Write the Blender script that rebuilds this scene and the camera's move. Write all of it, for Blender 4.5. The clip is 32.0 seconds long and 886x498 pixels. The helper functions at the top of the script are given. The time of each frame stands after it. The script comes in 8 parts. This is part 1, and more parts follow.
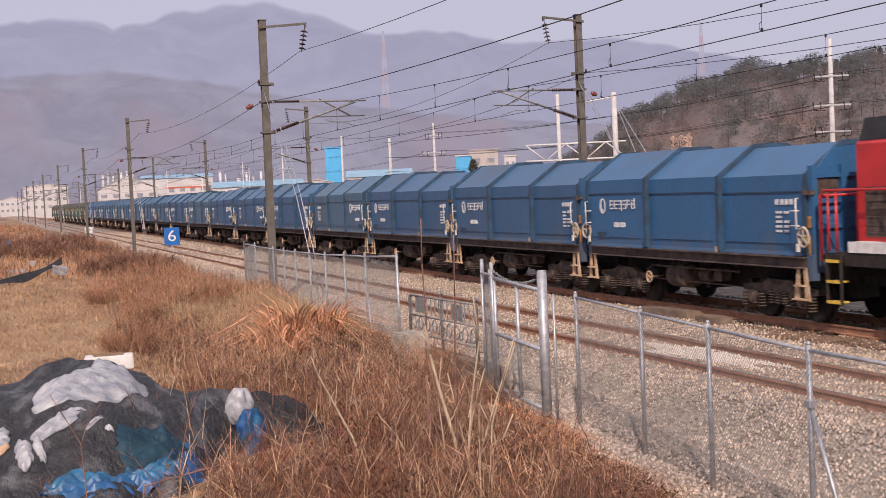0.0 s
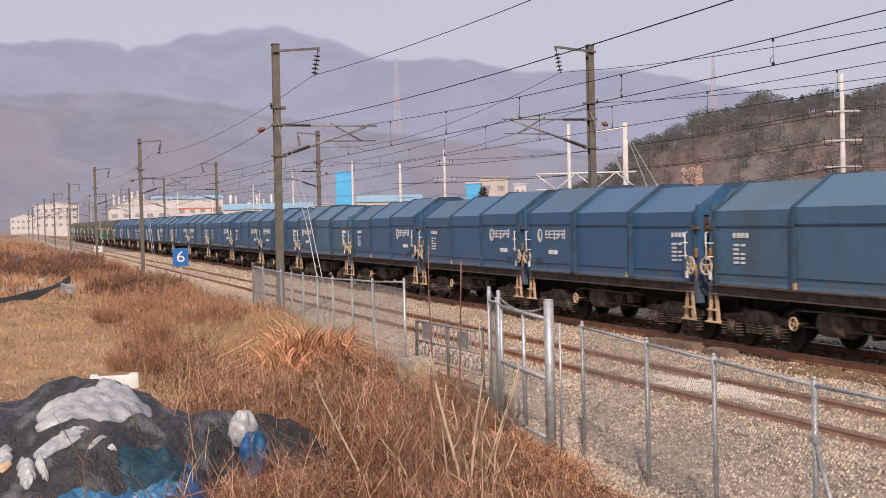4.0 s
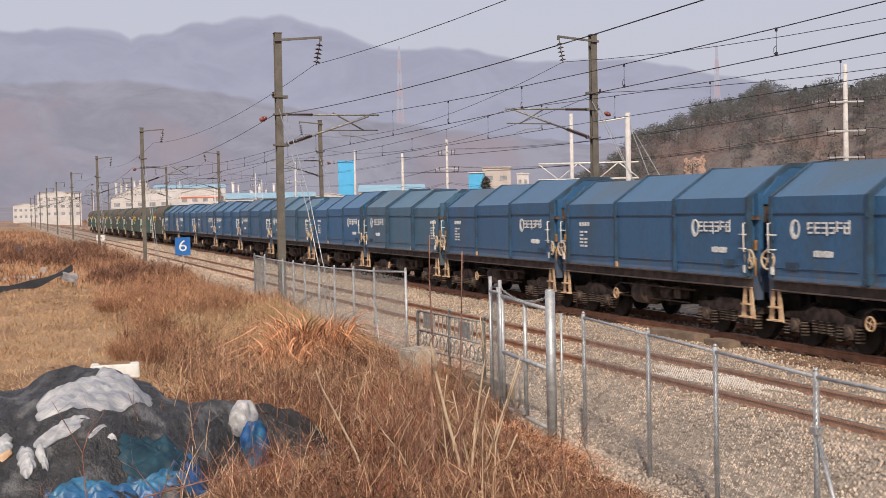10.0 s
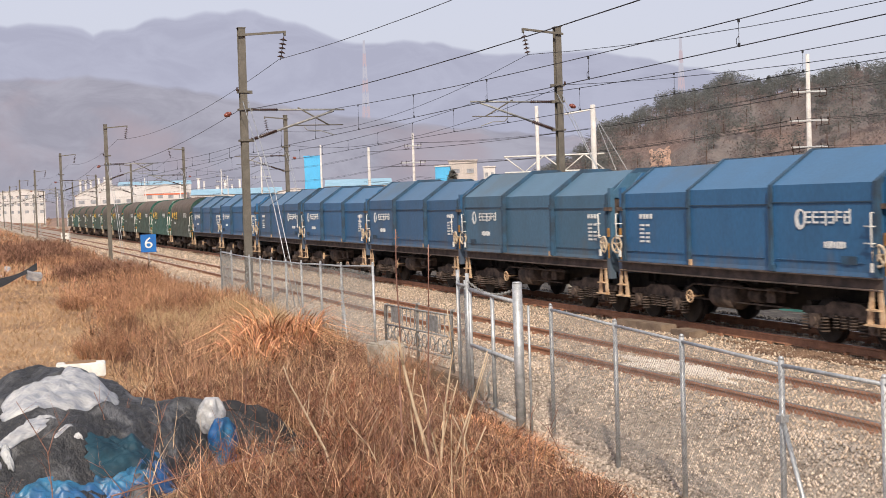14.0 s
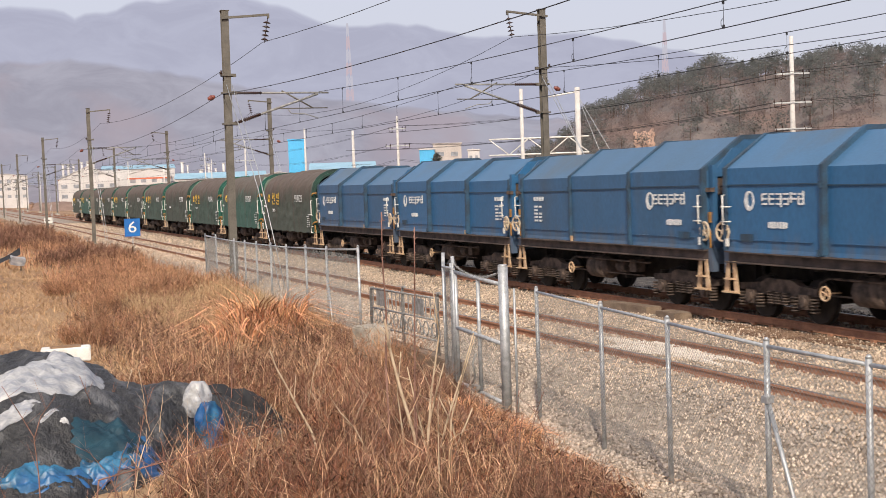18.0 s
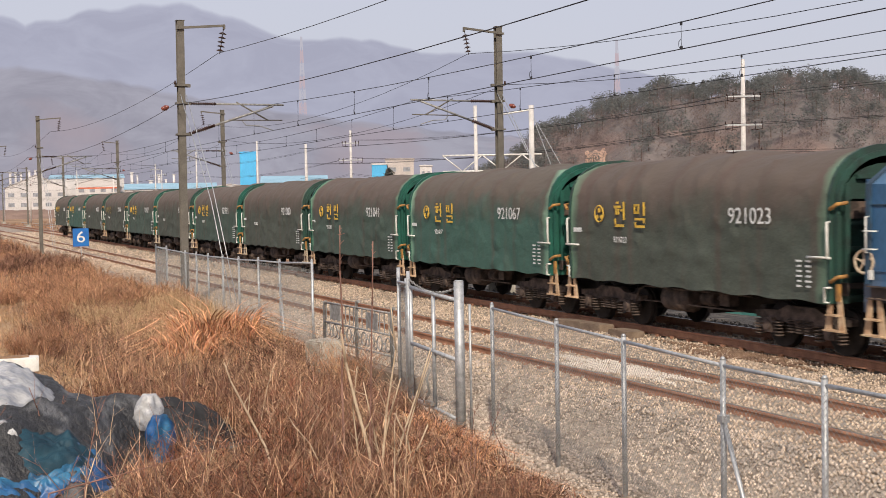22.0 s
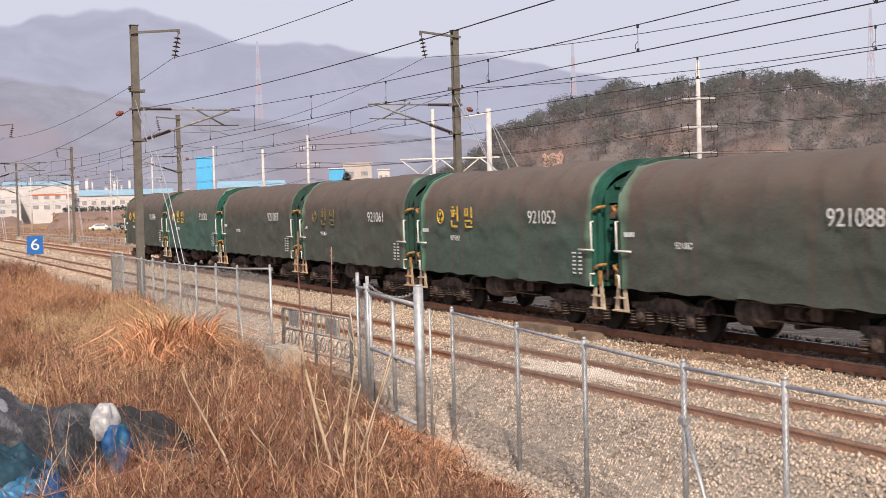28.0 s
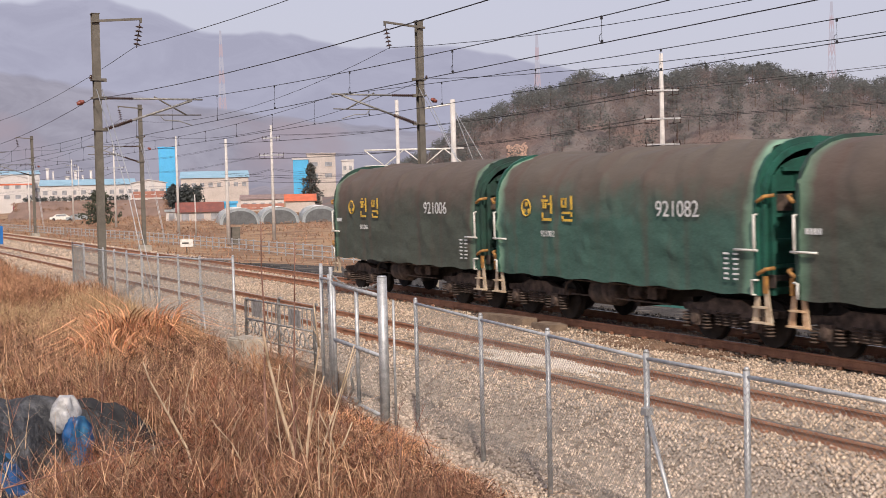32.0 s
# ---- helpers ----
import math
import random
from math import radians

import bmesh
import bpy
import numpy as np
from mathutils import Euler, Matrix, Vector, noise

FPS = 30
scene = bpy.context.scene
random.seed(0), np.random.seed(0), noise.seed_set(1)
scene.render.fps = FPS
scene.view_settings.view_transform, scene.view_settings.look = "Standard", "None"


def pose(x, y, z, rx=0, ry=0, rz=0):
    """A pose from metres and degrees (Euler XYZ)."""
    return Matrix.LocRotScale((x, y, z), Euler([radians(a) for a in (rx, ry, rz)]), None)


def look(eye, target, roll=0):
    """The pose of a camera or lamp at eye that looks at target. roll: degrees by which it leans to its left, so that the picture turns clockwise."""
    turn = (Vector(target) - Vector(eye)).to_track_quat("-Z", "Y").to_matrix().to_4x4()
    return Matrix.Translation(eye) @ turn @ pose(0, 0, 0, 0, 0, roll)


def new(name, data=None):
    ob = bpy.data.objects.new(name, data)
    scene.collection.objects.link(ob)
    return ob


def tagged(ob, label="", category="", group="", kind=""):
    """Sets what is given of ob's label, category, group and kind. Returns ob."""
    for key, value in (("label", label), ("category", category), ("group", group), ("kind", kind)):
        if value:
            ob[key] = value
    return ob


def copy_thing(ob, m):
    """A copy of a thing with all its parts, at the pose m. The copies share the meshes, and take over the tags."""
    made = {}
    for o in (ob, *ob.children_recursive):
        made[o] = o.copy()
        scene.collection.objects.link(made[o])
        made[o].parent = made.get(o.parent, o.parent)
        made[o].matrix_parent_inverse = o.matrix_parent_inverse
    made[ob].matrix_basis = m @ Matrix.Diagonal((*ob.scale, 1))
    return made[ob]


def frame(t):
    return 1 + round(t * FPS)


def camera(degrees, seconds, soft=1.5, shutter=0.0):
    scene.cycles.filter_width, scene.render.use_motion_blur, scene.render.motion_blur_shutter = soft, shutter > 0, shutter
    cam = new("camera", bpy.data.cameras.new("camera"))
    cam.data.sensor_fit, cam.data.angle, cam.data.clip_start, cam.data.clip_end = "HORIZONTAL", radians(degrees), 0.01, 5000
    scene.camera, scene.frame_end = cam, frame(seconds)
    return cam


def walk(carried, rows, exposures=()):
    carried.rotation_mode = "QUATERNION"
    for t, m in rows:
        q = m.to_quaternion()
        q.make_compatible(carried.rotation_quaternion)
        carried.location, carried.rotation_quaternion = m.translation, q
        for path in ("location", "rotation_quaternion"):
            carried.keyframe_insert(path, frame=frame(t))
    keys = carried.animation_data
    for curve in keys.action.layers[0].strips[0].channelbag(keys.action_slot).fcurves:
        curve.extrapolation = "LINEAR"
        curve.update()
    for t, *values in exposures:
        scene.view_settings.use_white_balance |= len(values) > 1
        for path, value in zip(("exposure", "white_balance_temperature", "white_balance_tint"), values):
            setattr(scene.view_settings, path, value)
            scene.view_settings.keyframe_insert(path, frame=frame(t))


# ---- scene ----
# camera and its walk
cam = camera(39.04, 32.0, soft=0.7, shutter=0.25)
PATH = [
    (0, pose(-0.013, -0.075, 2.982, 87.338, 2.613, -20.066)),
    (0.5, pose(-0.015, -0.081, 2.982, 87.099, 2.647, -20.108)),
    (1, pose(-0.009, -0.071, 2.976, 86.938, 2.746, -20.063)),
    (1.5, pose(-0.009, -0.061, 2.987, 86.872, 3.090, -20.113)),
    (2, pose(0.001, -0.066, 2.985, 86.674, 3.086, -20.137)),
    (2.5, pose(0.001, -0.061, 3.000, 86.810, 2.135, -20.171)),
    (3, pose(-0.005, -0.080, 2.983, 88.997, 0.916, -20.002)),
    (3.5, pose(-0.004, -0.086, 2.982, 88.756, 1.248, -19.579)),
    (5.5, pose(0.007, -0.079, 2.982, 88.213, 1.962, -20.204)),
    (6, pose(0.010, -0.084, 2.983, 88.048, 1.812, -20.332)),
    (6.5, pose(0.009, -0.083, 2.988, 87.693, 1.594, -20.351)),
    (7, pose(0.005, -0.094, 2.988, 88.189, 1.346, -20.498)),
    (7.5, pose(0.004, -0.098, 2.991, 88.316, 0.859, -20.700)),
    (8, pose(0.006, -0.087, 2.999, 88.682, 0.924, -19.849)),
    (8.5, pose(-0.006, -0.093, 2.986, 88.178, 0.807, -19.080)),
    (9, pose(-0.011, -0.083, 2.987, 88.224, 0.460, -19.409)),
    (9.5, pose(0.006, -0.064, 2.986, 88.175, 1.419, -19.743)),
    (10, pose(0.025, -0.054, 2.984, 88.103, 1.242, -19.516)),
    (10.5, pose(0.029, -0.056, 2.989, 88.057, 0.967, -19.343)),
    (11, pose(0.038, -0.041, 2.990, 88.055, 1.034, -19.518)),
    (11.5, pose(0.046, -0.045, 2.985, 88.086, 1.735, -19.654)),
    (12, pose(0.042, -0.051, 2.987, 88.100, 2.041, -19.961)),
    (12.5, pose(0.044, -0.054, 2.984, 87.867, 1.733, -20.399)),
    (13, pose(0.040, -0.059, 2.984, 87.731, 1.914, -20.835)),
    (13.5, pose(0.034, -0.058, 2.986, 87.739, 1.821, -21.067)),
    (14, pose(0.040, -0.051, 2.984, 87.769, 1.906, -21.027)),
    (14.5, pose(0.037, -0.059, 2.978, 87.748, 2.101, -20.868)),
    (16.5, pose(0.043, -0.051, 2.984, 87.858, 2.473, -21.185)),
    (17, pose(0.043, -0.049, 2.981, 87.743, 1.509, -21.408)),
    (17.5, pose(0.041, -0.058, 2.981, 87.331, 1.460, -21.699)),
    (18, pose(0.028, -0.041, 2.979, 86.974, 2.094, -21.743)),
    (18.5, pose(-0.018, -0.010, 2.981, 86.618, 1.142, -21.506)),
    (19, pose(-0.052, 0.019, 2.979, 87.702, 0.711, -22.813)),
    (19.5, pose(-0.048, 0.036, 2.977, 87.546, 0.557, -23.002)),
    (20, pose(-0.040, 0.038, 2.977, 87.542, 0.292, -22.745)),
    (20.5, pose(-0.039, 0.041, 2.976, 88.051, 0.365, -22.962)),
    (21, pose(-0.042, 0.040, 2.976, 88.092, 0.660, -23.385)),
    (21.5, pose(-0.040, 0.046, 2.975, 87.894, 0.680, -23.673)),
    (22, pose(-0.029, 0.047, 2.971, 87.632, 1.053, -23.962)),
    (22.5, pose(-0.028, 0.051, 2.974, 87.394, 1.127, -24.282)),
    (23, pose(-0.030, 0.051, 2.975, 87.161, 1.188, -24.501)),
    (23.5, pose(-0.035, 0.058, 2.972, 87.125, 1.169, -24.630)),
    (24, pose(-0.029, 0.057, 2.970, 87.199, 1.253, -24.867)),
    (24.5, pose(-0.037, 0.058, 2.975, 87.284, 1.235, -24.976)),
    (26.5, pose(-0.030, 0.068, 2.968, 86.938, 1.765, -25.544)),
    (27, pose(-0.004, 0.125, 2.986, 87.118, 1.218, -25.531)),
    (27.5, pose(-0.004, 0.128, 2.983, 87.516, 1.691, -25.779)),
    (28, pose(-0.003, 0.126, 2.977, 87.759, 1.539, -25.886)),
    (28.5, pose(-0.006, 0.125, 2.977, 87.904, 1.542, -26.112)),
    (29, pose(-0.001, 0.128, 2.977, 87.964, 1.159, -26.282)),
    (29.5, pose(0.004, 0.132, 2.975, 87.762, 1.109, -26.537)),
    (30, pose(-0.002, 0.133, 2.979, 87.552, 1.219, -26.820)),
    (30.5, pose(-0.005, 0.129, 2.979, 87.628, 1.012, -26.866)),
    (31, pose(0.008, 0.143, 2.975, 87.522, 1.393, -27.019)),
    (31.5, pose(0.002, 0.140, 2.975, 87.417, 1.461, -27.291)),
    (32, pose(0.010, 0.146, 2.976, 87.302, 1.392, -27.530)),
]
EXPOSE = ((0, -0.14, 6300, 22), (1, -0.10, 6370, 22), (2, -0.28, 6450, 22), (3.1, -0.10, 6450, 19), (6, -0.06, 6400, 15), (7, 0.02, 6500, 11), (8, 0.03, 6500, 11), (10, -0.08, 6450, 12), (12, 0.14, 6430, 10), (14, 0.17, 6400, 10),
          (17, 0.20, 6420, 10), (18, 0.17, 6420, 10), (20, 0.06, 6440, 10), (22, 0.03, 6430, 10), (23, 0.06, 6430, 10), (24, 0.06, 6450, 10), (27, 0.27, 6500, 12), (28, 0.19, 6450, 13), (30, 0.14, 6450, 12), (32, 0.0, 6400, 14))
walk(cam, PATH, EXPOSE)
# world, sun
world = bpy.data.worlds.new("world")
scene.world = world
world.use_nodes = True
wn, wl = world.node_tree.nodes, world.node_tree.links
bg = wn["Background"]
sky = wn.new("ShaderNodeTexSky")
sky.sky_type = "NISHITA"
sky.sun_disc = False
SUN_ELEV, SUN_AZ = 38.0, 204.0   # degrees; azimuth clockwise from +y
sky.sun_elevation = radians(SUN_ELEV)
sky.sun_rotation = radians(SUN_AZ)
sky.dust_density = 4.0
sky.air_density = 1.0
haze = wn.new("ShaderNodeMixRGB")
haze.inputs[0].default_value = 0.75
haze.inputs[2].default_value = (7.0, 6.95, 7.9, 1)
wl.new(sky.outputs[0], haze.inputs[1])
wl.new(haze.outputs[0], bg.inputs[0])
bg.inputs[1].default_value = 0.098

sun = new("sun", bpy.data.lights.new("sun", "SUN"))
sun.data.energy = 3.9
sun.data.angle = radians(1.5)
sun.data.color = (1.0, 0.88, 0.72)
_e, _a = radians(SUN_ELEV), radians(SUN_AZ)
sun.matrix_world = look((0, 0, 60), (-math.cos(_e) * math.sin(_a), -math.cos(_e) * math.cos(_a), 60 - math.sin(_e)))
scene.view_settings.exposure = 0.0

# ---- materials ----
def material(name, color, rough=0.8, metal=0.0, color2=None, scale=3.0, detail_scale=40.0, mix=0.5, bump=0.2, bump_scale=60.0,
             per_object=0.0, per_island=0.0, spec=0.3, stretch=(1, 1, 1), bump_dist=0.02, color3=None, mix3=0.4):
    """A surface with stains at one scale and grain at another, over the object's own space."""
    m = bpy.data.materials.new(name)
    m.use_nodes = True
    n, l = m.node_tree.nodes, m.node_tree.links
    b = n["Principled BSDF"]
    b.inputs["Roughness"].default_value = rough
    b.inputs["Metallic"].default_value = metal
    b.inputs["Specular IOR Level"].default_value = spec
    tc = n.new("ShaderNodeTexCoord")
    mp = n.new("ShaderNodeMapping")
    mp.inputs["Scale"].default_value = stretch
    l.new(tc.outputs["Object"], mp.inputs[0])
    c2 = color2 or tuple(c * 0.6 for c in color)
    n1 = n.new("ShaderNodeTexNoise")
    n1.inputs["Scale"].default_value = scale
    n1.inputs["Detail"].default_value = 6
    l.new(mp.outputs[0], n1.inputs[0])
    n2 = n.new("ShaderNodeTexNoise")
    n2.inputs["Scale"].default_value = detail_scale
    n2.inputs["Detail"].default_value = 3
    l.new(mp.outputs[0], n2.inputs[0])
    r1 = n.new("ShaderNodeValToRGB")
    r1.color_ramp.elements[0].position, r1.color_ramp.elements[1].position = 0.5 - mix * 0.3, 0.5 + mix * 0.3
    r1.color_ramp.elements[0].color = (*c2, 1)
    r1.color_ramp.elements[1].color = (*color, 1)
    l.new(n1.outputs[0], r1.inputs[0])
    out = r1.outputs[0]
    if color3:
        n3 = n.new("ShaderNodeTexNoise")
        n3.inputs["Scale"].default_value = scale * 0.37
        n3.inputs["Detail"].default_value = 5
        l.new(mp.outputs[0], n3.inputs[0])
        r3 = n.new("ShaderNodeValToRGB")
        r3.color_ramp.elements[0].position, r3.color_ramp.elements[1].position = 0.62 - mix3 * 0.4, 0.72 - mix3 * 0.3
        l.new(n3.outputs[0], r3.inputs[0])
        mx = n.new("ShaderNodeMixRGB")
        mx.inputs[2].default_value = (*color3, 1)
        l.new(r3.outputs[0], mx.inputs[0])
        l.new(out, mx.inputs[1])
        out = mx.outputs[0]
    ov = n.new("ShaderNodeMixRGB")
    ov.blend_type = "OVERLAY"
    ov.inputs[0].default_value = 0.35
    l.new(out, ov.inputs[1])
    l.new(n2.outputs[0], ov.inputs[2])
    out = ov.outputs[0]
    if per_object or per_island:
        hv = n.new("ShaderNodeHueSaturation")
        if per_island:
            src = n.new("ShaderNodeNewGeometry").outputs["Random Per Island"]
        else:
            src = n.new("ShaderNodeObjectInfo").outputs["Random"]
        mr = n.new("ShaderNodeMapRange")
        a = per_island or per_object
        mr.inputs[3].default_value, mr.inputs[4].default_value = 1 - a, 1 + a
        l.new(src, mr.inputs[0])
        l.new(mr.outputs[0], hv.inputs["Value"])
        mr2 = n.new("ShaderNodeMapRange")
        mr2.inputs[3].default_value, mr2.inputs[4].default_value = 0.5 - a * 0.05, 0.5 + a * 0.05
        l.new(n2.outputs[0], mr2.inputs[0])
        l.new(mr2.outputs[0], hv.inputs["Hue"])
        l.new(out, hv.inputs["Color"])
        out = hv.outputs[0]
    l.new(out, b.inputs["Base Color"])
    if bump:
        bp = n.new("ShaderNodeBump")
        bp.inputs["Strength"].default_value = bump
        bp.inputs["Distance"].default_value = bump_dist
        nb = n.new("ShaderNodeTexNoise")
        nb.inputs["Scale"].default_value = bump_scale
        nb.inputs["Detail"].default_value = 4
        l.new(mp.outputs[0], nb.inputs[0])
        l.new(nb.outputs[0], bp.inputs["Height"])
        l.new(bp.outputs[0], b.inputs["Normal"])
    return m


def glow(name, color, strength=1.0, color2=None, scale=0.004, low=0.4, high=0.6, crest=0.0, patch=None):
    """Emissive far distance, kilometres of lit haze painted into its colour: the crest melts into the sky, russet woods
    show in patches.
    """
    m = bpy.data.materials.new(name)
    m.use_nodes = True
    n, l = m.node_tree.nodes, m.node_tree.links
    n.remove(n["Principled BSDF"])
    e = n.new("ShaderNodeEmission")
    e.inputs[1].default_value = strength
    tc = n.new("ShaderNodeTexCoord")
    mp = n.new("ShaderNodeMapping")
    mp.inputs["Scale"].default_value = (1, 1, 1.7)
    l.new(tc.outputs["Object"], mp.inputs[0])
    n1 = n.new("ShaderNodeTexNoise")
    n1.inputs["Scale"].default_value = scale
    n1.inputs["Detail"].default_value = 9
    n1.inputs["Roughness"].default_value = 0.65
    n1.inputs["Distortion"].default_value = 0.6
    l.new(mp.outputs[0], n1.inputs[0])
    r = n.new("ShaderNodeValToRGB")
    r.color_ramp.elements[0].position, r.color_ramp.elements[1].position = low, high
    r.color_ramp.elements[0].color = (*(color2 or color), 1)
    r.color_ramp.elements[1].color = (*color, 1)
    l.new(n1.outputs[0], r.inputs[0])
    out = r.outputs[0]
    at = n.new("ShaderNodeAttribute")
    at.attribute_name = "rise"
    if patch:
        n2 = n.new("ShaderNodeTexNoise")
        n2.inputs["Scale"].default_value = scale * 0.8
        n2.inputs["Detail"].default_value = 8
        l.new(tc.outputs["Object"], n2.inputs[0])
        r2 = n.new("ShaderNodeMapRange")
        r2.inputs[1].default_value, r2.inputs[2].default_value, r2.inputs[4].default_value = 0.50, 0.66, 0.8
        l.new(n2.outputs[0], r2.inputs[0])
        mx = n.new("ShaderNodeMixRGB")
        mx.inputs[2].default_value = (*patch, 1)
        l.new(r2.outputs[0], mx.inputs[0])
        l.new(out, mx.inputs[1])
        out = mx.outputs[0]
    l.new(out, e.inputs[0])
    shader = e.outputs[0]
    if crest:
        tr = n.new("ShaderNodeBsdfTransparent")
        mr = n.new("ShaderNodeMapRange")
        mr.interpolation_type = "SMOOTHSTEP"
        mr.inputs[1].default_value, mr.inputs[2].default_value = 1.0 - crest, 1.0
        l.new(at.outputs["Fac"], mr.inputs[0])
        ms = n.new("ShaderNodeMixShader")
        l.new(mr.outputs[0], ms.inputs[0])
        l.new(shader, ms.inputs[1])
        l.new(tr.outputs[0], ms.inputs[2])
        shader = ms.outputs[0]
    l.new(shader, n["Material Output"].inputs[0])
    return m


M = {}
M["soil"] = material("dry_soil", (0.29, 0.18, 0.11), 0.95, color2=(0.17, 0.10, 0.063), scale=0.6, detail_scale=12, bump=0.6, bump_scale=14, bump_dist=0.05,
                     color3=(0.35, 0.23, 0.135), mix3=0.5)
M["field"] = M["soil"]
M["ballast"] = material("ballast_bed", (0.45, 0.38, 0.31), 0.9, color2=(0.30, 0.25, 0.205), scale=9, detail_scale=45, bump=1.0, bump_scale=22, bump_dist=0.06,
                        color3=(0.22, 0.17, 0.13), mix3=0.3)
M["stone"] = material("ballast_stone", (0.585, 0.46, 0.35), 0.85, color2=(0.42, 0.325, 0.245), scale=1.5, detail_scale=30, per_island=0.36, bump=0.2)
M["stone_grey"] = material("gravel_stone", (0.55, 0.45, 0.365), 0.85, color2=(0.38, 0.32, 0.27), scale=0.7, detail_scale=30, per_island=0.38, bump=0.2)
M["rail"] = material("rusty_rail", (0.40, 0.205, 0.125), 0.8, 0.0, color2=(0.27, 0.135, 0.085), scale=4, detail_scale=50)
M["rail_top"] = material("polished_rail_head", (0.42, 0.38, 0.36), 0.35, 0.9, color2=(0.25, 0.2, 0.18), scale=4, detail_scale=60, bump=0)
M["sleeper"] = material("concrete_sleeper", (0.34, 0.28, 0.22), 0.9, color2=(0.22, 0.17, 0.13), scale=5, detail_scale=40, per_object=0.2)
M["concrete"] = material("weathered_concrete", (0.46, 0.42, 0.36), 0.9, color2=(0.30, 0.27, 0.22), scale=4, detail_scale=60, bump=0.4)
M["pole_grey"] = material("pale_concrete_pole", (0.60, 0.57, 0.55), 0.8, color2=(0.48, 0.46, 0.44), scale=2, detail_scale=20, bump=0.1)
M["old_concrete"] = material("dusty_brown_concrete", (0.25, 0.185, 0.135), 0.9, color2=(0.16, 0.115, 0.085), scale=4, detail_scale=60, bump=0.4)
M["mast"] = material("painted_steel_mast", (0.155, 0.14, 0.12), 0.65, 0.1, color2=(0.11, 0.10, 0.085), scale=3, detail_scale=30)
M["galv"] = material("galvanised_steel", (0.52, 0.53, 0.54), 0.5, 0.55, color2=(0.36, 0.37, 0.38), scale=12, detail_scale=80, bump=0.05)
M["galv_dull"] = material("dull_galvanised_wire", (0.36, 0.36, 0.35), 0.65, 0.4, color2=(0.22, 0.21, 0.20), scale=10, detail_scale=60, bump=0)
M["wire"] = material("dark_wire", (0.035, 0.035, 0.04), 0.6, 0.3, scale=2, detail_scale=20, bump=0)
M["insulator"] = material("brown_porcelain", (0.05, 0.025, 0.02), 0.25, scale=6, bump=0, spec=0.6)
M["insulator_red"] = material("red_porcelain", (0.25, 0.07, 0.05), 0.3, scale=6, bump=0, spec=0.6)
M["cream"] = material("cream_painted_steel", (0.60, 0.44, 0.29), 0.65, color2=(0.42, 0.26, 0.15), scale=5, detail_scale=30, per_object=0.12)
M["cream_pale"] = material("dirty_cream_paint", (0.60, 0.50, 0.37), 0.65, color2=(0.40, 0.30, 0.21), scale=7, detail_scale=40, bump=0.05)
M["white"] = material("white_paint", (0.78, 0.77, 0.73), 0.6, color2=(0.60, 0.58, 0.54), scale=6, detail_scale=40, bump=0.05)
M["letter"] = material("faded_white_lettering", (0.74, 0.74, 0.72), 0.7, color2=(0.50, 0.52, 0.54), scale=14, detail_scale=60, bump=0)
M["yellow"] = material("yellow_lettering", (0.78, 0.50, 0.06), 0.7, color2=(0.55, 0.36, 0.07), scale=9, detail_scale=60, bump=0)
M["yellow_old"] = material("faded_yellow_lettering", (0.26, 0.19, 0.07), 0.8, color2=(0.17, 0.14, 0.07), scale=9, detail_scale=60, bump=0)
M["amber"] = material("amber_painted_steel", (0.45, 0.23, 0.06), 0.6, color2=(0.25, 0.13, 0.05), scale=9, detail_scale=40)
M["under"] = material("oily_underframe", (0.045, 0.036, 0.031), 0.8, 0.1, color2=(0.022, 0.019, 0.018), scale=5, detail_scale=40)
M["bogie"] = material("dusty_bogie_steel", (0.135, 0.096, 0.077), 0.85, 0.0, color2=(0.04, 0.031, 0.027), scale=6, detail_scale=40)
M["sill"] = material("dusty_wagon_sill", (0.118, 0.086, 0.073), 0.8, 0.0, color2=(0.055, 0.044, 0.04), scale=3, detail_scale=30)
M["red"] = material("red_locomotive_paint", (0.55, 0.03, 0.03), 0.4, color2=(0.42, 0.025, 0.025), scale=2, detail_scale=30, bump=0.03, spec=0.5)
M["black"] = material("black_paint", (0.03, 0.03, 0.033), 0.6, scale=3, detail_scale=30, bump=0.1)


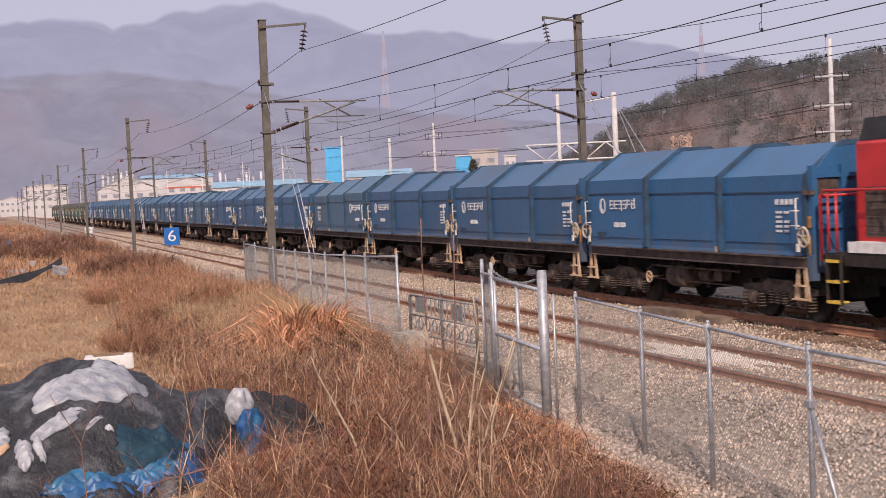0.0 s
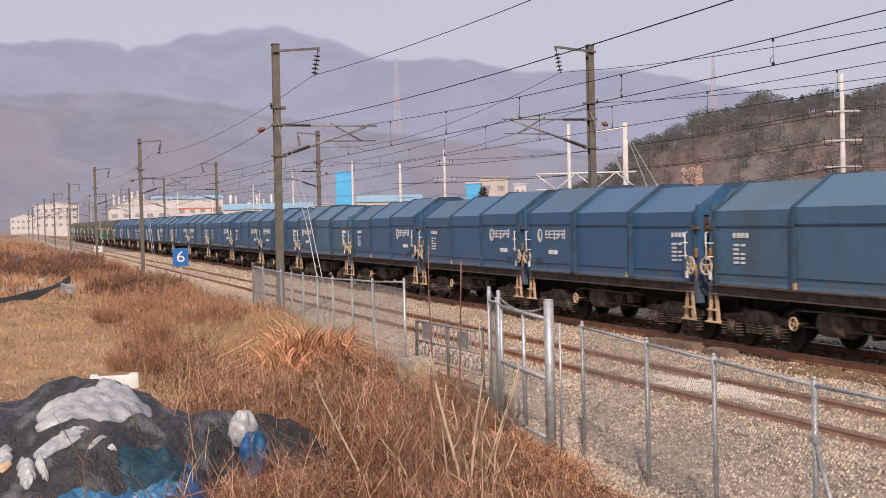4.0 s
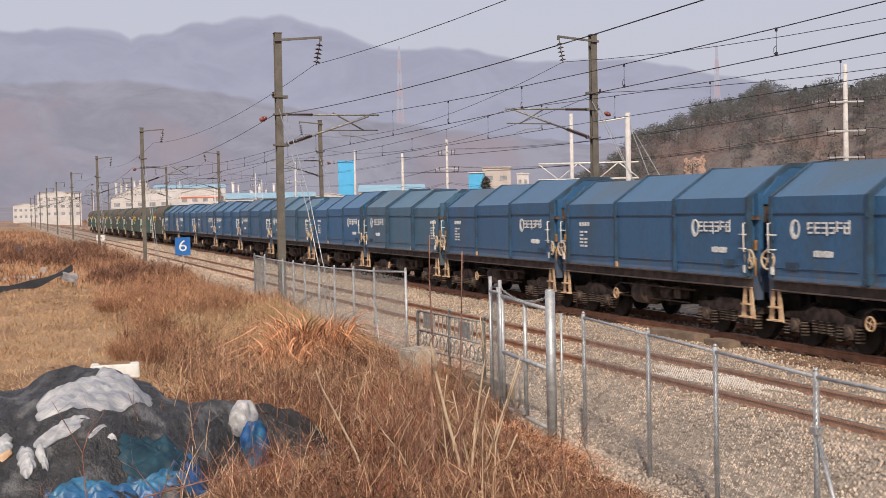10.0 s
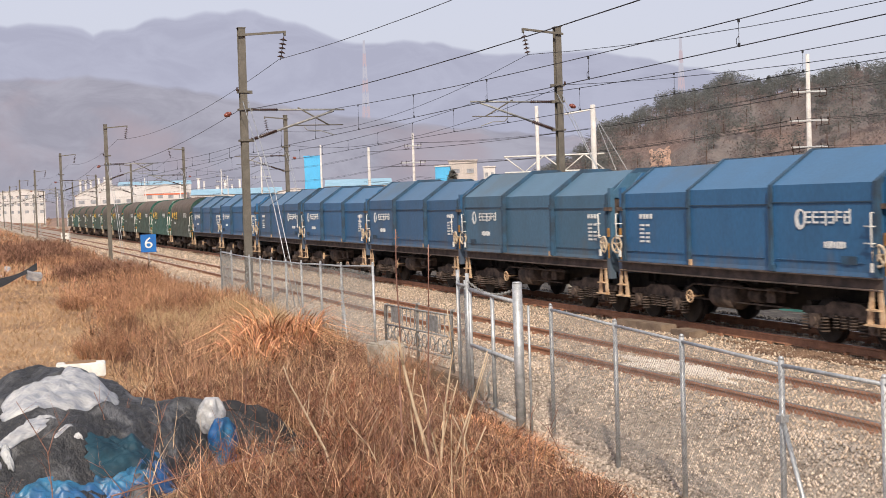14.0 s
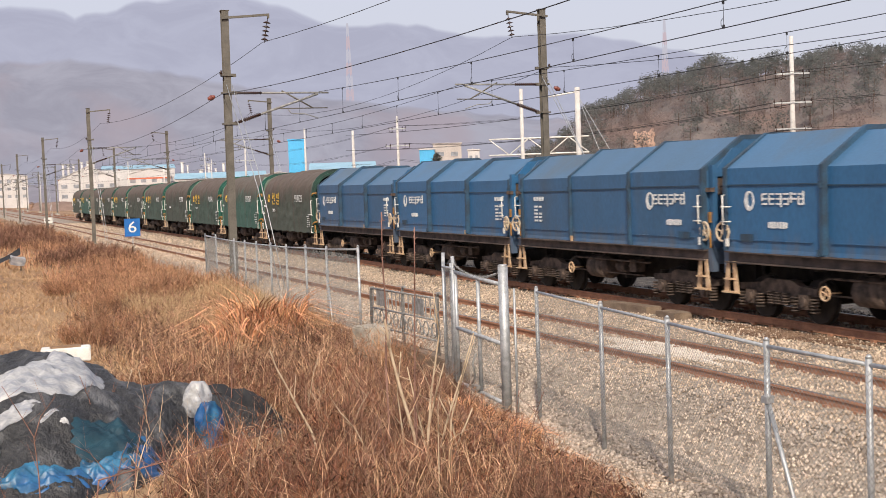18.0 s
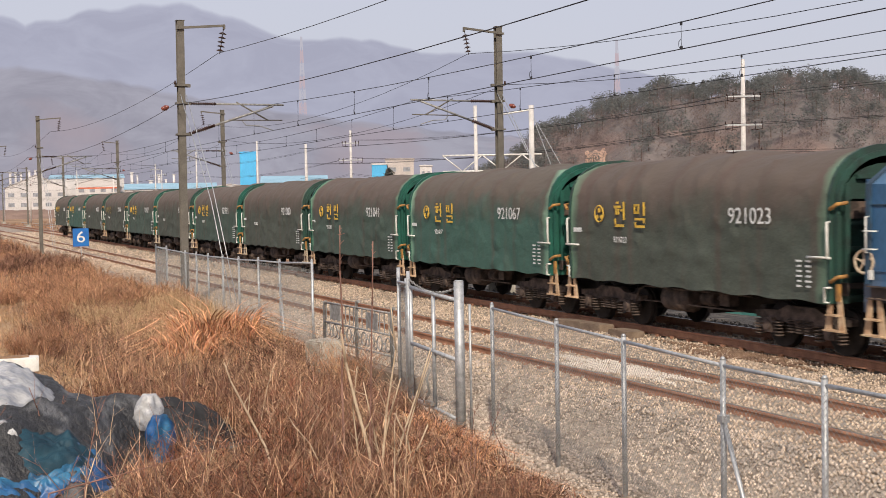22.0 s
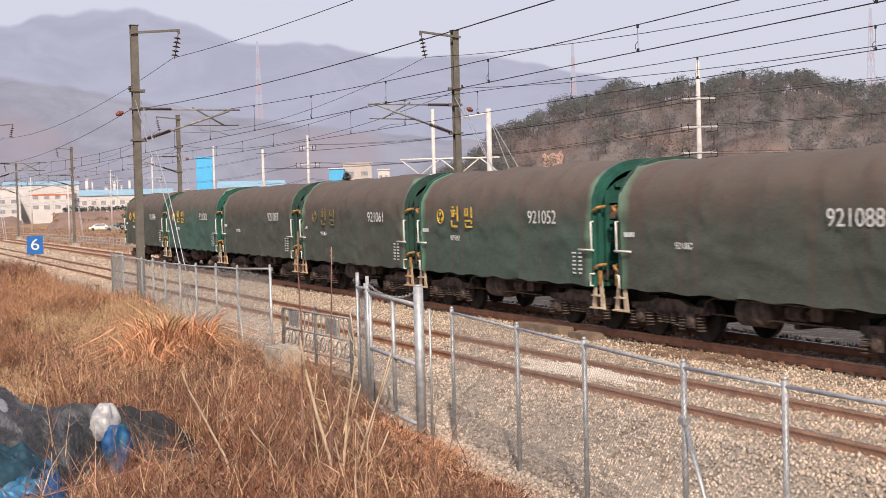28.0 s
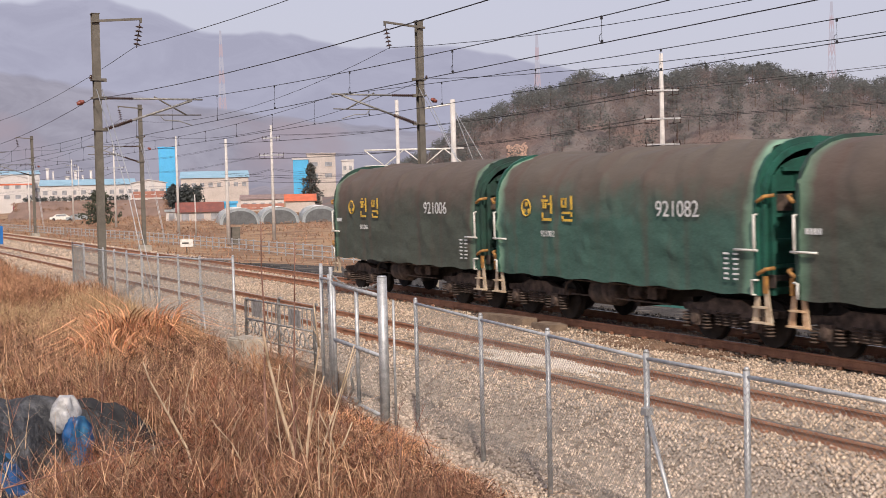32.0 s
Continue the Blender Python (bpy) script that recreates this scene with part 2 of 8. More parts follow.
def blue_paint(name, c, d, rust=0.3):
    """Wagon paint: faded in streaks, brown road dust thrown up from below, upward faces paled to paint in the roofs'
    brighter light.
    """
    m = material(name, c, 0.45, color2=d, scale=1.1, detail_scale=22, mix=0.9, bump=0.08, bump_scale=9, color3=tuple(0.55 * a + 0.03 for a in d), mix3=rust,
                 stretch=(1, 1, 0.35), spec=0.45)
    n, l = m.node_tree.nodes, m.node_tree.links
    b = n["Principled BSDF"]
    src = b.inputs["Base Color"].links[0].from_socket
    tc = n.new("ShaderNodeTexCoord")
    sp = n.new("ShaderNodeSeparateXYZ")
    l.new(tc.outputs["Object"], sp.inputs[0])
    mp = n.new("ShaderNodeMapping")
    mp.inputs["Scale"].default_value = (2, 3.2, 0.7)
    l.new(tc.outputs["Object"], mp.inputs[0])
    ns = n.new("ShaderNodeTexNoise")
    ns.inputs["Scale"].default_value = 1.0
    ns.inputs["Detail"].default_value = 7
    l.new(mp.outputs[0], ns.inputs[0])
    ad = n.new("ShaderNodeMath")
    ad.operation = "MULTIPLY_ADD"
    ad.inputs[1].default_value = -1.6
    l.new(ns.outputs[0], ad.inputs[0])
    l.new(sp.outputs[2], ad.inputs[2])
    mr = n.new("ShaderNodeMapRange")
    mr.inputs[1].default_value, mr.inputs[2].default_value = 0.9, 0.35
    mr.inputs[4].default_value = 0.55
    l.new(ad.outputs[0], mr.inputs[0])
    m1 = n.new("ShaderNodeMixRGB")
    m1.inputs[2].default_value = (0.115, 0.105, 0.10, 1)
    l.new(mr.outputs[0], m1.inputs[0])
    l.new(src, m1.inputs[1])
    # upward normals mix in a pale tint: the roofs' extra light, in the colour
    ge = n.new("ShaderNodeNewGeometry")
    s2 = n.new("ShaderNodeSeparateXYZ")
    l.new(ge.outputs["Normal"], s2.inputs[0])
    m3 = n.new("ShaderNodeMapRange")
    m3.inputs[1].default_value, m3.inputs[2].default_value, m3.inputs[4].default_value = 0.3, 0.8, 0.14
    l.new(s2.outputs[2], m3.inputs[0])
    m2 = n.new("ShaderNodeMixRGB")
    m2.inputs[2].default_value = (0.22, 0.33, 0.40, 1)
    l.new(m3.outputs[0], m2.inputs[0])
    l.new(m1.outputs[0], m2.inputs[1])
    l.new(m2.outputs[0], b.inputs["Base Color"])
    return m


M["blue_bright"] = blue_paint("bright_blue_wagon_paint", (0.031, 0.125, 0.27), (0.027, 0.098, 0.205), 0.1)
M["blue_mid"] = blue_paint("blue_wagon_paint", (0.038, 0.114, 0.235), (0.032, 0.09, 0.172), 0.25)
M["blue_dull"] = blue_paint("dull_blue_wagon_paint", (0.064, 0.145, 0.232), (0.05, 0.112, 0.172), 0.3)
M["rib"] = material("grimy_blue_rib", (0.036, 0.085, 0.145), 0.6, color2=(0.034, 0.052, 0.075), scale=3, detail_scale=30)


def build_mesh(name, bm, mat):
    me = bpy.data.meshes.new(name)
    bm.to_mesh(me)
    bm.free()
    for x in (mat if isinstance(mat, (list, tuple)) else [mat]):
        me.materials.append(x)
    return me


def part(name, bm, mat, parent=None, label="", smooth=False):
    me = bm if isinstance(bm, bpy.types.Mesh) else build_mesh(name, bm, mat)
    if smooth:
        me.shade_smooth()
    ob = new(name, me)
    if parent:
        ob.parent = parent
    if label:
        ob["label"] = label
    return ob


def thing(name, label, category, group="", kind="", m=None):
    ob = new(name)
    ob.empty_display_size = 0.2
    if m is not None:
        ob.matrix_world = m
    return tagged(ob, label, category, group, kind)


# ---- mesh tools ----
def box(bm, c, s, rot=None, mi=0):
    """A box at c with full sizes s, turned by the matrix rot."""
    vs = []
    for dx in (-0.5, 0.5):
        for dy in (-0.5, 0.5):
            for dz in (-0.5, 0.5):
                p = Vector((dx * s[0], dy * s[1], dz * s[2]))
                if rot is not None:
                    p = rot @ p
                vs.append(bm.verts.new(p + Vector(c)))
    for f in ((0, 1, 3, 2), (4, 6, 7, 5), (0, 4, 5, 1), (2, 3, 7, 6), (0, 2, 6, 4), (1, 5, 7, 3)):
        fa = bm.faces.new([vs[i] for i in f])
        fa.material_index = mi
    return bm


def tube(bm, p0, p1, r0, r1=None, seg=8, cap=True, mi=0):
    p0, p1 = Vector(p0), Vector(p1)
    r1 = r0 if r1 is None else r1
    d = (p1 - p0)
    if d.length < 1e-6:
        return bm
    q = d.to_track_quat("Z", "Y").to_matrix()
    a, b = [], []
    for i in range(seg):
        t = 2 * math.pi * i / seg
        v = q @ Vector((math.cos(t), math.sin(t), 0))
        a.append(bm.verts.new(p0 + v * r0))
        b.append(bm.verts.new(p1 + v * r1))
    for i in range(seg):
        f = bm.faces.new((a[i], a[(i + 1) % seg], b[(i + 1) % seg], b[i]))
        f.smooth = seg > 5
        f.material_index = mi
    if cap:
        bm.faces.new(a[::-1]).material_index = mi
        bm.faces.new(b).material_index = mi
    return bm


def pipe(bm, pts, r, seg=6, mi=0):
    """One tube swept along points."""
    P = [Vector(p) for p in pts]
    rings = []
    side = None
    for i, p in enumerate(P):
        d = (P[min(i + 1, len(P) - 1)] - P[max(i - 1, 0)]).normalized()
        if side is None:
            side = d.orthogonal().normalized()
        else:
            side = (side - d * side.dot(d)).normalized()
        up = d.cross(side)
        rings.append([bm.verts.new(p + (side * math.cos(2 * math.pi * k / seg) + up * math.sin(2 * math.pi * k / seg)) * r) for k in range(seg)])
    for a, b in zip(rings, rings[1:]):
        for k in range(seg):
            f = bm.faces.new((a[k], a[(k + 1) % seg], b[(k + 1) % seg], b[k]))
            f.smooth = seg > 5
            f.material_index = mi
    bm.faces.new(rings[0][::-1]).material_index = mi
    bm.faces.new(rings[-1]).material_index = mi
    return bm


def extrude_y(bm, prof, y0, y1, cap=True, mi=0, smooth=False):
    """A closed profile of (x, z) pairs drawn along y."""
    a = [bm.verts.new((x, y0, z)) for x, z in prof]
    b = [bm.verts.new((x, y1, z)) for x, z in prof]
    n = len(prof)
    for i in range(n):
        f = bm.faces.new((a[i], a[(i + 1) % n], b[(i + 1) % n], b[i]))
        f.material_index = mi
        f.smooth = smooth
    if cap:
        bm.faces.new(a[::-1]).material_index = mi
        bm.faces.new(b).material_index = mi
    return bm


def ring(bm, c, axis, R, r, seg=20, sub=6, mi=0):
    """A torus round axis at c."""
    q = Vector(axis).to_track_quat("Z", "Y").to_matrix()
    rows = []
    for i in range(seg):
        t = 2 * math.pi * i / seg
        o = Vector((math.cos(t), math.sin(t), 0))
        rows.append([bm.verts.new(Vector(c) + q @ (o * (R + r * math.cos(2 * math.pi * j / sub)) + Vector((0, 0, r * math.sin(2 * math.pi * j / sub)))))
                     for j in range(sub)])
    for i in range(seg):
        for j in range(sub):
            f = bm.faces.new((rows[i][j], rows[(i + 1) % seg][j], rows[(i + 1) % seg][(j + 1) % sub], rows[i][(j + 1) % sub]))
            f.smooth = True
            f.material_index = mi
    return bm


def boxes(name, items, mat, root, label=""):
    """One part a box; items of (centre, size)."""
    for c, s in items:
        bm = bmesh.new()
        box(bm, c, s)
        part(name, bm, mat, root, label)


def fix(bm):
    bmesh.ops.recalc_face_normals(bm, faces=bm.faces)
    return bm


def words(text, size, mat, name="lettering"):
    """Flat lettering in the built-in font, centred, as a mesh in the xy plane."""
    cu = bpy.data.curves.new(name, "FONT")
    cu.body, cu.size, cu.align_x, cu.align_y = text, size, "CENTER", "CENTER"
    cu.extrude = 0.002
    ob = bpy.data.objects.new(name, cu)
    scene.collection.objects.link(ob)
    bpy.context.view_layer.update()
    me = bpy.data.meshes.new_from_object(ob.evaluated_get(bpy.context.evaluated_depsgraph_get()))
    bpy.data.objects.remove(ob)
    bpy.data.curves.remove(cu)
    me.materials.clear()
    me.materials.append(mat)
    return me


SIDE = Matrix(((0, 0, -1, 0), (-1, 0, 0, 0), (0, 1, 0, 0), (0, 0, 0, 1)))  # the xy plane onto a side that faces -x
# ---- ground and tracks ----
M["cinder"] = material("dark_cinder_gravel", (0.085, 0.075, 0.068), 0.95, color2=(0.04, 0.036, 0.034), scale=5, detail_scale=40, bump=1.0, bump_scale=18, bump_dist=0.08, color3=(0.15, 0.13, 0.11), mix3=0.25)
# leaf litter, darkened to paint in the deep shade under the weeds
M["litter"] = material("shade_dark_leaf_litter", (0.15, 0.087, 0.056), 0.95, color2=(0.075, 0.044, 0.031), scale=2.5, detail_scale=20, bump=0.8, bump_scale=14, bump_dist=0.05, color3=(0.20, 0.12, 0.075), mix3=0.3)
NEAR_X, FAR_X = 11.45, 16.35          # track centres; rail tops are at z = 0
GAUGE = 1.507


def smooth01(a, b, v):
    t = np.clip((v - a) / (b - a), 0, 1)
    return t * t * (3 - 2 * t)


def ground_z(x, y):
    """Height of the ground: a ballast formation with shoulders, a bank on the near side, flat land beyond."""
    x, y = np.asarray(x, float), np.asarray(y, float)
    bed = -0.135 - 0.08 * smooth01(13.2, 14.6, x) - 0.535 * smooth01(10.0, 8.6, x) - 0.37 * smooth01(18.4, 20.2, x)
    field = -0.25 + 0.12 * np.sin(x * 0.35 + 1.0) * np.sin(y * 0.11) + 0.05 * np.sin(x * 1.3) * np.sin(y * 0.9 + x)
    field = field + 1.4 * smooth01(7.5, 1.0, np.hypot(x, y))
    gravel_edge = np.interp(y, (-20, 8, 12, 16.7, 20, 26, 45, 60, 120), (5.5, 6.0, 6.7, 7.3, 7.8, 8.2, 8.6, 8.8, 9.2))
    k = smooth01(gravel_edge - 0.8, gravel_edge + 0.4, x)
    z = field * (1 - k) + bed * k
    far_land = -0.75 - 0.6 * smooth01(20, 30, x) + 0.08 * np.sin(x * 0.21) * np.sin(y * 0.17)
    k2 = smooth01(19.4, 22.0, x)
    z = z * (1 - k2) + far_land * k2
    return z


def grid_sheet(name, xs, ys, mat, mats_of=None):
    X, Y = np.meshgrid(xs, ys)
    Z = ground_z(X, Y)
    v = np.stack([X, Y, Z], -1).reshape(-1, 3)
    nx, ny = len(xs), len(ys)
    i = (np.arange(ny - 1)[:, None] * nx + np.arange(nx - 1)[None, :]).reshape(-1)
    f = np.stack([i, i + 1, i + nx + 1, i + nx], -1)
    me = bpy.data.meshes.new(name)
    me.from_pydata(v.tolist(), [], f.tolist())
    for m in mat:
        me.materials.append(m)
    if mats_of is not None:
        c = v[f].mean(1)
        me.polygons.foreach_set("material_index", mats_of(c[:, 0], c[:, 1]).astype(np.int32))
    me.shade_smooth()
    return new(name, me)


def is_ballast(x, y):
    edge = np.interp(y, (-20, 8, 12, 16.7, 20, 26, 45, 60, 120), (5.5, 6.0, 6.7, 7.3, 7.8, 8.2, 8.6, 8.8, 9.2))
    edge = edge + 0.35 * np.sin(y * 1.7) * np.sin(y * 0.6 + 2)
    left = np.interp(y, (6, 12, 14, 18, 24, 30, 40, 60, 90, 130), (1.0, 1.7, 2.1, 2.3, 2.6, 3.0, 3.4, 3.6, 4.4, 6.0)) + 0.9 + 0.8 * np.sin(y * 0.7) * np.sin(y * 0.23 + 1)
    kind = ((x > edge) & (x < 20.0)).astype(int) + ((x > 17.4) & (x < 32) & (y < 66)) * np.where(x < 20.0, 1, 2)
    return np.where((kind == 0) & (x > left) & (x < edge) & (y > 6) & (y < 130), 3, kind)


gx = np.concatenate([np.linspace(-2500, -70, 12)[:-1], np.linspace(-70, -8, 24)[:-1], np.arange(-8, 24, 0.3), np.linspace(24, 90, 30)[1:], np.linspace(90, 3000, 14)[1:]])
gy = np.concatenate([np.linspace(-2500, -30, 10)[:-1], np.arange(-30, 60, 0.4), np.linspace(60, 160, 90), np.linspace(160, 420, 50)[1:], np.linspace(420, 4000, 14)[1:]])
ground = tagged(grid_sheet("ground", gx, gy, [M["soil"], M["ballast"], M["cinder"], M["litter"]], is_ballast), "dry winter field with a ballast railway formation", "ground", kind="structure")

RAIL = [(-0.075, -0.172), (0.075, -0.172), (0.075, -0.160), (0.012, -0.140), (0.012, -0.05), (0.036, -0.036), (0.036, -0.006), (0.028, 0.0),
        (-0.028, 0.0), (-0.036, -0.006), (-0.036, -0.036), (-0.012, -0.05), (-0.012, -0.140), (-0.075, -0.160)]


def rail(x, shiny):
    bm = bmesh.new()
    extrude_y(bm, [(x + a, b) for a, b in RAIL], -320, 700)
    fix(bm)
    for f in bm.faces:
        if f.normal.z > 0.9 and f.calc_center_median().z > -0.004:
            f.material_index = 1
    ob = part("rail", bm, [M["rail"], M["rail_top"]])
    tagged(ob, "rusty brown steel rail on concrete sleepers", "rail", group="rails", kind="structure")
    return ob


for tx in (NEAR_X, FAR_X):
    for sgn in (-1, 1):
        rail(tx + sgn * GAUGE / 2, True)

# ---- wagons ----
def mirror_y(me):
    for v in me.vertices:
        v.co.y *= -1
    me.flip_normals()
    return me


def bogie_parts(root, y0, flip=False):
    """A two-axle bogie: side frames with axle boxes and coil springs, two wheelsets, a bolster."""
    for sx in (-1, 1):
        bm = bmesh.new()
        x = sx * 1.02
        prof = [(-1.30, 0.58), (-1.30, 0.70), (-0.62, 0.74), (-0.40, 0.84), (0.40, 0.84), (0.62, 0.74), (1.30, 0.70), (1.30, 0.58), (1.02, 0.55), (1.02, 0.30), (0.70, 0.30), (0.68, 0.55),
                (0.36, 0.52), (0.24, 0.34), (-0.24, 0.34), (-0.36, 0.52), (-0.68, 0.55), (-0.70, 0.30), (-1.02, 0.30), (-1.02, 0.55)]
        a = [bm.verts.new((x - 0.09, y0 + py, pz)) for py, pz in prof]
        b = [bm.verts.new((x + 0.09, y0 + py, pz)) for py, pz in prof]
        for i in range(len(prof)):
            j = (i + 1) % len(prof)
            bm.faces.new((a[i], a[j], b[j], b[i]))
        bm.faces.new(a[::-1])
        bm.faces.new(b)
        bmesh.ops.recalc_face_normals(bm, faces=bm.faces)
        for ay in (-0.85, 0.85):
            box(bm, (x + sx * 0.07, y0 + ay, 0.45), (0.22, 0.28, 0.28))
            tube(bm, (x + sx * 0.15, y0 + ay, 0.45), (x + sx * 0.22, y0 + ay, 0.45), 0.10, seg=10)
        frame_ = part("bogie_side_frame", bm, M["bogie"], root)
        for ay in (-0.24, 0.0, 0.24):
            bm = bmesh.new()
            for k in range(5):
                ring(bm, (x + sx * 0.1, y0 + ay, 0.36 + 0.055 * k), (0, 0, 1), 0.08, 0.02, seg=8, sub=3)
            part("bolster_spring", bm, M["bogie"], frame_)
        boxes("brake_hanger", [((x - sx * 0.06, y0 + ay, 0.52), (0.08, 0.1, 0.5)) for ay in (-0.42, 0.42)], M["under"], frame_)
        for ay in (-1.14, -0.56, 0.56, 1.14):
            bm = bmesh.new()
            for k in range(5):
                ring(bm, (x + sx * 0.13, y0 + ay, 0.27 + 0.062 * k), (0, 0, 1), 0.085, 0.022, seg=8, sub=3)
            part("coil_spring", bm, M["bogie"], frame_)
    for ay in (-0.85, 0.85):
        bm = bmesh.new()
        for sx in (-1, 1):
            x = sx * 0.76
            tube(bm, (x - 0.065, y0 + ay, 0.43), (x + 0.065, y0 + ay, 0.43), 0.43, seg=24)
            tube(bm, (x - sx * 0.09, y0 + ay, 0.43), (x - sx * 0.055, y0 + ay, 0.43), 0.46, seg=24)
        tube(bm, (-1.0, y0 + ay, 0.43), (1.0, y0 + ay, 0.43), 0.08, seg=10)
        part("wheelset", bm, M["under"], root)
    bm = bmesh.new()
    box(bm, (0, y0, 0.62), (2.0, 0.4, 0.3))
    tube(bm, (0, y0, 0.6), (0, y0, 0.95), 0.3, seg=12)
    part("bolster", bm, M["under"], root)


def step_ladder(root, y, sx, mat):
    """The splayed foot steps under a wagon's corner."""
    bm = bmesh.new()
    x = sx * 1.40
    for dy0, dy1 in ((-0.10, -0.21), (0.10, 0.21)):
        s_ = -1 if dy0 < 0 else 1
        prof = [(y + dy0 - 0.05 * s_, 1.16), (y + dy0 + 0.045 * s_, 1.16), (y + dy1 + 0.05 * s_, 0.50), (y + dy1 - 0.11 * s_, 0.50)]
        a = [bm.verts.new((x - 0.012, py, pz)) for py, pz in prof]
        b = [bm.verts.new((x + 0.012, py, pz)) for py, pz in prof]
        for i in range(4):
            bm.faces.new((a[i], a[(i + 1) % 4], b[(i + 1) % 4], b[i]))
        bm.faces.new(a[::-1])
        bm.faces.new(b)
    fix(bm)
    for z, w in ((0.53, 0.44), (0.80, 0.30)):
        box(bm, (x + sx * 0.03, y, z), (0.14, w, 0.03))
    part("step_ladder", bm, mat, root, "cream painted foot steps")


def underframe(root, half, wide=1.36):
    its = []
    for sx in (-1, 1):
        x = sx * wide
        bm = bmesh.new()
        e_ = sx * 0.11 if wide > 1.3 else sx * 0.02
        extrude_y(bm, [(x - sx * 0.03, 1.135), (x + e_, 1.135), (x + e_, 1.155), (x, 1.155), (x, 1.343), (x + e_, 1.343), (x + e_, 1.366), (x - sx * 0.03, 1.366)], -half, half)
        fix(bm)
        part("side_sill", bm, M["sill"], root, "dusty brown channel-steel side sill")
    boxes("deck", [((0, 0, 1.30), (2 * wide - 0.06, 2 * half, 0.1))], M["under"], root)
    boxes("centre_sill", [((0, 0, 0.86), (0.5, 2 * half + 0.2, 0.76))], M["under"], root)
    boxes("cross_bearer", [((0, y, 1.14), (2.5, 0.12, 0.16)) for y in (-2.0, -0.7, 0.7, 2.0)], M["under"], root)
    boxes("floor_skirt", [((0.0, 0, 0.88), (0.06, 2 * half - 1.0, 0.62))], M["under"], root)
    boxes("brake_beam", [((0.1, y, 0.62), (1.9, 0.14, 0.3)) for y in (-1.9, -0.2, 1.3)], M["under"], root)
    bm = bmesh.new()
    tube(bm, (-0.95, 0.25, 0.74), (-0.95, 1.05, 0.74), 0.29, seg=16)
    tube(bm, (-0.95, 0.18, 0.74), (-0.95, 0.25, 0.74), 0.18, 0.29, seg=16)
    tube(bm, (-0.95, 1.05, 0.74), (-0.95, 1.12, 0.74), 0.29, 0.18, seg=16)
    box(bm, (-0.95, 0.7, 1.05), (0.1, 0.5, 0.16))
    part("air_tank", bm, M["bogie"], root)
    bm = bmesh.new()
    tube(bm, (-0.9, -0.55, 0.78), (-0.9, -0.1, 0.78), 0.15, seg=12)
    box(bm, (-0.9, -0.9, 0.82), (0.25, 0.3, 0.3))
    tube(bm, (-0.9, -0.75, 0.82), (-0.9, -0.5, 0.80), 0.05, seg=8)
    part("brake_cylinder", bm, M["bogie"], root)
    bm = bmesh.new()
    pipe(bm, [(-1.2, -2.0, 0.95), (-1.2, 1.7, 0.95), (-1.2, 1.95, 0.85), (-1.2, 2.05, 0.6)], 0.025)
    pipe(bm, [(-1.1, -1.6, 0.62), (-1.1, 1.9, 0.62)], 0.02)
    part("brake_rod", bm, M["bogie"], root)
    for wheel in (1.62,) if wide > 1.3 else ():
        brake_wheel(root, wheel)
    for e in (-1, 1):
        bm = bmesh.new()
        box(bm, (0, e * (half + 0.16), 0.88), (0.2, 0.5, 0.24))
        box(bm, (0, e * (half + 0.36), 0.88), (0.26, 0.2, 0.32))
        part("coupler", bm, M["under"], root)


def brake_wheel(root, y):
    bm = bmesh.new()
    ring(bm, (-1.36, 1.62, 0.68), (1, 0, 0), 0.13, 0.02, seg=16)
    for a in range(4):
        t = a * math.pi / 2 + 0.4
        tube(bm, (-1.36, 1.62, 0.68), (-1.36, 1.62 + 0.13 * math.cos(t), 0.68 + 0.13 * math.sin(t)), 0.014, seg=5)
    tube(bm, (-1.36, 1.62, 0.68), (-1.0, 1.62, 0.68), 0.02, seg=6)
    part("brake_wheel", bm, M["cream"], root, "cream brake handwheel below the sill")


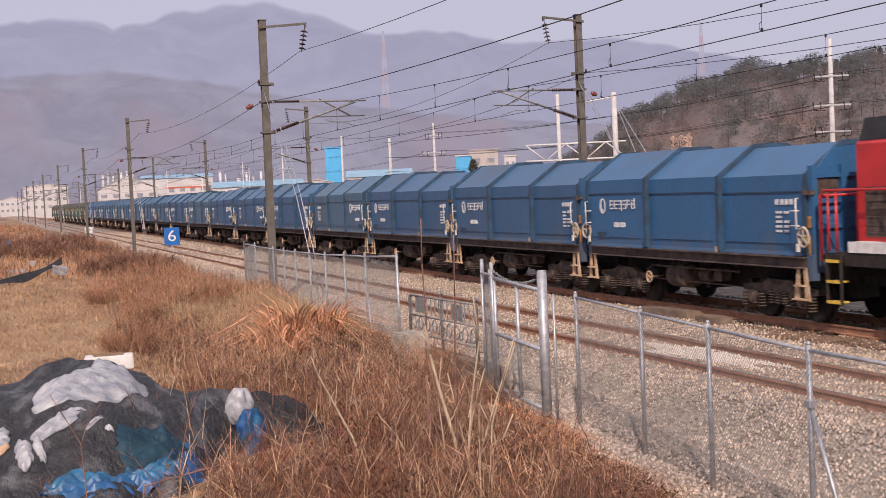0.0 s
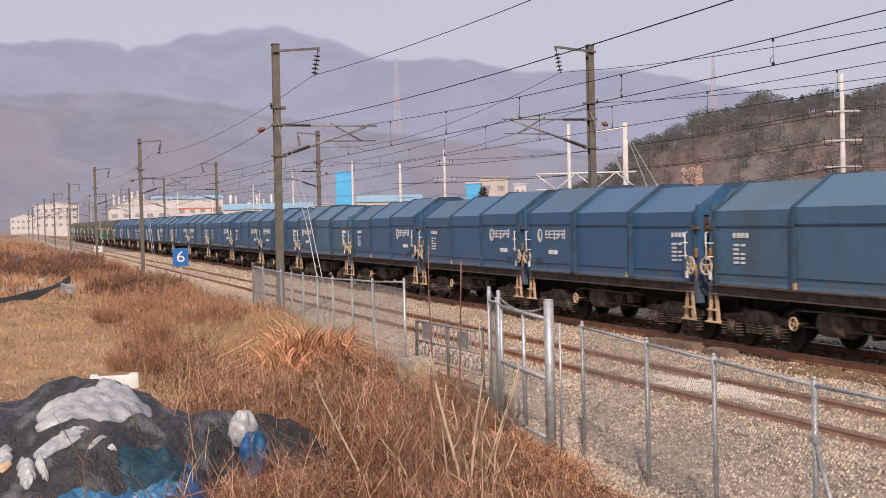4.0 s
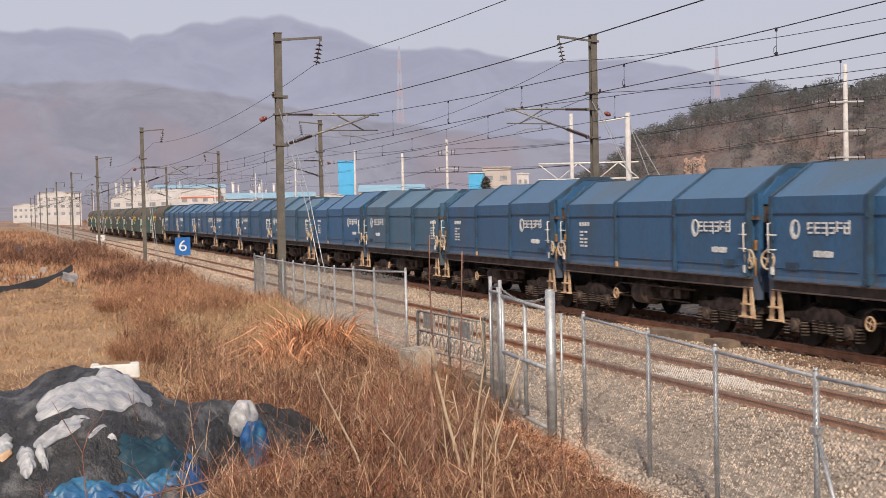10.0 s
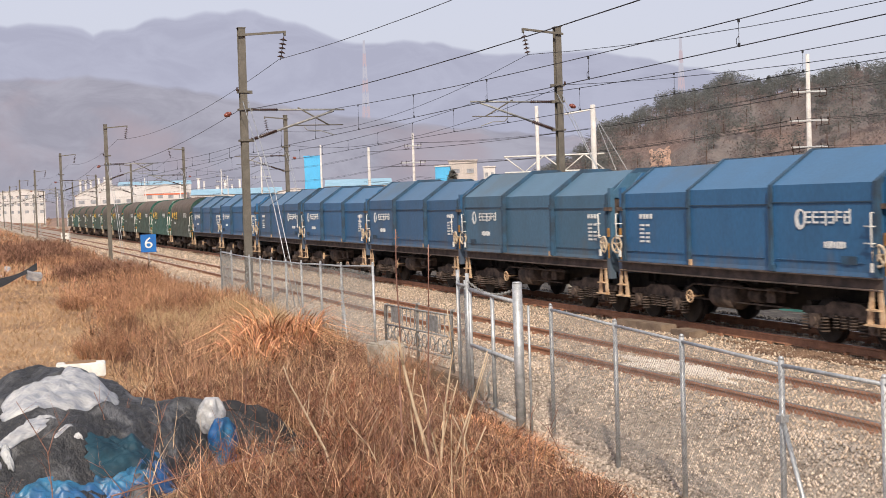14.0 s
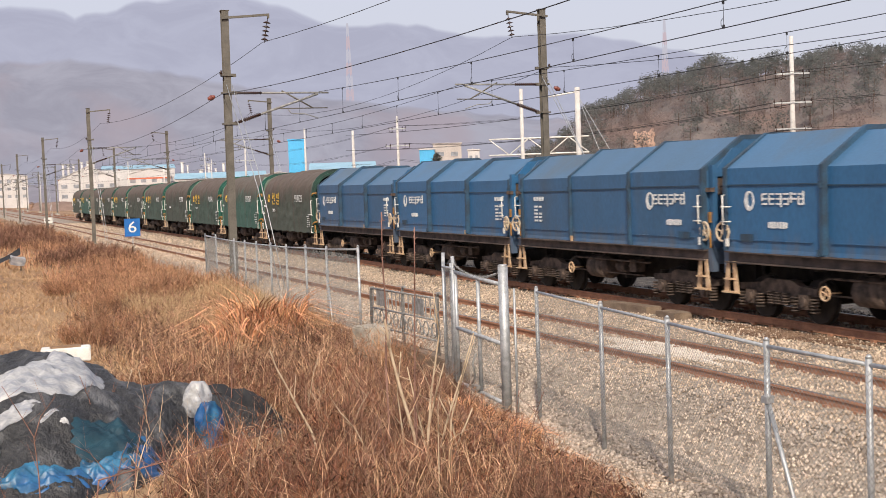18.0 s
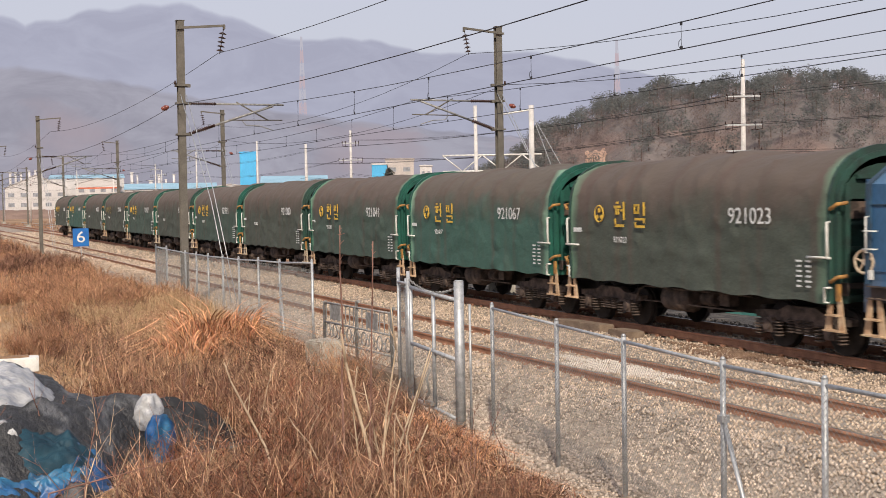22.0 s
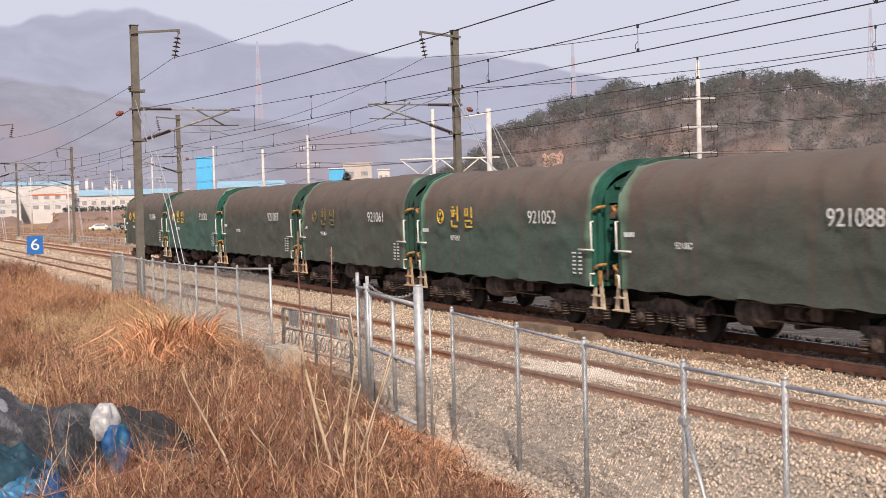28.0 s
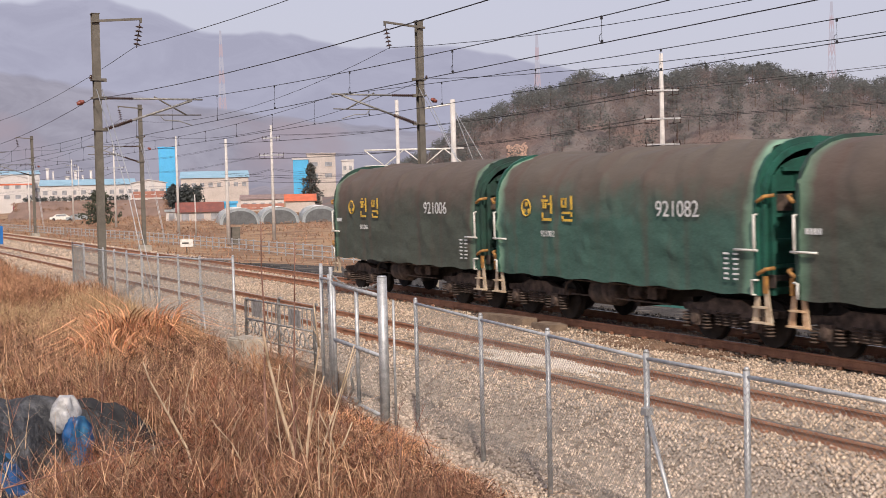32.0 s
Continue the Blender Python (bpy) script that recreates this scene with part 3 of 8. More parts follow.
def brake_stand(root, y, sx, e):
    """The upright handwheel, brackets and grab irons at a wagon's end."""
    bm = bmesh.new()
    x = sx * 1.34
    xw, yw = x + sx * 0.13, y - e * 0.02
    ring(bm, (xw, yw, 1.76), (1, 0.12 * e, 0), 0.19, 0.026, seg=18)
    for a in range(5):
        t = a * 2 * math.pi / 5 + 0.3
        tube(bm, (xw, yw, 1.76), (xw, yw + 0.19 * math.cos(t), 1.76 + 0.19 * math.sin(t)), 0.02, seg=5)
    tube(bm, (xw - sx * 0.12, yw, 1.76), (xw + sx * 0.02, yw, 1.76), 0.045, seg=8)
    part("handwheel", bm, M["cream_pale"], root, "dirty cream handwheel")
    bm = bmesh.new()
    tube(bm, (x, y, 1.3), (x, y, 1.78), 0.02, seg=6)
    part("wheel_shaft", bm, M["amber"], root)
    bm = bmesh.new()
    pipe(bm, [(x - sx * -0.08, y + e * 0.02, 2.62), (x + sx * 0.08, y + e * 0.02, 2.62), (x + sx * 0.1, y, 2.5), (x + sx * 0.02, y - e * 0.05, 2.38)], 0.035)
    part("end_latch", bm, M["amber"], root, "rusty amber latch", )
    boxes("latch_bracket", [((x, y, 2.63), (0.1, 0.26, 0.09))], M["bogie"], root)
    boxes("latch_lever", [((x, y, 2.05), (0.05, 0.06, 0.22))], M["amber"], root)
    bm = bmesh.new()
    y2 = y - e * 0.14
    pipe(bm, [(x + sx * 0.14, y2, 2.52), (x + sx * 0.2, y2, 2.52), (x + sx * 0.2, y2, 1.92), (x + sx * 0.14, y2, 1.92)], 0.016)
    part("grab_iron", bm, M["white"], root, "white grab iron")
    for z in (2.28, 1.98):
        bm = bmesh.new()
        pipe(bm, [(x + sx * 0.14, y2 - e * 0.2, z), (x + sx * 0.19, y2 - e * 0.2, z), (x + sx * 0.19, y2 + e * 0.08, z)], 0.014)
        part("grab_iron", bm, M["white"], root, "white grab iron")
    boxes("end_bracket", [((x + sx * 0.14, y2 - e * 0.05, 1.55), (0.03, 0.09, 0.16))], M["white"], root)


def hood_profile(w, z0, knee, top, flat):
    return [(-w, z0), (-w - 0.0, knee), (-flat, top), (flat, top), (w, knee), (w, z0)]


def blue_wagon(paint, flip, number):
    """A steel-coil wagon under three telescoping hoods; flip: the big hood leads."""
    root = thing("coil_wagon", "x", "freight wagon", group="blue coil wagons")
    s = -1 if flip else 1
    half = 4.64
    # hoods: small, middle, big; towards +y unless flipped
    spans = ((-4.62, -1.58, 0.14), (-1.60, 1.52, 0.07), (1.50, 4.62, 0.0))
    for k, (a, b, inset) in enumerate(spans):
        bm = bmesh.new()
        w, knee, top, flat = 1.45 - inset, 3.06 - inset * 0.5, 3.74 - inset, 0.42
        prof = [(-w, 1.37), (-w + 0.02, 1.45), (-w + 0.03, knee), (-flat, top), (flat, top), (w - 0.03, knee), (w - 0.02, 1.45), (w, 1.37)]
        y0, y1 = sorted((s * a, s * b))
        extrude_y(bm, prof, y0, y1)
        # pressed line under the knee and a bottom band
        fix(bm)
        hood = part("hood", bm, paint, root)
        boxes("pressed_line", [((-(w - 0.015), (y0 + y1) / 2, knee - 0.34), (0.03, y1 - y0 - 0.02, 0.022))], M["rib"], hood)
        boxes("pressed_line", [((-(w - 0.004), (y0 + y1) / 2 + 0.1, 1.62), (0.02, y1 - y0 - 0.5, 0.016))], paint, hood)
        # end ribs
        for ye, on in ((s * a, True), (s * b, k == 2)):
            if not on:
                continue
            bm = bmesh.new()
            e = 1 if ye == s * a else -1
            e *= s
            pw = [(-w - 0.045, 1.40), (-w - 0.02, knee + 0.01), (-flat - 0.01, top + 0.035), (flat + 0.01, top + 0.035), (w + 0.02, knee + 0.01), (w + 0.045, 1.40)]
            pi_ = [(-w + 0.08, 1.40), (-w + 0.10, knee - 0.04), (-flat + 0.03, top - 0.06), (flat - 0.03, top - 0.06), (w - 0.10, knee - 0.04), (w - 0.08, 1.40)]
            ya, yb = sorted((ye - e * 0.012, ye + e * 0.085))
            A = [bm.verts.new((x, ya, z)) for x, z in pw]
            B = [bm.verts.new((x, yb, z)) for x, z in pw]
            C = [bm.verts.new((x, ya, z)) for x, z in pi_]
            D = [bm.verts.new((x, yb, z)) for x, z in pi_]
            for i in range(5):
                bm.faces.new((A[i], A[i + 1], B[i + 1], B[i]))
                bm.faces.new((C[i], D[i], D[i + 1], C[i + 1]))
                bm.faces.new((A[i], C[i], C[i + 1], A[i + 1]))
                bm.faces.new((B[i], B[i + 1], D[i + 1], D[i]))
            for q in (0, 5):
                bm.faces.new((A[q], B[q], D[q], C[q]))
            fix(bm)
            part("hood_rib", bm, M["rib"], hood, "dark end rib")
        for sx in (-1, 1):
            bm = bmesh.new()
            box(bm, (sx * (w + 0.03), s * (a + 0.12), 1.44), (0.05, 0.07, 0.13))
            part("hood_roller", bm, M["cream"] if k == 1 else M["rib"], hood)
            boxes("rib_bolt", [((sx * (w + 0.03), s * (a + 0.04), 2.70), (0.05, 0.08, 0.12))], M["rib"], hood)
        if k == 2:
            boxes("maker_plate", [((-w - 0.008, s * (b - 0.75), 1.66), (0.012, 0.42, 0.15))], M["rib"], hood)
    # end frames: a stepped steel bulkhead with posts and a window opening
    for e in (-1, 1):
        y = e * (half + 0.02)
        bm = bmesh.new()
        extrude_y(bm, [(-1.25, 1.35), (-1.25, 2.95), (-0.72, 3.5), (0.72, 3.5), (1.25, 2.95), (1.25, 1.35)], y - 0.025, y + 0.025)
        fix(bm)
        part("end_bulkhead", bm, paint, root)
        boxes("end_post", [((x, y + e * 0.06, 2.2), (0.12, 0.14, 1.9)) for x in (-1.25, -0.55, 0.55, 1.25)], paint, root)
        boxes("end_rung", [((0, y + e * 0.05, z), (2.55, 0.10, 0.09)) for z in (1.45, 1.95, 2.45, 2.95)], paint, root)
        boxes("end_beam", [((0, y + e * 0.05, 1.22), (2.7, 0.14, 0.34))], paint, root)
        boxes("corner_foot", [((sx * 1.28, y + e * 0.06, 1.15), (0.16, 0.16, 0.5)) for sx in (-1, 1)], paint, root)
        bm = bmesh.new()
        box(bm, (-0.9, y + e * 0.04, 2.70), (0.5, 0.03, 0.36))
        part("end_panel", bm, M["bogie"], root, "rusty brown panel")
        for sx in (-1, 1):
            step_ladder(root, e * 4.50, sx, M["cream"])
        brake_stand(root, e * (half + 0.06), -1, e)
    underframe(root, half)
    bogie_parts(root, 3.32)
    bogie_parts(root, -3.32)
    # side markings, plain shapes: an emblem, a name in blocks, a number line, a table of small print
    X = -1.452
    if flip:
        ex, nx, qx, ix = -2.45, -3.25, -3.45, 3.55
        ins = 0.14
    else:
        ex, nx, qx, ix = 3.78, 2.72, 2.88, -3.84
        ins = 0.14
    bm = bmesh.new()
    q = 24
    for r0, r1, cy in ((0.20, 0.145, -0.015),):
        o = [bm.verts.new((X + 0.018, ex - 0.16 * math.cos(2 * math.pi * i / q), 2.40 + 0.20 * math.sin(2 * math.pi * i / q))) for i in range(q)]
        n_ = [bm.verts.new((X + 0.018, ex - 0.03 - 0.085 * math.cos(2 * math.pi * i / q), 2.42 + 0.14 * math.sin(2 * math.pi * i / q))) for i in range(q)]
        for i in range(q):
            bm.faces.new((o[i], o[(i + 1) % q], n_[(i + 1) % q], n_[i]))
    fix(bm)
    ext = bmesh.ops.extrude_face_region(bm, geom=bm.faces[:])
    bmesh.ops.translate(bm, vec=(-0.012, 0, 0), verts=[g for g in ext["geom"] if isinstance(g, bmesh.types.BMVert)])
    part("emblem", bm, M["letter"], root, "white oval ring emblem")
    bm = bmesh.new()
    rng = random.Random(5)
    for k in range(6):
        y = nx + 0.56 - k * 0.225
        for dz, h, dy, wd in ((0.11, 0.035, 0, 0.16), (0.02, 0.035, 0.0, 0.18), (-0.08, 0.035, 0, 0.15)):
            if rng.random() < 0.95:
                box(bm, (X + 0.008, y + dy, 2.42 + dz), (0.012, wd, h))
        for dy in (-0.07, 0.07):
            if rng.random() < 0.75:
                box(bm, (X + 0.008, y + dy, 2.42 + rng.uniform(-0.04, 0.05)), (0.0125, 0.035, rng.uniform(0.14, 0.26)))
    part("lettering", bm, M["letter"], root, "white block lettering")["kind"] = "stuff"
    bm = bmesh.new()
    for k in range(7):
        box(bm, (X + 0.009, qx + 0.27 - 0.09 * k, 1.93), (0.010, 0.065, 0.13 if k % 3 else 0.11))
    part("number_bar", bm, M["letter"], root, "white painted number line")["kind"] = "stuff"
    bm = bmesh.new()
    Xi = X + ins
    for k in range(4):
        box(bm, (Xi + 0.008, ix + 0.24 - k * 0.16, 2.45), (0.012, 0.11, 0.11))
    for k in range(5):
        z = 2.24 - 0.095 * k
        box(bm, (Xi + 0.008, ix + 0.18, z), (0.012, 0.20, 0.05))
        if k % 2 == 0 or k > 2:
            box(bm, (Xi + 0.008, ix - 0.08, z), (0.012, 0.16, 0.05))
    part("load_table", bm, M["letter"], root, "white small print in lines")["kind"] = "stuff"
    return root


def arch(w, z0, spring, top, n=14):
    """Half-round tarpaulin outline from one lower edge over the top to the other."""
    low = [z0 + (spring - z0) * k / 12 for k in range(12)]
    pts = [(-w, z) for z in low]
    for i in range(n + 1):
        t = math.pi * (1 - i / n)
        c, s_ = math.cos(t), math.sin(t)
        pts.append((w * math.copysign(abs(c) ** 0.8, c), spring + (top - spring) * abs(s_) ** 0.85))
    pts += [(w, z) for z in low[::-1]]
    return pts


def tarp_paint(name, low, high, edge=(0.16, 0.33, 0.22)):
    """Dusty green canvas, browner towards the sooty crown, chalked pale along its two worn ends."""
    m = material(name, low, 0.85, color2=tuple(c * 0.75 for c in low), scale=1.3, detail_scale=25, mix=0.8, bump=0.4, bump_scale=2.4, bump_dist=0.10, stretch=(1, 0.7, 1.1))
    n, l = m.node_tree.nodes, m.node_tree.links
    b = n["Principled BSDF"]
    src = b.inputs["Base Color"].links[0].from_socket
    tc = n.new("ShaderNodeTexCoord")
    sp = n.new("ShaderNodeSeparateXYZ")
    l.new(tc.outputs["Object"], sp.inputs[0])
    ns = n.new("ShaderNodeTexNoise")
    ns.inputs["Scale"].default_value = 1.6
    ns.inputs["Detail"].default_value = 5
    l.new(tc.outputs["Object"], ns.inputs[0])
    ad = n.new("ShaderNodeMath")
    ad.operation = "MULTIPLY_ADD"
    ad.inputs[1].default_value = 1.3
    l.new(ns.outputs[0], ad.inputs[0])
    l.new(sp.outputs[2], ad.inputs[2])
    mr = n.new("ShaderNodeMapRange")
    mr.inputs[1].default_value, mr.inputs[2].default_value = 2.9, 3.75
    l.new(ad.outputs[0], mr.inputs[0])
    m1 = n.new("ShaderNodeMixRGB")
    m1.inputs[2].default_value = (*high, 1)
    l.new(mr.outputs[0], m1.inputs[0])
    l.new(src, m1.inputs[1])
    ab = n.new("ShaderNodeMath")
    ab.operation = "ABSOLUTE"
    l.new(sp.outputs[1], ab.inputs[0])
    ad2 = n.new("ShaderNodeMath")
    ad2.operation = "MULTIPLY_ADD"
    ad2.inputs[1].default_value = 0.55
    l.new(ns.outputs[0], ad2.inputs[0])
    l.new(ab.outputs[0], ad2.inputs[2])
    mr2 = n.new("ShaderNodeMapRange")
    mr2.inputs[1].default_value, mr2.inputs[2].default_value = 4.44, 4.74
    mr2.inputs[4].default_value = 0.8
    l.new(ad2.outputs[0], mr2.inputs[0])
    mp = n.new("ShaderNodeMapping")
    mp.inputs["Scale"].default_value = (0.1, 2.6, 0.12)
    l.new(tc.outputs["Object"], mp.inputs[0])
    st = n.new("ShaderNodeTexNoise")
    st.inputs["Scale"].default_value = 1.0
    st.inputs["Detail"].default_value = 6
    l.new(mp.outputs[0], st.inputs[0])
    mr3 = n.new("ShaderNodeMapRange")
    mr3.inputs[1].default_value, mr3.inputs[2].default_value, mr3.inputs[4].default_value = 0.50, 0.74, 0.5
    l.new(st.outputs[0], mr3.inputs[0])
    m4 = n.new("ShaderNodeMixRGB")
    m4.inputs[2].default_value = (0.105, 0.066, 0.055, 1)
    l.new(mr3.outputs[0], m4.inputs[0])
    l.new(m1.outputs[0], m4.inputs[1])
    m2 = n.new("ShaderNodeMixRGB")
    m2.inputs[2].default_value = (*edge, 1)
    l.new(mr2.outputs[0], m2.inputs[0])
    l.new(m4.outputs[0], m2.inputs[1])
    l.new(m2.outputs[0], b.inputs["Base Color"])
    return m


M["tarp_green"] = tarp_paint("green_wagon_canvas", (0.070, 0.104, 0.086), (0.118, 0.094, 0.081))
M["tarp_fresh"] = tarp_paint("fresher_green_wagon_canvas", (0.060, 0.128, 0.105), (0.115, 0.097, 0.082), (0.24, 0.42, 0.30))
M["tarp_sooty"] = tarp_paint("sooty_wagon_canvas", (0.080, 0.094, 0.078), (0.112, 0.09, 0.077), (0.15, 0.26, 0.18))
M["green_steel_dull"] = material("dull_green_steel_frame", (0.028, 0.072, 0.056), 0.6, color2=(0.026, 0.044, 0.038), scale=3, detail_scale=30, bump=0.05)
M["green_steel"] = material("green_steel_frame", (0.022, 0.105, 0.078), 0.5, color2=(0.018, 0.065, 0.05), scale=3, detail_scale=30, bump=0.05)


def green_wagon(paint, yellow, number, seed):
    """A coil wagon under a canvas hood on arched green end frames."""
    root = thing("canvas_wagon", "x", "freight wagon", group="green canvas wagons")
    half = 4.72
    steel = M["green_steel_dull"] if paint is M["tarp_sooty"] else M["green_steel"]
    bm = bmesh.new()
    prof = arch(1.47, 1.0, 2.62, 3.74)
    ys = np.linspace(-4.5, 4.5, 131)
    rows = []
    for y in ys:
        row = []
        for i, (x, z) in enumerate(prof):
            lap = math.sin(y * math.pi / 1.12 + seed)
            f = 0.09 * max(0.0, 1 - abs((z - 2.95 - 0.16 * lap * lap) / 0.16)) * (0.6 + noise.noise(Vector((y * 1.7, seed, 4.0)))) + 0.045 * max(0.0, 1 - abs((z - 1.62 - 0.14 * lap * lap) / 0.14)) * (0.6 + noise.noise(Vector((y * 1.7, seed, 9.0))))
            f += noise.noise(Vector((y * 0.7 + seed * 7, z * 1.2, seed))) * 0.05 + noise.noise(Vector((y * 1.6 + seed, z * 2.4 + x, seed * 3))) * 0.02 + abs(noise.noise(Vector((y * 1.0 + z * 1.2, z * 3.2 - y * 0.5, seed * 5)))) * 0.03
            side = 1 if x < 0 else -1
            sag = 0.012 * abs(math.sin(y * math.pi / 1.12)) - 0.01
            crease = abs(noise.noise(Vector((y * 0.55 + z * 0.7, z * 2.2 - y * 0.3, seed * 2.3)))) + 0.6 * abs(noise.noise(Vector((y * 0.9 - z * 1.2, z * 2.6 + y * 0.6, seed * 4.1))))
            f += 0.10 * max(0.0, 0.24 - crease) / 0.24 - 0.02
            row.append(bm.verts.new((x - side * (f + sag) * (0.6 if z < 2.7 else 0.4), y, z + (f + sag) * (0.15 if z < 2.7 else 0.9) + (0.02 * math.sin(y * 5 + seed) if i in (0, len(prof) - 1) else 0))))
        rows.append(row)
    for r0, r1 in zip(rows, rows[1:]):
        for i in range(len(prof) - 1):
            bm.faces.new((r0[i], r1[i], r1[i + 1], r0[i + 1])).smooth = True
    fix(bm)
    canvas = part("canvas_hood", bm, paint, root)
    for e in (-1, 1):
        bm = bmesh.new()
        pa = arch(1.49, 1.0, 2.62, 3.79)
        pb = arch(1.40, 1.0, 2.60, 3.67)
        for y0, y1, po, pi_ in ((4.46, 4.53, pa, pb), (4.545, 4.64, arch(1.41, 1.0, 2.6, 3.68), arch(1.34, 1.0, 2.55, 3.58))):
            A = [bm.verts.new((x, e * y0, z)) for x, z in po]
            B = [bm.verts.new((x, e * y1, z)) for x, z in po]
            C = [bm.verts.new((x, e * y0, z)) for x, z in pi_]
            D = [bm.verts.new((x, e * y1, z)) for x, z in pi_]
            for i in range(len(po) - 1):
                bm.faces.new((A[i], A[i + 1], B[i + 1], B[i]))
                bm.faces.new((C[i], D[i], D[i + 1], C[i + 1]))
                bm.faces.new((A[i], C[i], C[i + 1], A[i + 1]))
                bm.faces.new((B[i], B[i + 1], D[i + 1], D[i]))
            for q in (0, len(po) - 1):
                bm.faces.new((A[q], B[q], D[q], C[q]))
        fix(bm)
        part("end_arch", bm, steel, root, "green painted steel arch")
        bm = bmesh.new()
        y = e * 4.54
        extrude_y(bm, arch(1.30, 1.0, 2.5, 3.45), y - 0.02, y + 0.02)
        fix(bm)
        part("end_bulkhead", bm, steel, root)
        boxes("end_post", [((x, y + e * 0.07, 2.05), (0.1, 0.12, 2.1)) for x in (-1.2, -0.6, 0, 0.6, 1.2)], steel, root)
        boxes("end_rung", [((0, y + e * 0.06, z), (2.5 if z < 3 else 1.9, 0.10, 0.07)) for z in (1.1, 1.5, 1.95, 2.4, 2.85, 3.2)], steel, root)
        bm = bmesh.new()
        box(bm, (-0.95, y + e * 0.05, 2.62), (0.42, 0.03, 0.3))
        part("end_panel", bm, M["bogie"], root, "rusty brown panel")
        for sx in (-1, 1):
            step_ladder(root, e * 4.56, sx, M["cream"] if number % 2 else M["cream_pale"])
        bm = bmesh.new()
        x = -1.43
        for z in (2.68, 1.42):
            bm = bmesh.new()
            pipe(bm, [(x + 0.1, e * 4.8, z + 0.07), (x - 0.05, e * 4.72, z + 0.05), (x - 0.08, e * 4.56, z - 0.04)], 0.035)
            part("end_latch", bm, M["amber"], root, "amber latch hook")
        bm = bmesh.new()
        box(bm, (x, e * 4.68, 1.2), (0.05, 0.08, 0.3))
        part("latch_lever", bm, M["amber"], root)
        bm = bmesh.new()
        x = -1.54
        pipe(bm, [(x + 0.06, e * 4.52, 2.42), (x, e * 4.52, 2.42), (x, e * 4.52, 1.78), (x + 0.06, e * 4.52, 1.78)], 0.025)
        part("grab_iron", bm, M["white"], root, "white grab iron")
        bm = bmesh.new()
        pipe(bm, [(x, e * 4.6, 1.80), (x, e * 4.0, 1.80)], 0.022)
        part("grab_iron", bm, M["white"], root, "white grab iron")
        bm = bmesh.new()
        pipe(bm, [(x + 0.06, e * 4.55, 1.28), (x, e * 4.55, 1.28), (x, e * 4.45, 1.28), (x, e * 4.45, 1.02), (x + 0.06, e * 4.5, 1.02)], 0.022)
        part("grab_iron", bm, M["white"], root, "white grab iron")
    underframe(root, half, 1.26)
    bogie_parts(root, 3.32)
    bogie_parts(root, -3.32)
    # emblem and two glyph-like marks in plain shapes, then the painted number
    X = -1.512
    ym = {2: M["yellow"], 1: M["yellow_old"]}.get(yellow)
    if ym:
        bm = bmesh.new()
        ring(bm, (X, 3.1, 2.53), (1, 0, 0), 0.185, 0.018, seg=24, sub=4)
        tube(bm, (X, 3.1, 2.61), (X + 0.01, 3.1, 2.61), 0.055, seg=12)
        for sy in (-1, 1):
            tube(bm, (X, 3.1 + sy * 0.09, 2.46), (X + 0.01, 3.1 + sy * 0.09, 2.46), 0.05, seg=12)
        part("emblem", bm, ym, canvas, "yellow ring emblem")
        bm = bmesh.new()
        for y, kind in ((2.22, 0), (1.42, 1)):
            if kind == 0:
                bars = ((0.10, 0.26, 0.10, 0.045), (0.10, 0.17, 0.26, 0.05), (0.15, 0.07, 0.05, 0.15), (0.06, 0.06, 0.05, 0.13), (-0.17, 0.08, 0.055, 0.40), (-0.09, 0.09, 0.12, 0.05), (0.03, -0.25, 0.38, 0.055), (0.19, -0.18, 0.055, 0.17))
            else:
                bars = ((0.12, 0.2, 0.2, 0.05), (0.12, 0.04, 0.2, 0.05), (0.2, 0.12, 0.05, 0.18), (0.05, 0.12, 0.05, 0.18), (-0.17, 0.12, 0.06, 0.3), (0.0, -0.1, 0.38, 0.05), (0.0, -0.26, 0.38, 0.05), (0.17, -0.22, 0.05, 0.1), (-0.17, -0.14, 0.05, 0.1))
            for dy, dz, w, h in bars:
                box(bm, (X + 0.002 * kind, y + dy, 2.52 + dz), (0.012, w, h))
        part("lettering", bm, ym, canvas, "yellow block marks")["kind"] = "stuff"
    me = words(str(number), 0.44, M["letter"])
    ob = part("number", me, None, canvas, "white painted number")
    ob.matrix_local = Matrix.Translation((X, -2.35, 2.5)) @ SIDE @ Matrix.Diagonal((1.0, 1.0, 1, 1))
    me = words(str(number), 0.19, M["letter"])
    ob = part("small_number", me, None, canvas, "small white number")
    ob.matrix_local = Matrix.Translation((X, 2.22, 1.95)) @ SIDE
    bm = bmesh.new()
    for k in range(6):
        z = 1.72 - 0.09 * k
        for y in (-3.75, -4.0):
            box(bm, (X, y, z), (0.012, 0.15 - 0.05 * ((k * 5 + int(-y * 4)) % 3) / 2, 0.034))
    for k in range(4):
        box(bm, (X + 0.03, 4.28 - k * 0.1, 2.15), (0.012, 0.07, 0.1))
    part("load_table", bm, M["letter"], canvas, "white small print in lines")["kind"] = "stuff"
    return root


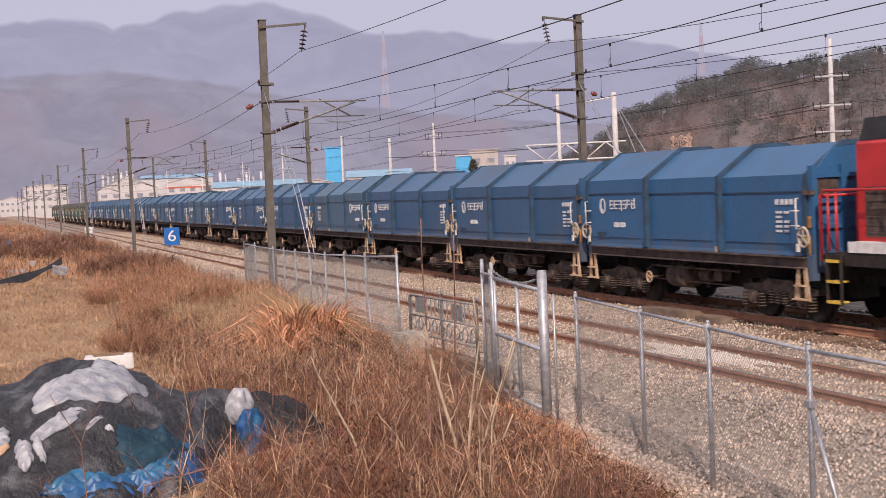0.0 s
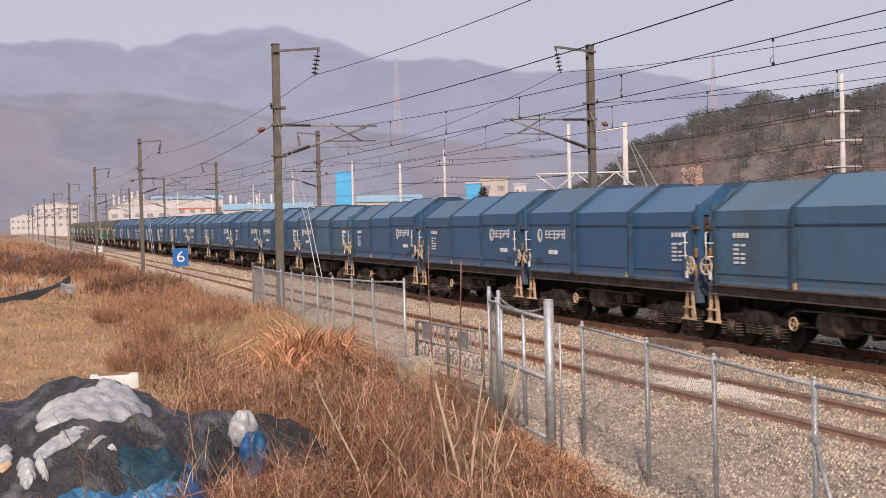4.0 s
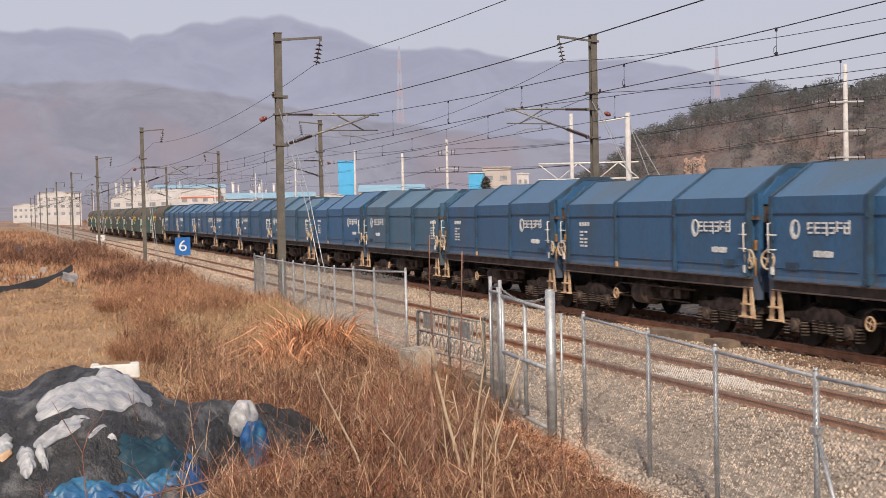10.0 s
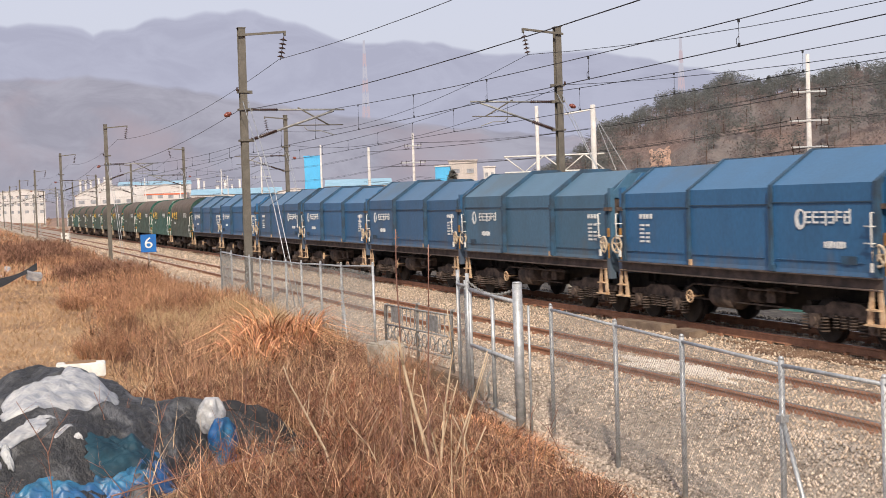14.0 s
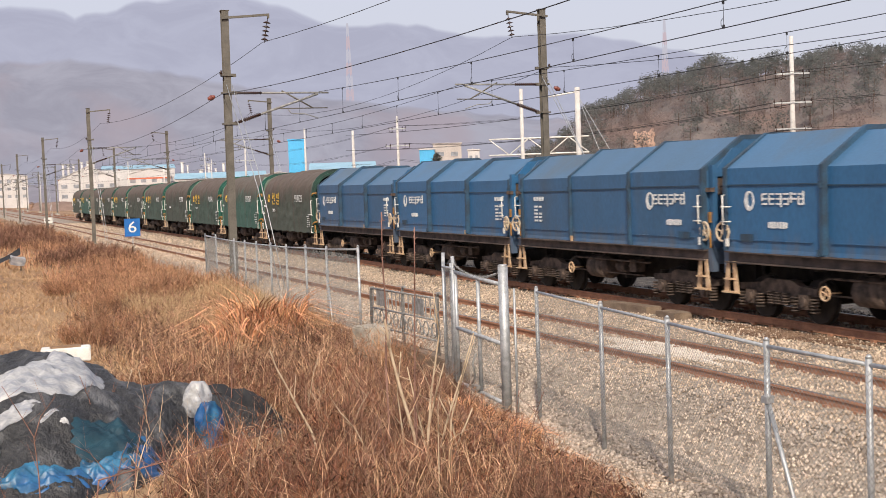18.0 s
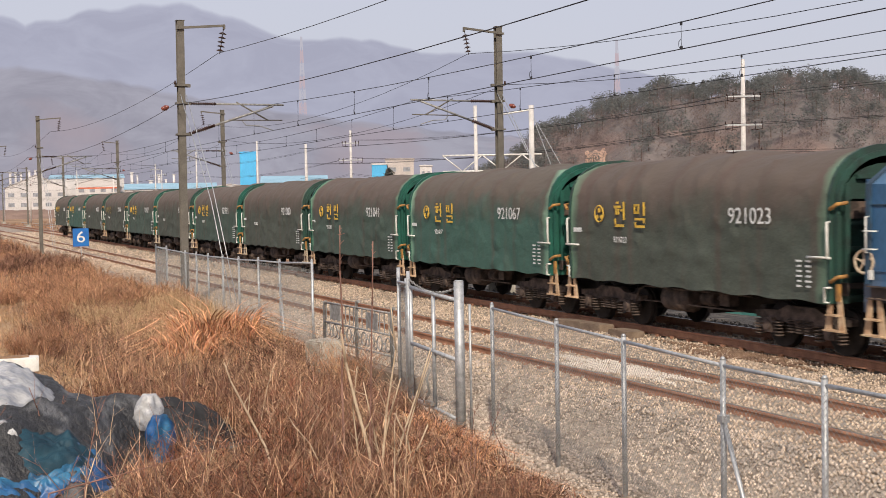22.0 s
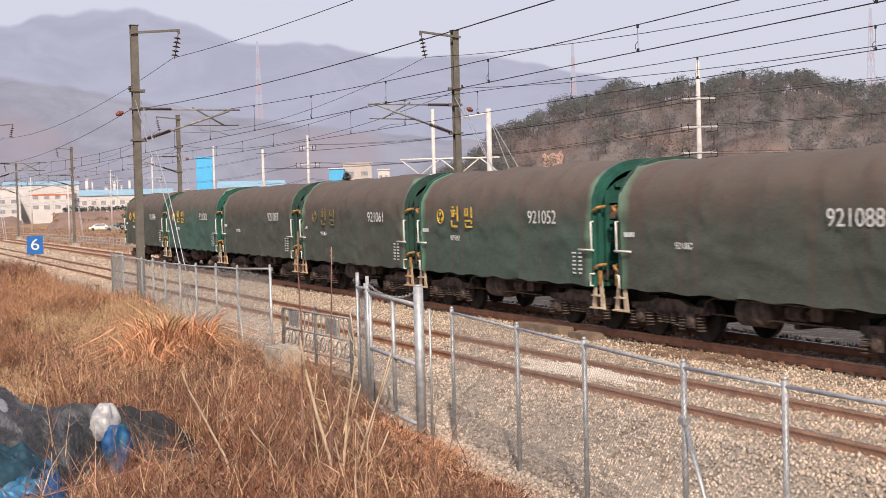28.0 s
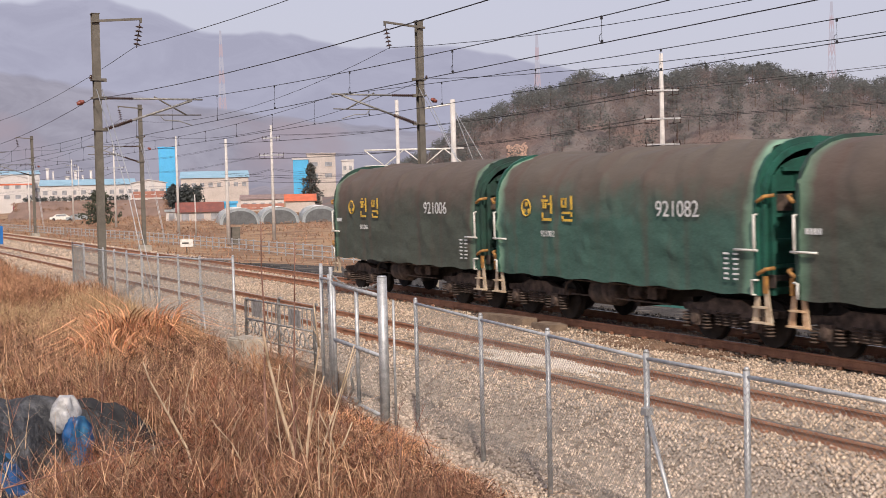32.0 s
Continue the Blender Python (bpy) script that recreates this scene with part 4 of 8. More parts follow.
def locomotive():
    """The tail of a red diesel locomotive with its railed end platform."""
    root = thing("locomotive", "red diesel locomotive with a railed end platform", "locomotive")
    half = 7.95
    bm = bmesh.new()
    extrude_y(bm, [(-1.1, 1.55), (-1.1, 3.5), (-1.04, 3.57), (1.04, 3.57), (1.1, 3.5), (1.1, 1.55)], -6.8, 7.9)
    fix(bm)
    part("hood", bm, M["red"], root)
    bm = bmesh.new()
    extrude_y(bm, [(-1.06, 3.56), (-0.92, 3.98), (0.92, 3.98), (1.06, 3.56)], -6.0, 7.86)
    for y in np.arange(-5, 6.9, 0.8):
        box(bm, (0, y, 4.0), (1.5, 0.5, 0.08))
    fix(bm)
    part("roof_grille", bm, M["black"], root, "dark grey roof grilles")
    bm = bmesh.new()
    for y in np.arange(-5.6, 7.0, 1.2):
        box(bm, (-1.11, y + 0.7, 2.24), (0.03, 1.1, 0.92))
        for k in range(6):
            box(bm, (-1.13, y + 0.7, 1.85 + 0.15 * k), (0.02, 0.98, 0.03))
    part("side_door", bm, M["bogie"], root, "dusty brown side doors")
    bm = bmesh.new()
    box(bm, (0, 0, 1.38), (2.8, 2 * half, 0.28))
    part("frame", bm, M["under"], root)
    bm = bmesh.new()
    box(bm, (-1.41, 0, 1.60), (0.03, 2 * half - 0.3, 0.20))
    box(bm, (-1.25, 0, 1.68), (0.32, 2 * half - 0.3, 0.03))
    part("sill_stripe", bm, M["white"], root, "white sill band")
    for y in (8.2, 8.44, -8.2, -8.44):
        for sx in (-1, 1):
            bm = bmesh.new()
            pipe(bm, [(sx * 1.36, y, 1.5), (sx * 1.36, y, 2.62)], 0.028)
            part("rail_post", bm, M["red"], root)
    for sx in (-1, 1):
        bm = bmesh.new()
        pipe(bm, [(sx * 1.36, 8.66, 1.4), (sx * 1.36, 8.66, 2.56), (sx * 1.36, 8.55, 2.66), (sx * 1.36, -8.5, 2.66)], 0.03)
        for y in np.arange(-6.8, 6.9, 1.5):
            pipe(bm, [(sx * 1.36, y, 1.5), (sx * 1.36, y, 2.66)], 0.022)
        part("handrail", bm, M["red"], root, "red tubular handrail")
    for e in (1, -1):
        bm = bmesh.new()
        pipe(bm, [(-1.36, e * 8.68, 2.56), (1.36, e * 8.68, 2.56)], 0.03)
        for x in (-1.36, -0.5, 0.5, 1.36):
            pipe(bm, [(x, e * 8.68, 1.3), (x, e * 8.68, 2.56)], 0.025)
        part("end_rail", bm, M["red"], root, "red end railing")
        for sx in (-1, 1):
            bm = bmesh.new()
            box(bm, (sx * 1.38, e * 8.5, 0.98), (0.04, 0.05, 1.0))
            box(bm, (sx * 1.38, e * 8.08, 0.98), (0.04, 0.05, 1.0))
            part("step_side", bm, M["under"], root)
            for z in (0.54, 0.93, 1.32):
                bm = bmesh.new()
                box(bm, (sx * 1.30, e * 8.29, z), (0.22, 0.38, 0.03))
                box(bm, (sx * 1.41, e * 8.29, z), (0.02, 0.38, 0.06))
                part("step_tread", bm, M["yellow"], root, "yellow edged step")
        bm = bmesh.new()
        box(bm, (0, e * 8.3, 1.38), (2.72, 0.8, 0.1))
        box(bm, (0, e * 8.66, 1.2), (2.4, 0.06, 0.5))
        part("end_platform", bm, M["under"], root)
        bm = bmesh.new()
        box(bm, (0, e * 8.8, 0.9), (0.25, 0.4, 0.3))
        part("coupler", bm, M["under"], root)
    bm = bmesh.new()
    extrude_y(bm, [(-1.2, 0.5), (-1.3, 1.2), (1.3, 1.2), (1.2, 0.5)], -2.4, 2.4)
    fix(bm)
    part("fuel_tank", bm, M["under"], root)
    for y0 in (4.9, -4.9):
        for sx in (-1, 1):
            bm = bmesh.new()
            box(bm, (sx * 1.05, y0, 0.72), (0.2, 4.4, 0.3))
            for ay in (-1.7, 0, 1.7):
                box(bm, (sx * 1.1, y0 + ay, 0.5), (0.26, 0.45, 0.45))
            part("bogie_side_frame", bm, M["bogie"], root)
        for ay in (-1.7, 0, 1.7):
            bm = bmesh.new()
            for sx in (-1, 1):
                tube(bm, (sx * 0.76 - 0.07, y0 + ay, 0.5), (sx * 0.76 + 0.07, y0 + ay, 0.5), 0.5, seg=28)
            tube(bm, (-1, y0 + ay, 0.5), (1, y0 + ay, 0.5), 0.09)
            part("wheelset", bm, M["under"], root)
    return root


WAGON = 10.02
FIRST = 20.05                         # where the first wagon's leading end stands at the start
BLUES = "A0 A1 A1 B2 A1 B1 B1 A2 A1 B1 B1 A2 B0 A2 A1 A0 B1 A0 A1".split()
GREENS = ((921023, "tarp_sooty", 2), (921067, "tarp_fresh", 2), (921041, "tarp_green", 2), (921080, "tarp_sooty", 0), (921021, "tarp_green", 2),
          (921088, "tarp_sooty", 0), (921052, "tarp_green", 2), (921061, "tarp_sooty", 1), (921083, "tarp_sooty", 0), (921082, "tarp_fresh", 2), (921006, "tarp_sooty", 2))
SHADE = {"0": ("blue_bright", "bright blue"), "1": ("blue_mid", "blue"), "2": ("blue_dull", "dull grey-blue")}
train = []                            # (thing, y at the start)
made = {}
for k, code in enumerate(BLUES):
    y = FIRST + WAGON * (k + 0.5)
    if code not in made:
        ob = made[code] = blue_wagon(M[SHADE[code[1]][0]], code[0] == "B", 0)
        tagged(ob, SHADE[code[1]][1] + " steel coil wagon with three telescoping hoods", "freight wagon")
        ob.matrix_basis = pose(FAR_X, y, 0)
    else:
        ob = copy_thing(made[code], pose(FAR_X, y, 0))
    train.append((ob, y))
for k, (num, paint, yel) in enumerate(GREENS):
    y = FIRST + WAGON * (len(BLUES) + k + 0.5)
    ob = green_wagon(M[paint], yel, num, k + 1)
    look_ = {"tarp_sooty": "sooty brown-green", "tarp_fresh": "bright green", "tarp_green": "dusty green"}[paint]
    tagged(ob, look_ + " canvas-covered coil wagon" + (" with yellow emblem marks" if yel else " with a white number"), "freight wagon")
    ob.matrix_basis = pose(FAR_X, y, 0)
    train.append((ob, y))
loco = locomotive()
loco.matrix_basis = pose(FAR_X, FIRST - 8.75, 0)
train.append((loco, FIRST - 8.75))

# ---- overhead line ----
MAST_Y_NEAR = (-6.0, 39.1, 83.5, 123.6, 169.0, 215.0, 260.6, 306.0, 352.0, 398.0)
MAST_Y_FAR = (-6.0, 38.9, 77.8, 117.2, 156.1, 199.0, 243.0, 288.0, 333.0, 380.0)


def insulator_string(root, top, pull, n=5, r=0.125, step=0.135):
    """A hanger rod drawn a little sideways by its wire, with disc insulators threaded on it."""
    a = Vector(top)
    b = a + Vector((pull, 0, -step * n - 0.12))
    bm = bmesh.new()
    tube(bm, a, b, 0.014, seg=5)
    rod = part("insulator_string", bm, M["insulator"], root, "dark brown disc insulators on a rod")
    d = (b - a).normalized()
    for k in range(n):
        p = a + d * (0.12 + step * k)
        bm = bmesh.new()
        tube(bm, p, p + d * 0.045, 0.045, r, seg=10)
        tube(bm, p + d * 0.045, p + d * 0.06, r, 0.04, seg=10)
        part("disc", bm, M["insulator"], rod)


def ribbed(bm, a, b, r, n=9):
    """A ribbed rod insulator."""
    a, b = Vector(a), Vector(b)
    tube(bm, a, b, r * 0.5, seg=8)
    for k in range(n):
        p = a.lerp(b, (k + 0.3) / n)
        q = a.lerp(b, (k + 0.7) / n)
        tube(bm, p, q, r, r * 0.55, seg=8)
    return bm


def catenary_mast(s, guy):
    """A steel mast with a feeder arm and a hinged cantilever; s = +1 reaches towards +x, from the near side."""
    root = thing("catenary_mast", "olive-grey steel catenary mast with bracket arms", "catenary mast", group="catenary masts")
    H = 8.6
    bm = bmesh.new()
    w = 0.22
    a, t = w / 2, 0.011
    outline = [(-a, -a), (a, -a), (a, -a + 2 * t), (t, -a + 2 * t), (t, a - 2 * t), (a, a - 2 * t), (a, a), (-a, a), (-a, a - 2 * t), (-t, a - 2 * t), (-t, -a + 2 * t), (-a, -a + 2 * t)]
    lo = [bm.verts.new((px, py, -0.8)) for px, py in outline]
    hi = [bm.verts.new((px, py, H)) for px, py in outline]
    for i in range(12):
        bm.faces.new((lo[i], lo[(i + 1) % 12], hi[(i + 1) % 12], hi[i]))
    bm.faces.new(lo[::-1])
    bm.faces.new(hi)
    part("post", bm, M["mast"], root)
    bm = bmesh.new()
    box(bm, (0, 0, H + 0.012), (w + 0.04, w + 0.04, 0.02))
    part("cap_plate", bm, M["mast"], root)
    bm = bmesh.new()
    box(bm, (0, 0, -0.35), (0.7, 0.7, 0.5))
    part("footing", bm, M["concrete"], root, "concrete footing")
    bm = bmesh.new()
    box(bm, (s * 0.62, -0.16, H - 0.22 + 0.05), (1.55, 0.07, 0.07), Matrix.Rotation(-s * 0.09, 3, "Y"))
    box(bm, (s * 1.36, -0.16, H - 0.15), (0.06, 0.09, 0.14))
    part("feeder_arm", bm, M["mast"], root)
    insulator_string(root, (s * 1.34, -0.16, H - 0.2), -s * 0.14)
    for z in (6.6, 6.05, 5.08):
        bm = bmesh.new()
        box(bm, (0, 0, z), (w + 0.12, w + 0.1, 0.06))
        box(bm, (s * 0.2, 0, z), (0.18, 0.1, 0.1))
        part("clamp", bm, M["mast"], root)
    bm = bmesh.new()
    ribbed(bm, (s * 0.22, 0, 6.05), (s * 1.1, 0, 6.05), 0.06, 12)
    part("rod_insulator", bm, M["insulator"], root)
    bm = bmesh.new()
    ribbed(bm, (s * 0.22, 0, 5.10), (s * 1.05, 0, 5.38), 0.075, 12)
    part("rod_insulator", bm, M["insulator"], root)
    bm = bmesh.new()
    tube(bm, (s * 1.1, 0, 6.05), (s * 3.3, 0, 6.06), 0.03, seg=8)
    part("top_tube", bm, M["galv_dull"], root)
    bm = bmesh.new()
    tube(bm, (s * 1.05, 0, 5.38), (s * 2.95, 0, 6.02), 0.036, seg=8)
    part("strut_tube", bm, M["galv_dull"], root)
    bm = bmesh.new()
    tube(bm, (s * 1.75, 0, 6.12), (s * 2.78, 0, 5.56), 0.025, seg=6)
    tube(bm, (s * 1.6, 0, 5.55), (s * 3.25, 0, 5.57), 0.02, seg=6)
    part("brace", bm, M["mast"], root)
    bm = bmesh.new()
    pipe(bm, [(s * 1.95, 0.02, 5.52), (s * 2.05, 0.02, 5.40), (s * 2.5, 0.02, 5.38), (s * 2.95, 0.02, 5.24)], 0.015)
    part("steady_arm", bm, M["galv_dull"], root)
    bm = bmesh.new()
    tube(bm, (-s * 0.2, -0.1, 6.62), (-s * 0.2, -0.1, 6.74), 0.05, 0.03, seg=8)
    part("post_insulator", bm, M["insulator"], root)
    if guy:
        bm = bmesh.new()
        pipe(bm, [(s * 0.12, -0.15, 6.3), (s * 0.16, -3.2, 3.4), (s * 0.2, -5.6, 0.2)], 0.014)
        pipe(bm, [(-s * 0.05, -0.15, 6.3), (s * 0.06, -3.4, 3.0), (s * 0.1, -5.4, 0.2)], 0.014)
        part("guy_wire", bm, M["galv"], root, "pale guy wires")
        bm = bmesh.new()
        tube(bm, (-s * 0.62, -0.02, 5.86), (-s * 0.5, -0.02, 5.9), 0.05, 0.09, seg=8)
        tube(bm, (-s * 0.5, -0.02, 5.9), (-s * 0.4, -0.02, 5.94), 0.09, 0.04, seg=8)
        part("guy_insulator", bm, M["insulator_red"], root, "red strain insulator")
    return root


near_mast = catenary_mast(1, True)
near_mast.matrix_basis = pose(8.42, MAST_Y_NEAR[1], 0, 0, 0.35, 0)
for y in MAST_Y_NEAR:
    if y != MAST_Y_NEAR[1]:
        copy_thing(near_mast, pose(8.45 if y < 80 else 8.9, y, 0))
far_mast = catenary_mast(-1, True)
far_mast.matrix_basis = pose(19.42, MAST_Y_FAR[1], 0.2)
for y in MAST_Y_FAR:
    if y != MAST_Y_FAR[1]:
        copy_thing(far_mast, pose(19.42, y, 0.1))


def span(bm, a, b, sag, r, n=14):
    a, b = Vector(a), Vector(b)
    pts = []
    for i in range(n + 1):
        t = i / n
        p = a.lerp(b, t)
        p.z -= 4 * sag * t * (1 - t)
        pts.append(p)
    pipe(bm, pts, r, seg=5)
    return pts


def overhead_line(tx, ys, zc, zm, name):
    root = thing(name, "dark contact wire hung from a messenger wire by droppers", "overhead wire", group="overhead wires")
    bm = bmesh.new()
    pipe(bm, [(tx, ys[0], zc), (tx, ys[-1], zc)], 0.0085, seg=5)
    part("contact_wire", bm, M["wire"], root)
    for a, b in zip(ys, ys[1:]):
        bm = bmesh.new()
        pts = span(bm, (tx, a, zm), (tx, b, zm), zm - zc - 0.42, 0.0085)
        part("messenger_wire", bm, M["wire"], root)
        bm = bmesh.new()
        n = 9
        for k in range(n):
            t = (k + 0.5) / n
            bm = bmesh.new()
            z = zm - 4 * (zm - zc - 0.42) * t * (1 - t)
            y = a + (b - a) * t
            tube(bm, (tx, y, zc), (tx, y, z), 0.005, seg=4)
            box(bm, (tx, y, z - 0.02), (0.03, 0.03, 0.06))
            box(bm, (tx, y, zc + 0.02), (0.03, 0.03, 0.06))
            pipe(bm, [(tx, y + 0.02, zc), (tx, y + 0.07, zc + 0.05), (tx, y + 0.07, zc + 0.12), (tx, y, zc + 0.16)], 0.005, seg=4)
            part("dropper", bm, M["wire"], root)
    return root


overhead_line(NEAR_X, MAST_Y_NEAR, 5.23, 6.07, "overhead_line")
overhead_line(FAR_X, MAST_Y_FAR, 5.38, 6.26, "overhead_line")


def plain_wire(label, knots, sag, r=0.009):
    root = thing("aerial_wire", label, "wire", group="aerial wires")
    for a, b in zip(knots, knots[1:]):
        bm = bmesh.new()
        span(bm, a, b, sag, r)
        part("wire_span", bm, M["wire"], root)
    return root


plain_wire("dark feeder wire on disc insulators", [(9.62, y - 0.16, 7.62) for y in MAST_Y_NEAR], 0.60)
plain_wire("dark feeder wire on disc insulators", [(18.22, y - 0.16, 7.84) for y in MAST_Y_FAR], 1.05)
plain_wire("dark earth wire along the masts", [(8.24, y - 0.1, 6.0) for y in MAST_Y_NEAR], 0.55)
plain_wire("dark earth wire along the masts", [(19.62, y - 0.1, 6.82) for y in MAST_Y_FAR], 0.9)


# ---- utility poles beyond the tracks ----
def utility_pole(h, arms, r=0.15, base=-1.3):
    root = thing("utility_pole", "pale concrete utility pole with cross arms" if arms else "slim pale concrete pole", "utility pole", group="utility poles")
    bm = bmesh.new()
    tube(bm, (0, 0, 0), (0, 0, h), r, r * 0.55, seg=12)
    part("pole", bm, M["pole_grey"], root)
    for z, w in arms:
        bm = bmesh.new()
        box(bm, (0, -0.12, z), (w, 0.09, 0.09))
        part("cross_arm", bm, M["galv"], root)
        for k in (-0.48, -0.3, 0.3, 0.48):
            bm = bmesh.new()
            tube(bm, (k * w, -0.12, z + 0.05), (k * w, -0.12, z + 0.22), 0.05, 0.03, seg=8)
            pipe(bm, [(k * w, -0.3, z + 0.02), (k * w, -0.2, z - 0.25), (k * w * 0.6, -0.1, z - 0.3)], 0.025, seg=5)
            part("pin_insulator", bm, M["insulator"], root)
    return root


POLES = ((45.56, 59.49, 12.0, ((9.85, 2.0), (8.2, 2.2), (6.7, 2.1)), 0.2), (38.6, 138.8, 11.1, (), 0.17), (33.6, 105.1, 9.2, (), 0.19), (40.25, 112.0, 10.8, ((9.6, 1.6), (8.0, 2.3)), 0.18),
         (46.8, 240.0, 11.7, ((10.6, 2), (9.4, 2)), 0.17), (42.6, 187.0, 11.8, ((10.8, 2), (8.8, 3)), 0.17), (30.8, 190.0, 8.4, (), 0.15), (37.4, 128.0, 4.5, (), 0.08),
         (35.0, 260.0, 11, ((10, 2),), 0.16), (60.0, 300.0, 12, ((11, 2.5),), 0.16), (33.0, 330.0, 11, ((10, 2),), 0.16), (26.0, 380.0, 11, ((10, 2),), 0.16))
for x, y, h, arms, r in POLES:
    utility_pole(h, arms, r).matrix_basis = pose(x, y, -1.35, 0, 0, -25)


def gantry():
    """Two steel poles tied by a braced frame, beside the line."""
    root = thing("steel_gantry", "pair of white steel poles joined by a braced frame", "gantry")
    a, b = Vector((32.2, 67.6, 0)), Vector((35.2, 66.15, 0))
    for p, h, r in ((a, 8.4, 0.12), (b, 8.35, 0.17)):
        bm = bmesh.new()
        tube(bm, (p.x, p.y, -1.5), (p.x, p.y, h), r, r * 0.9, seg=12)
        part("pole", bm, M["pole_grey"], root)
    d = (b - a).normalized()
    l0, r0 = a - d * 2.0, b + d * 0.6
    for z in (5.45, 4.5):
        bm = bmesh.new()
        pipe(bm, [(l0.x, l0.y, z), (r0.x, r0.y, z)], 0.05)
        part("beam", bm, M["white"], root)
    bm = bmesh.new()
    n = 5
    for k in range(n):
        p, q = l0.lerp(r0, k / n), l0.lerp(r0, (k + 1) / n)
        pipe(bm, [(p.x, p.y, 4.5 if k % 2 else 5.45), (q.x, q.y, 5.45 if k % 2 else 4.5)], 0.035)
    part("bracing", bm, M["white"], root)
    bm = bmesh.new()
    pipe(bm, [(b.x - 1.7 * d.x, b.y - 1.7 * d.y, 7.85), (b.x, b.y, 8.1)], 0.05)
    part("top_arm", bm, M["white"], root)
    for dy, dx in ((-3.0, 1.6), (-3.5, 3.0)):
        bm = bmesh.new()
        pipe(bm, [(b.x, b.y, 7.9), (b.x + dx, b.y + dy, 0.0)], 0.02)
        part("stay", bm, M["galv"], root)
    return root


gantry()
for za, zb, sag, dx in ((9.85 - 1.3, 10.6, 0.5, 0.9), (9.85 - 1.3, 10.6, 0.6, -0.9), (8.2 - 1.3, 8.6, 0.6, 1.0), (8.2 - 1.3, 8.6, 0.7, -1.0), (6.7 - 1.3, 6.9, 0.9, 0.6), (6.6 - 1.3, 6.7, 1.0, -0.6), (4.6, 4.6, 0.7, 0)):
    plain_wire("thin dark power cable between poles", [(33.2 + dx * 0.3, 104.9, za * 0.8 + 0.6), (45.5 + dx, 59.3, za), (60 + dx, 6, zb)], sag, 0.013)
    plain_wire("thin dark power cable between poles", [(26.0, 380.0, za), (46.8, 240.0, za + 0.5), (42.6, 187.0, za), (40.25, 112.0, za), (45.5 + dx, 59.3, za)], sag * 1.3, 0.012)

# ---- fence, gate, parapet ----
def chain_link(name, a, b, z0, z1, parent, pitch=0.062, r=0.0016):
    """Woven wire between two posts."""
    a, b = Vector((a[0], a[1], 0)), Vector((b[0], b[1], 0))
    L = (b - a).length
    d = (b - a) / L
    H = z1 - z0
    v, f = [], []
    nrm = Vector((-d.y, d.x, 0))
    for sgn in (1, -1):
        n = int((L + H) / pitch)
        for k in range(n):
            u0 = k * pitch - H
            lo, hi = max(0, -u0), min(H, L - u0)
            if hi <= lo:
                continue
            pts = []
            for h in (lo, hi):
                u = u0 + h
                if sgn < 0:
                    u = L - u
                pts.append(a + d * u + Vector((0, 0, z0 + h)) + nrm * (0.003 * sgn))
            i = len(v)
            s = (d * 0.7 + Vector((0, 0, -0.7 * sgn))) * r * 1.2
            o = nrm * r * 1.2
            v += [pts[0] + s, pts[0] - s * 0.5 + o, pts[0] - s * 0.5 - o, pts[1] + s, pts[1] - s * 0.5 + o, pts[1] - s * 0.5 - o]
            f += [(i, i + 1, i + 4, i + 3), (i + 1, i + 2, i + 5, i + 4), (i + 2, i, i + 3, i + 5)]
    me = bpy.data.meshes.new(name)
    me.from_pydata([tuple(p) for p in v], [], f)
    me.materials.append(M["galv_dull"])
    ob = part(name, me, None, parent, "woven wire mesh")
    ob["kind"] = "stuff"
    return ob


def fence_run(posts, brace_at=(), mesh=True, low=0.05, label="", base=None):
    """Round posts with a top tube and chain link; posts of (x, y, top z)."""
    root = thing("chain_link_fence", label, "fence", group="fences")
    for i, (x, y, zt) in enumerate(posts):
        g = float(ground_z(x, y)) if base is None else base
        bm = bmesh.new()
        tube(bm, (x, y, g - 0.2), (x, y, zt + 0.04), 0.030, seg=10)
        tube(bm, (x, y, zt + 0.04), (x, y, zt + 0.07), 0.034, 0.015, seg=10)
        part("post", bm, M["galv"], root)
        if i in brace_at:
            bm = bmesh.new()
            tube(bm, (x, y, zt - 0.55), (x - 0.1, y - 0.75, g - 0.05), 0.024, seg=8)
            box(bm, (x, y, zt - 0.55), (0.09, 0.09, 0.07))
            part("brace", bm, M["galv"], root)
    for (x0, y0, z0), (x1, y1, z1) in zip(posts, posts[1:]):
        bm = bmesh.new()
        tube(bm, (x0, y0, z0 - 0.02), (x1, y1, z1 - 0.02), 0.021, seg=8)
        part("top_tube", bm, M["galv"], root)
        if mesh:
            zt = min(z0, z1) - 0.04
            zb = zt - 1.62
            chain_link("wire_mesh", (x0 - 0.03, y0), (x1 - 0.03, y1), zb, zt, root)
    return root


fence_run([(8.28, 17.0, 1.30), (8.04, 14.57, 1.27), (7.78, 12.50, 1.27), (7.50, 10.22, 1.27), (7.48, 8.72, 1.27), (7.62, 6.9, 1.24), (7.8, 5.0, 1.22), (8.0, 3.0, 1.2)], brace_at=(3,),
          label="galvanised chain-link fence on round posts")
fence_run([(8.10, 25.2, 1.66), (8.28, 28.2, 1.54), (8.30, 30.1, 1.51), (8.30, 32.0, 1.46), (8.30, 33.7, 1.45), (8.30, 35.4, 1.43), (8.30, 36.9, 1.43), (8.30, 38.4, 1.43), (8.30, 41.2, 1.45), (8.30, 43.0, 1.48)],
          brace_at=(1,), label="galvanised chain-link fence sagging along its top tube")
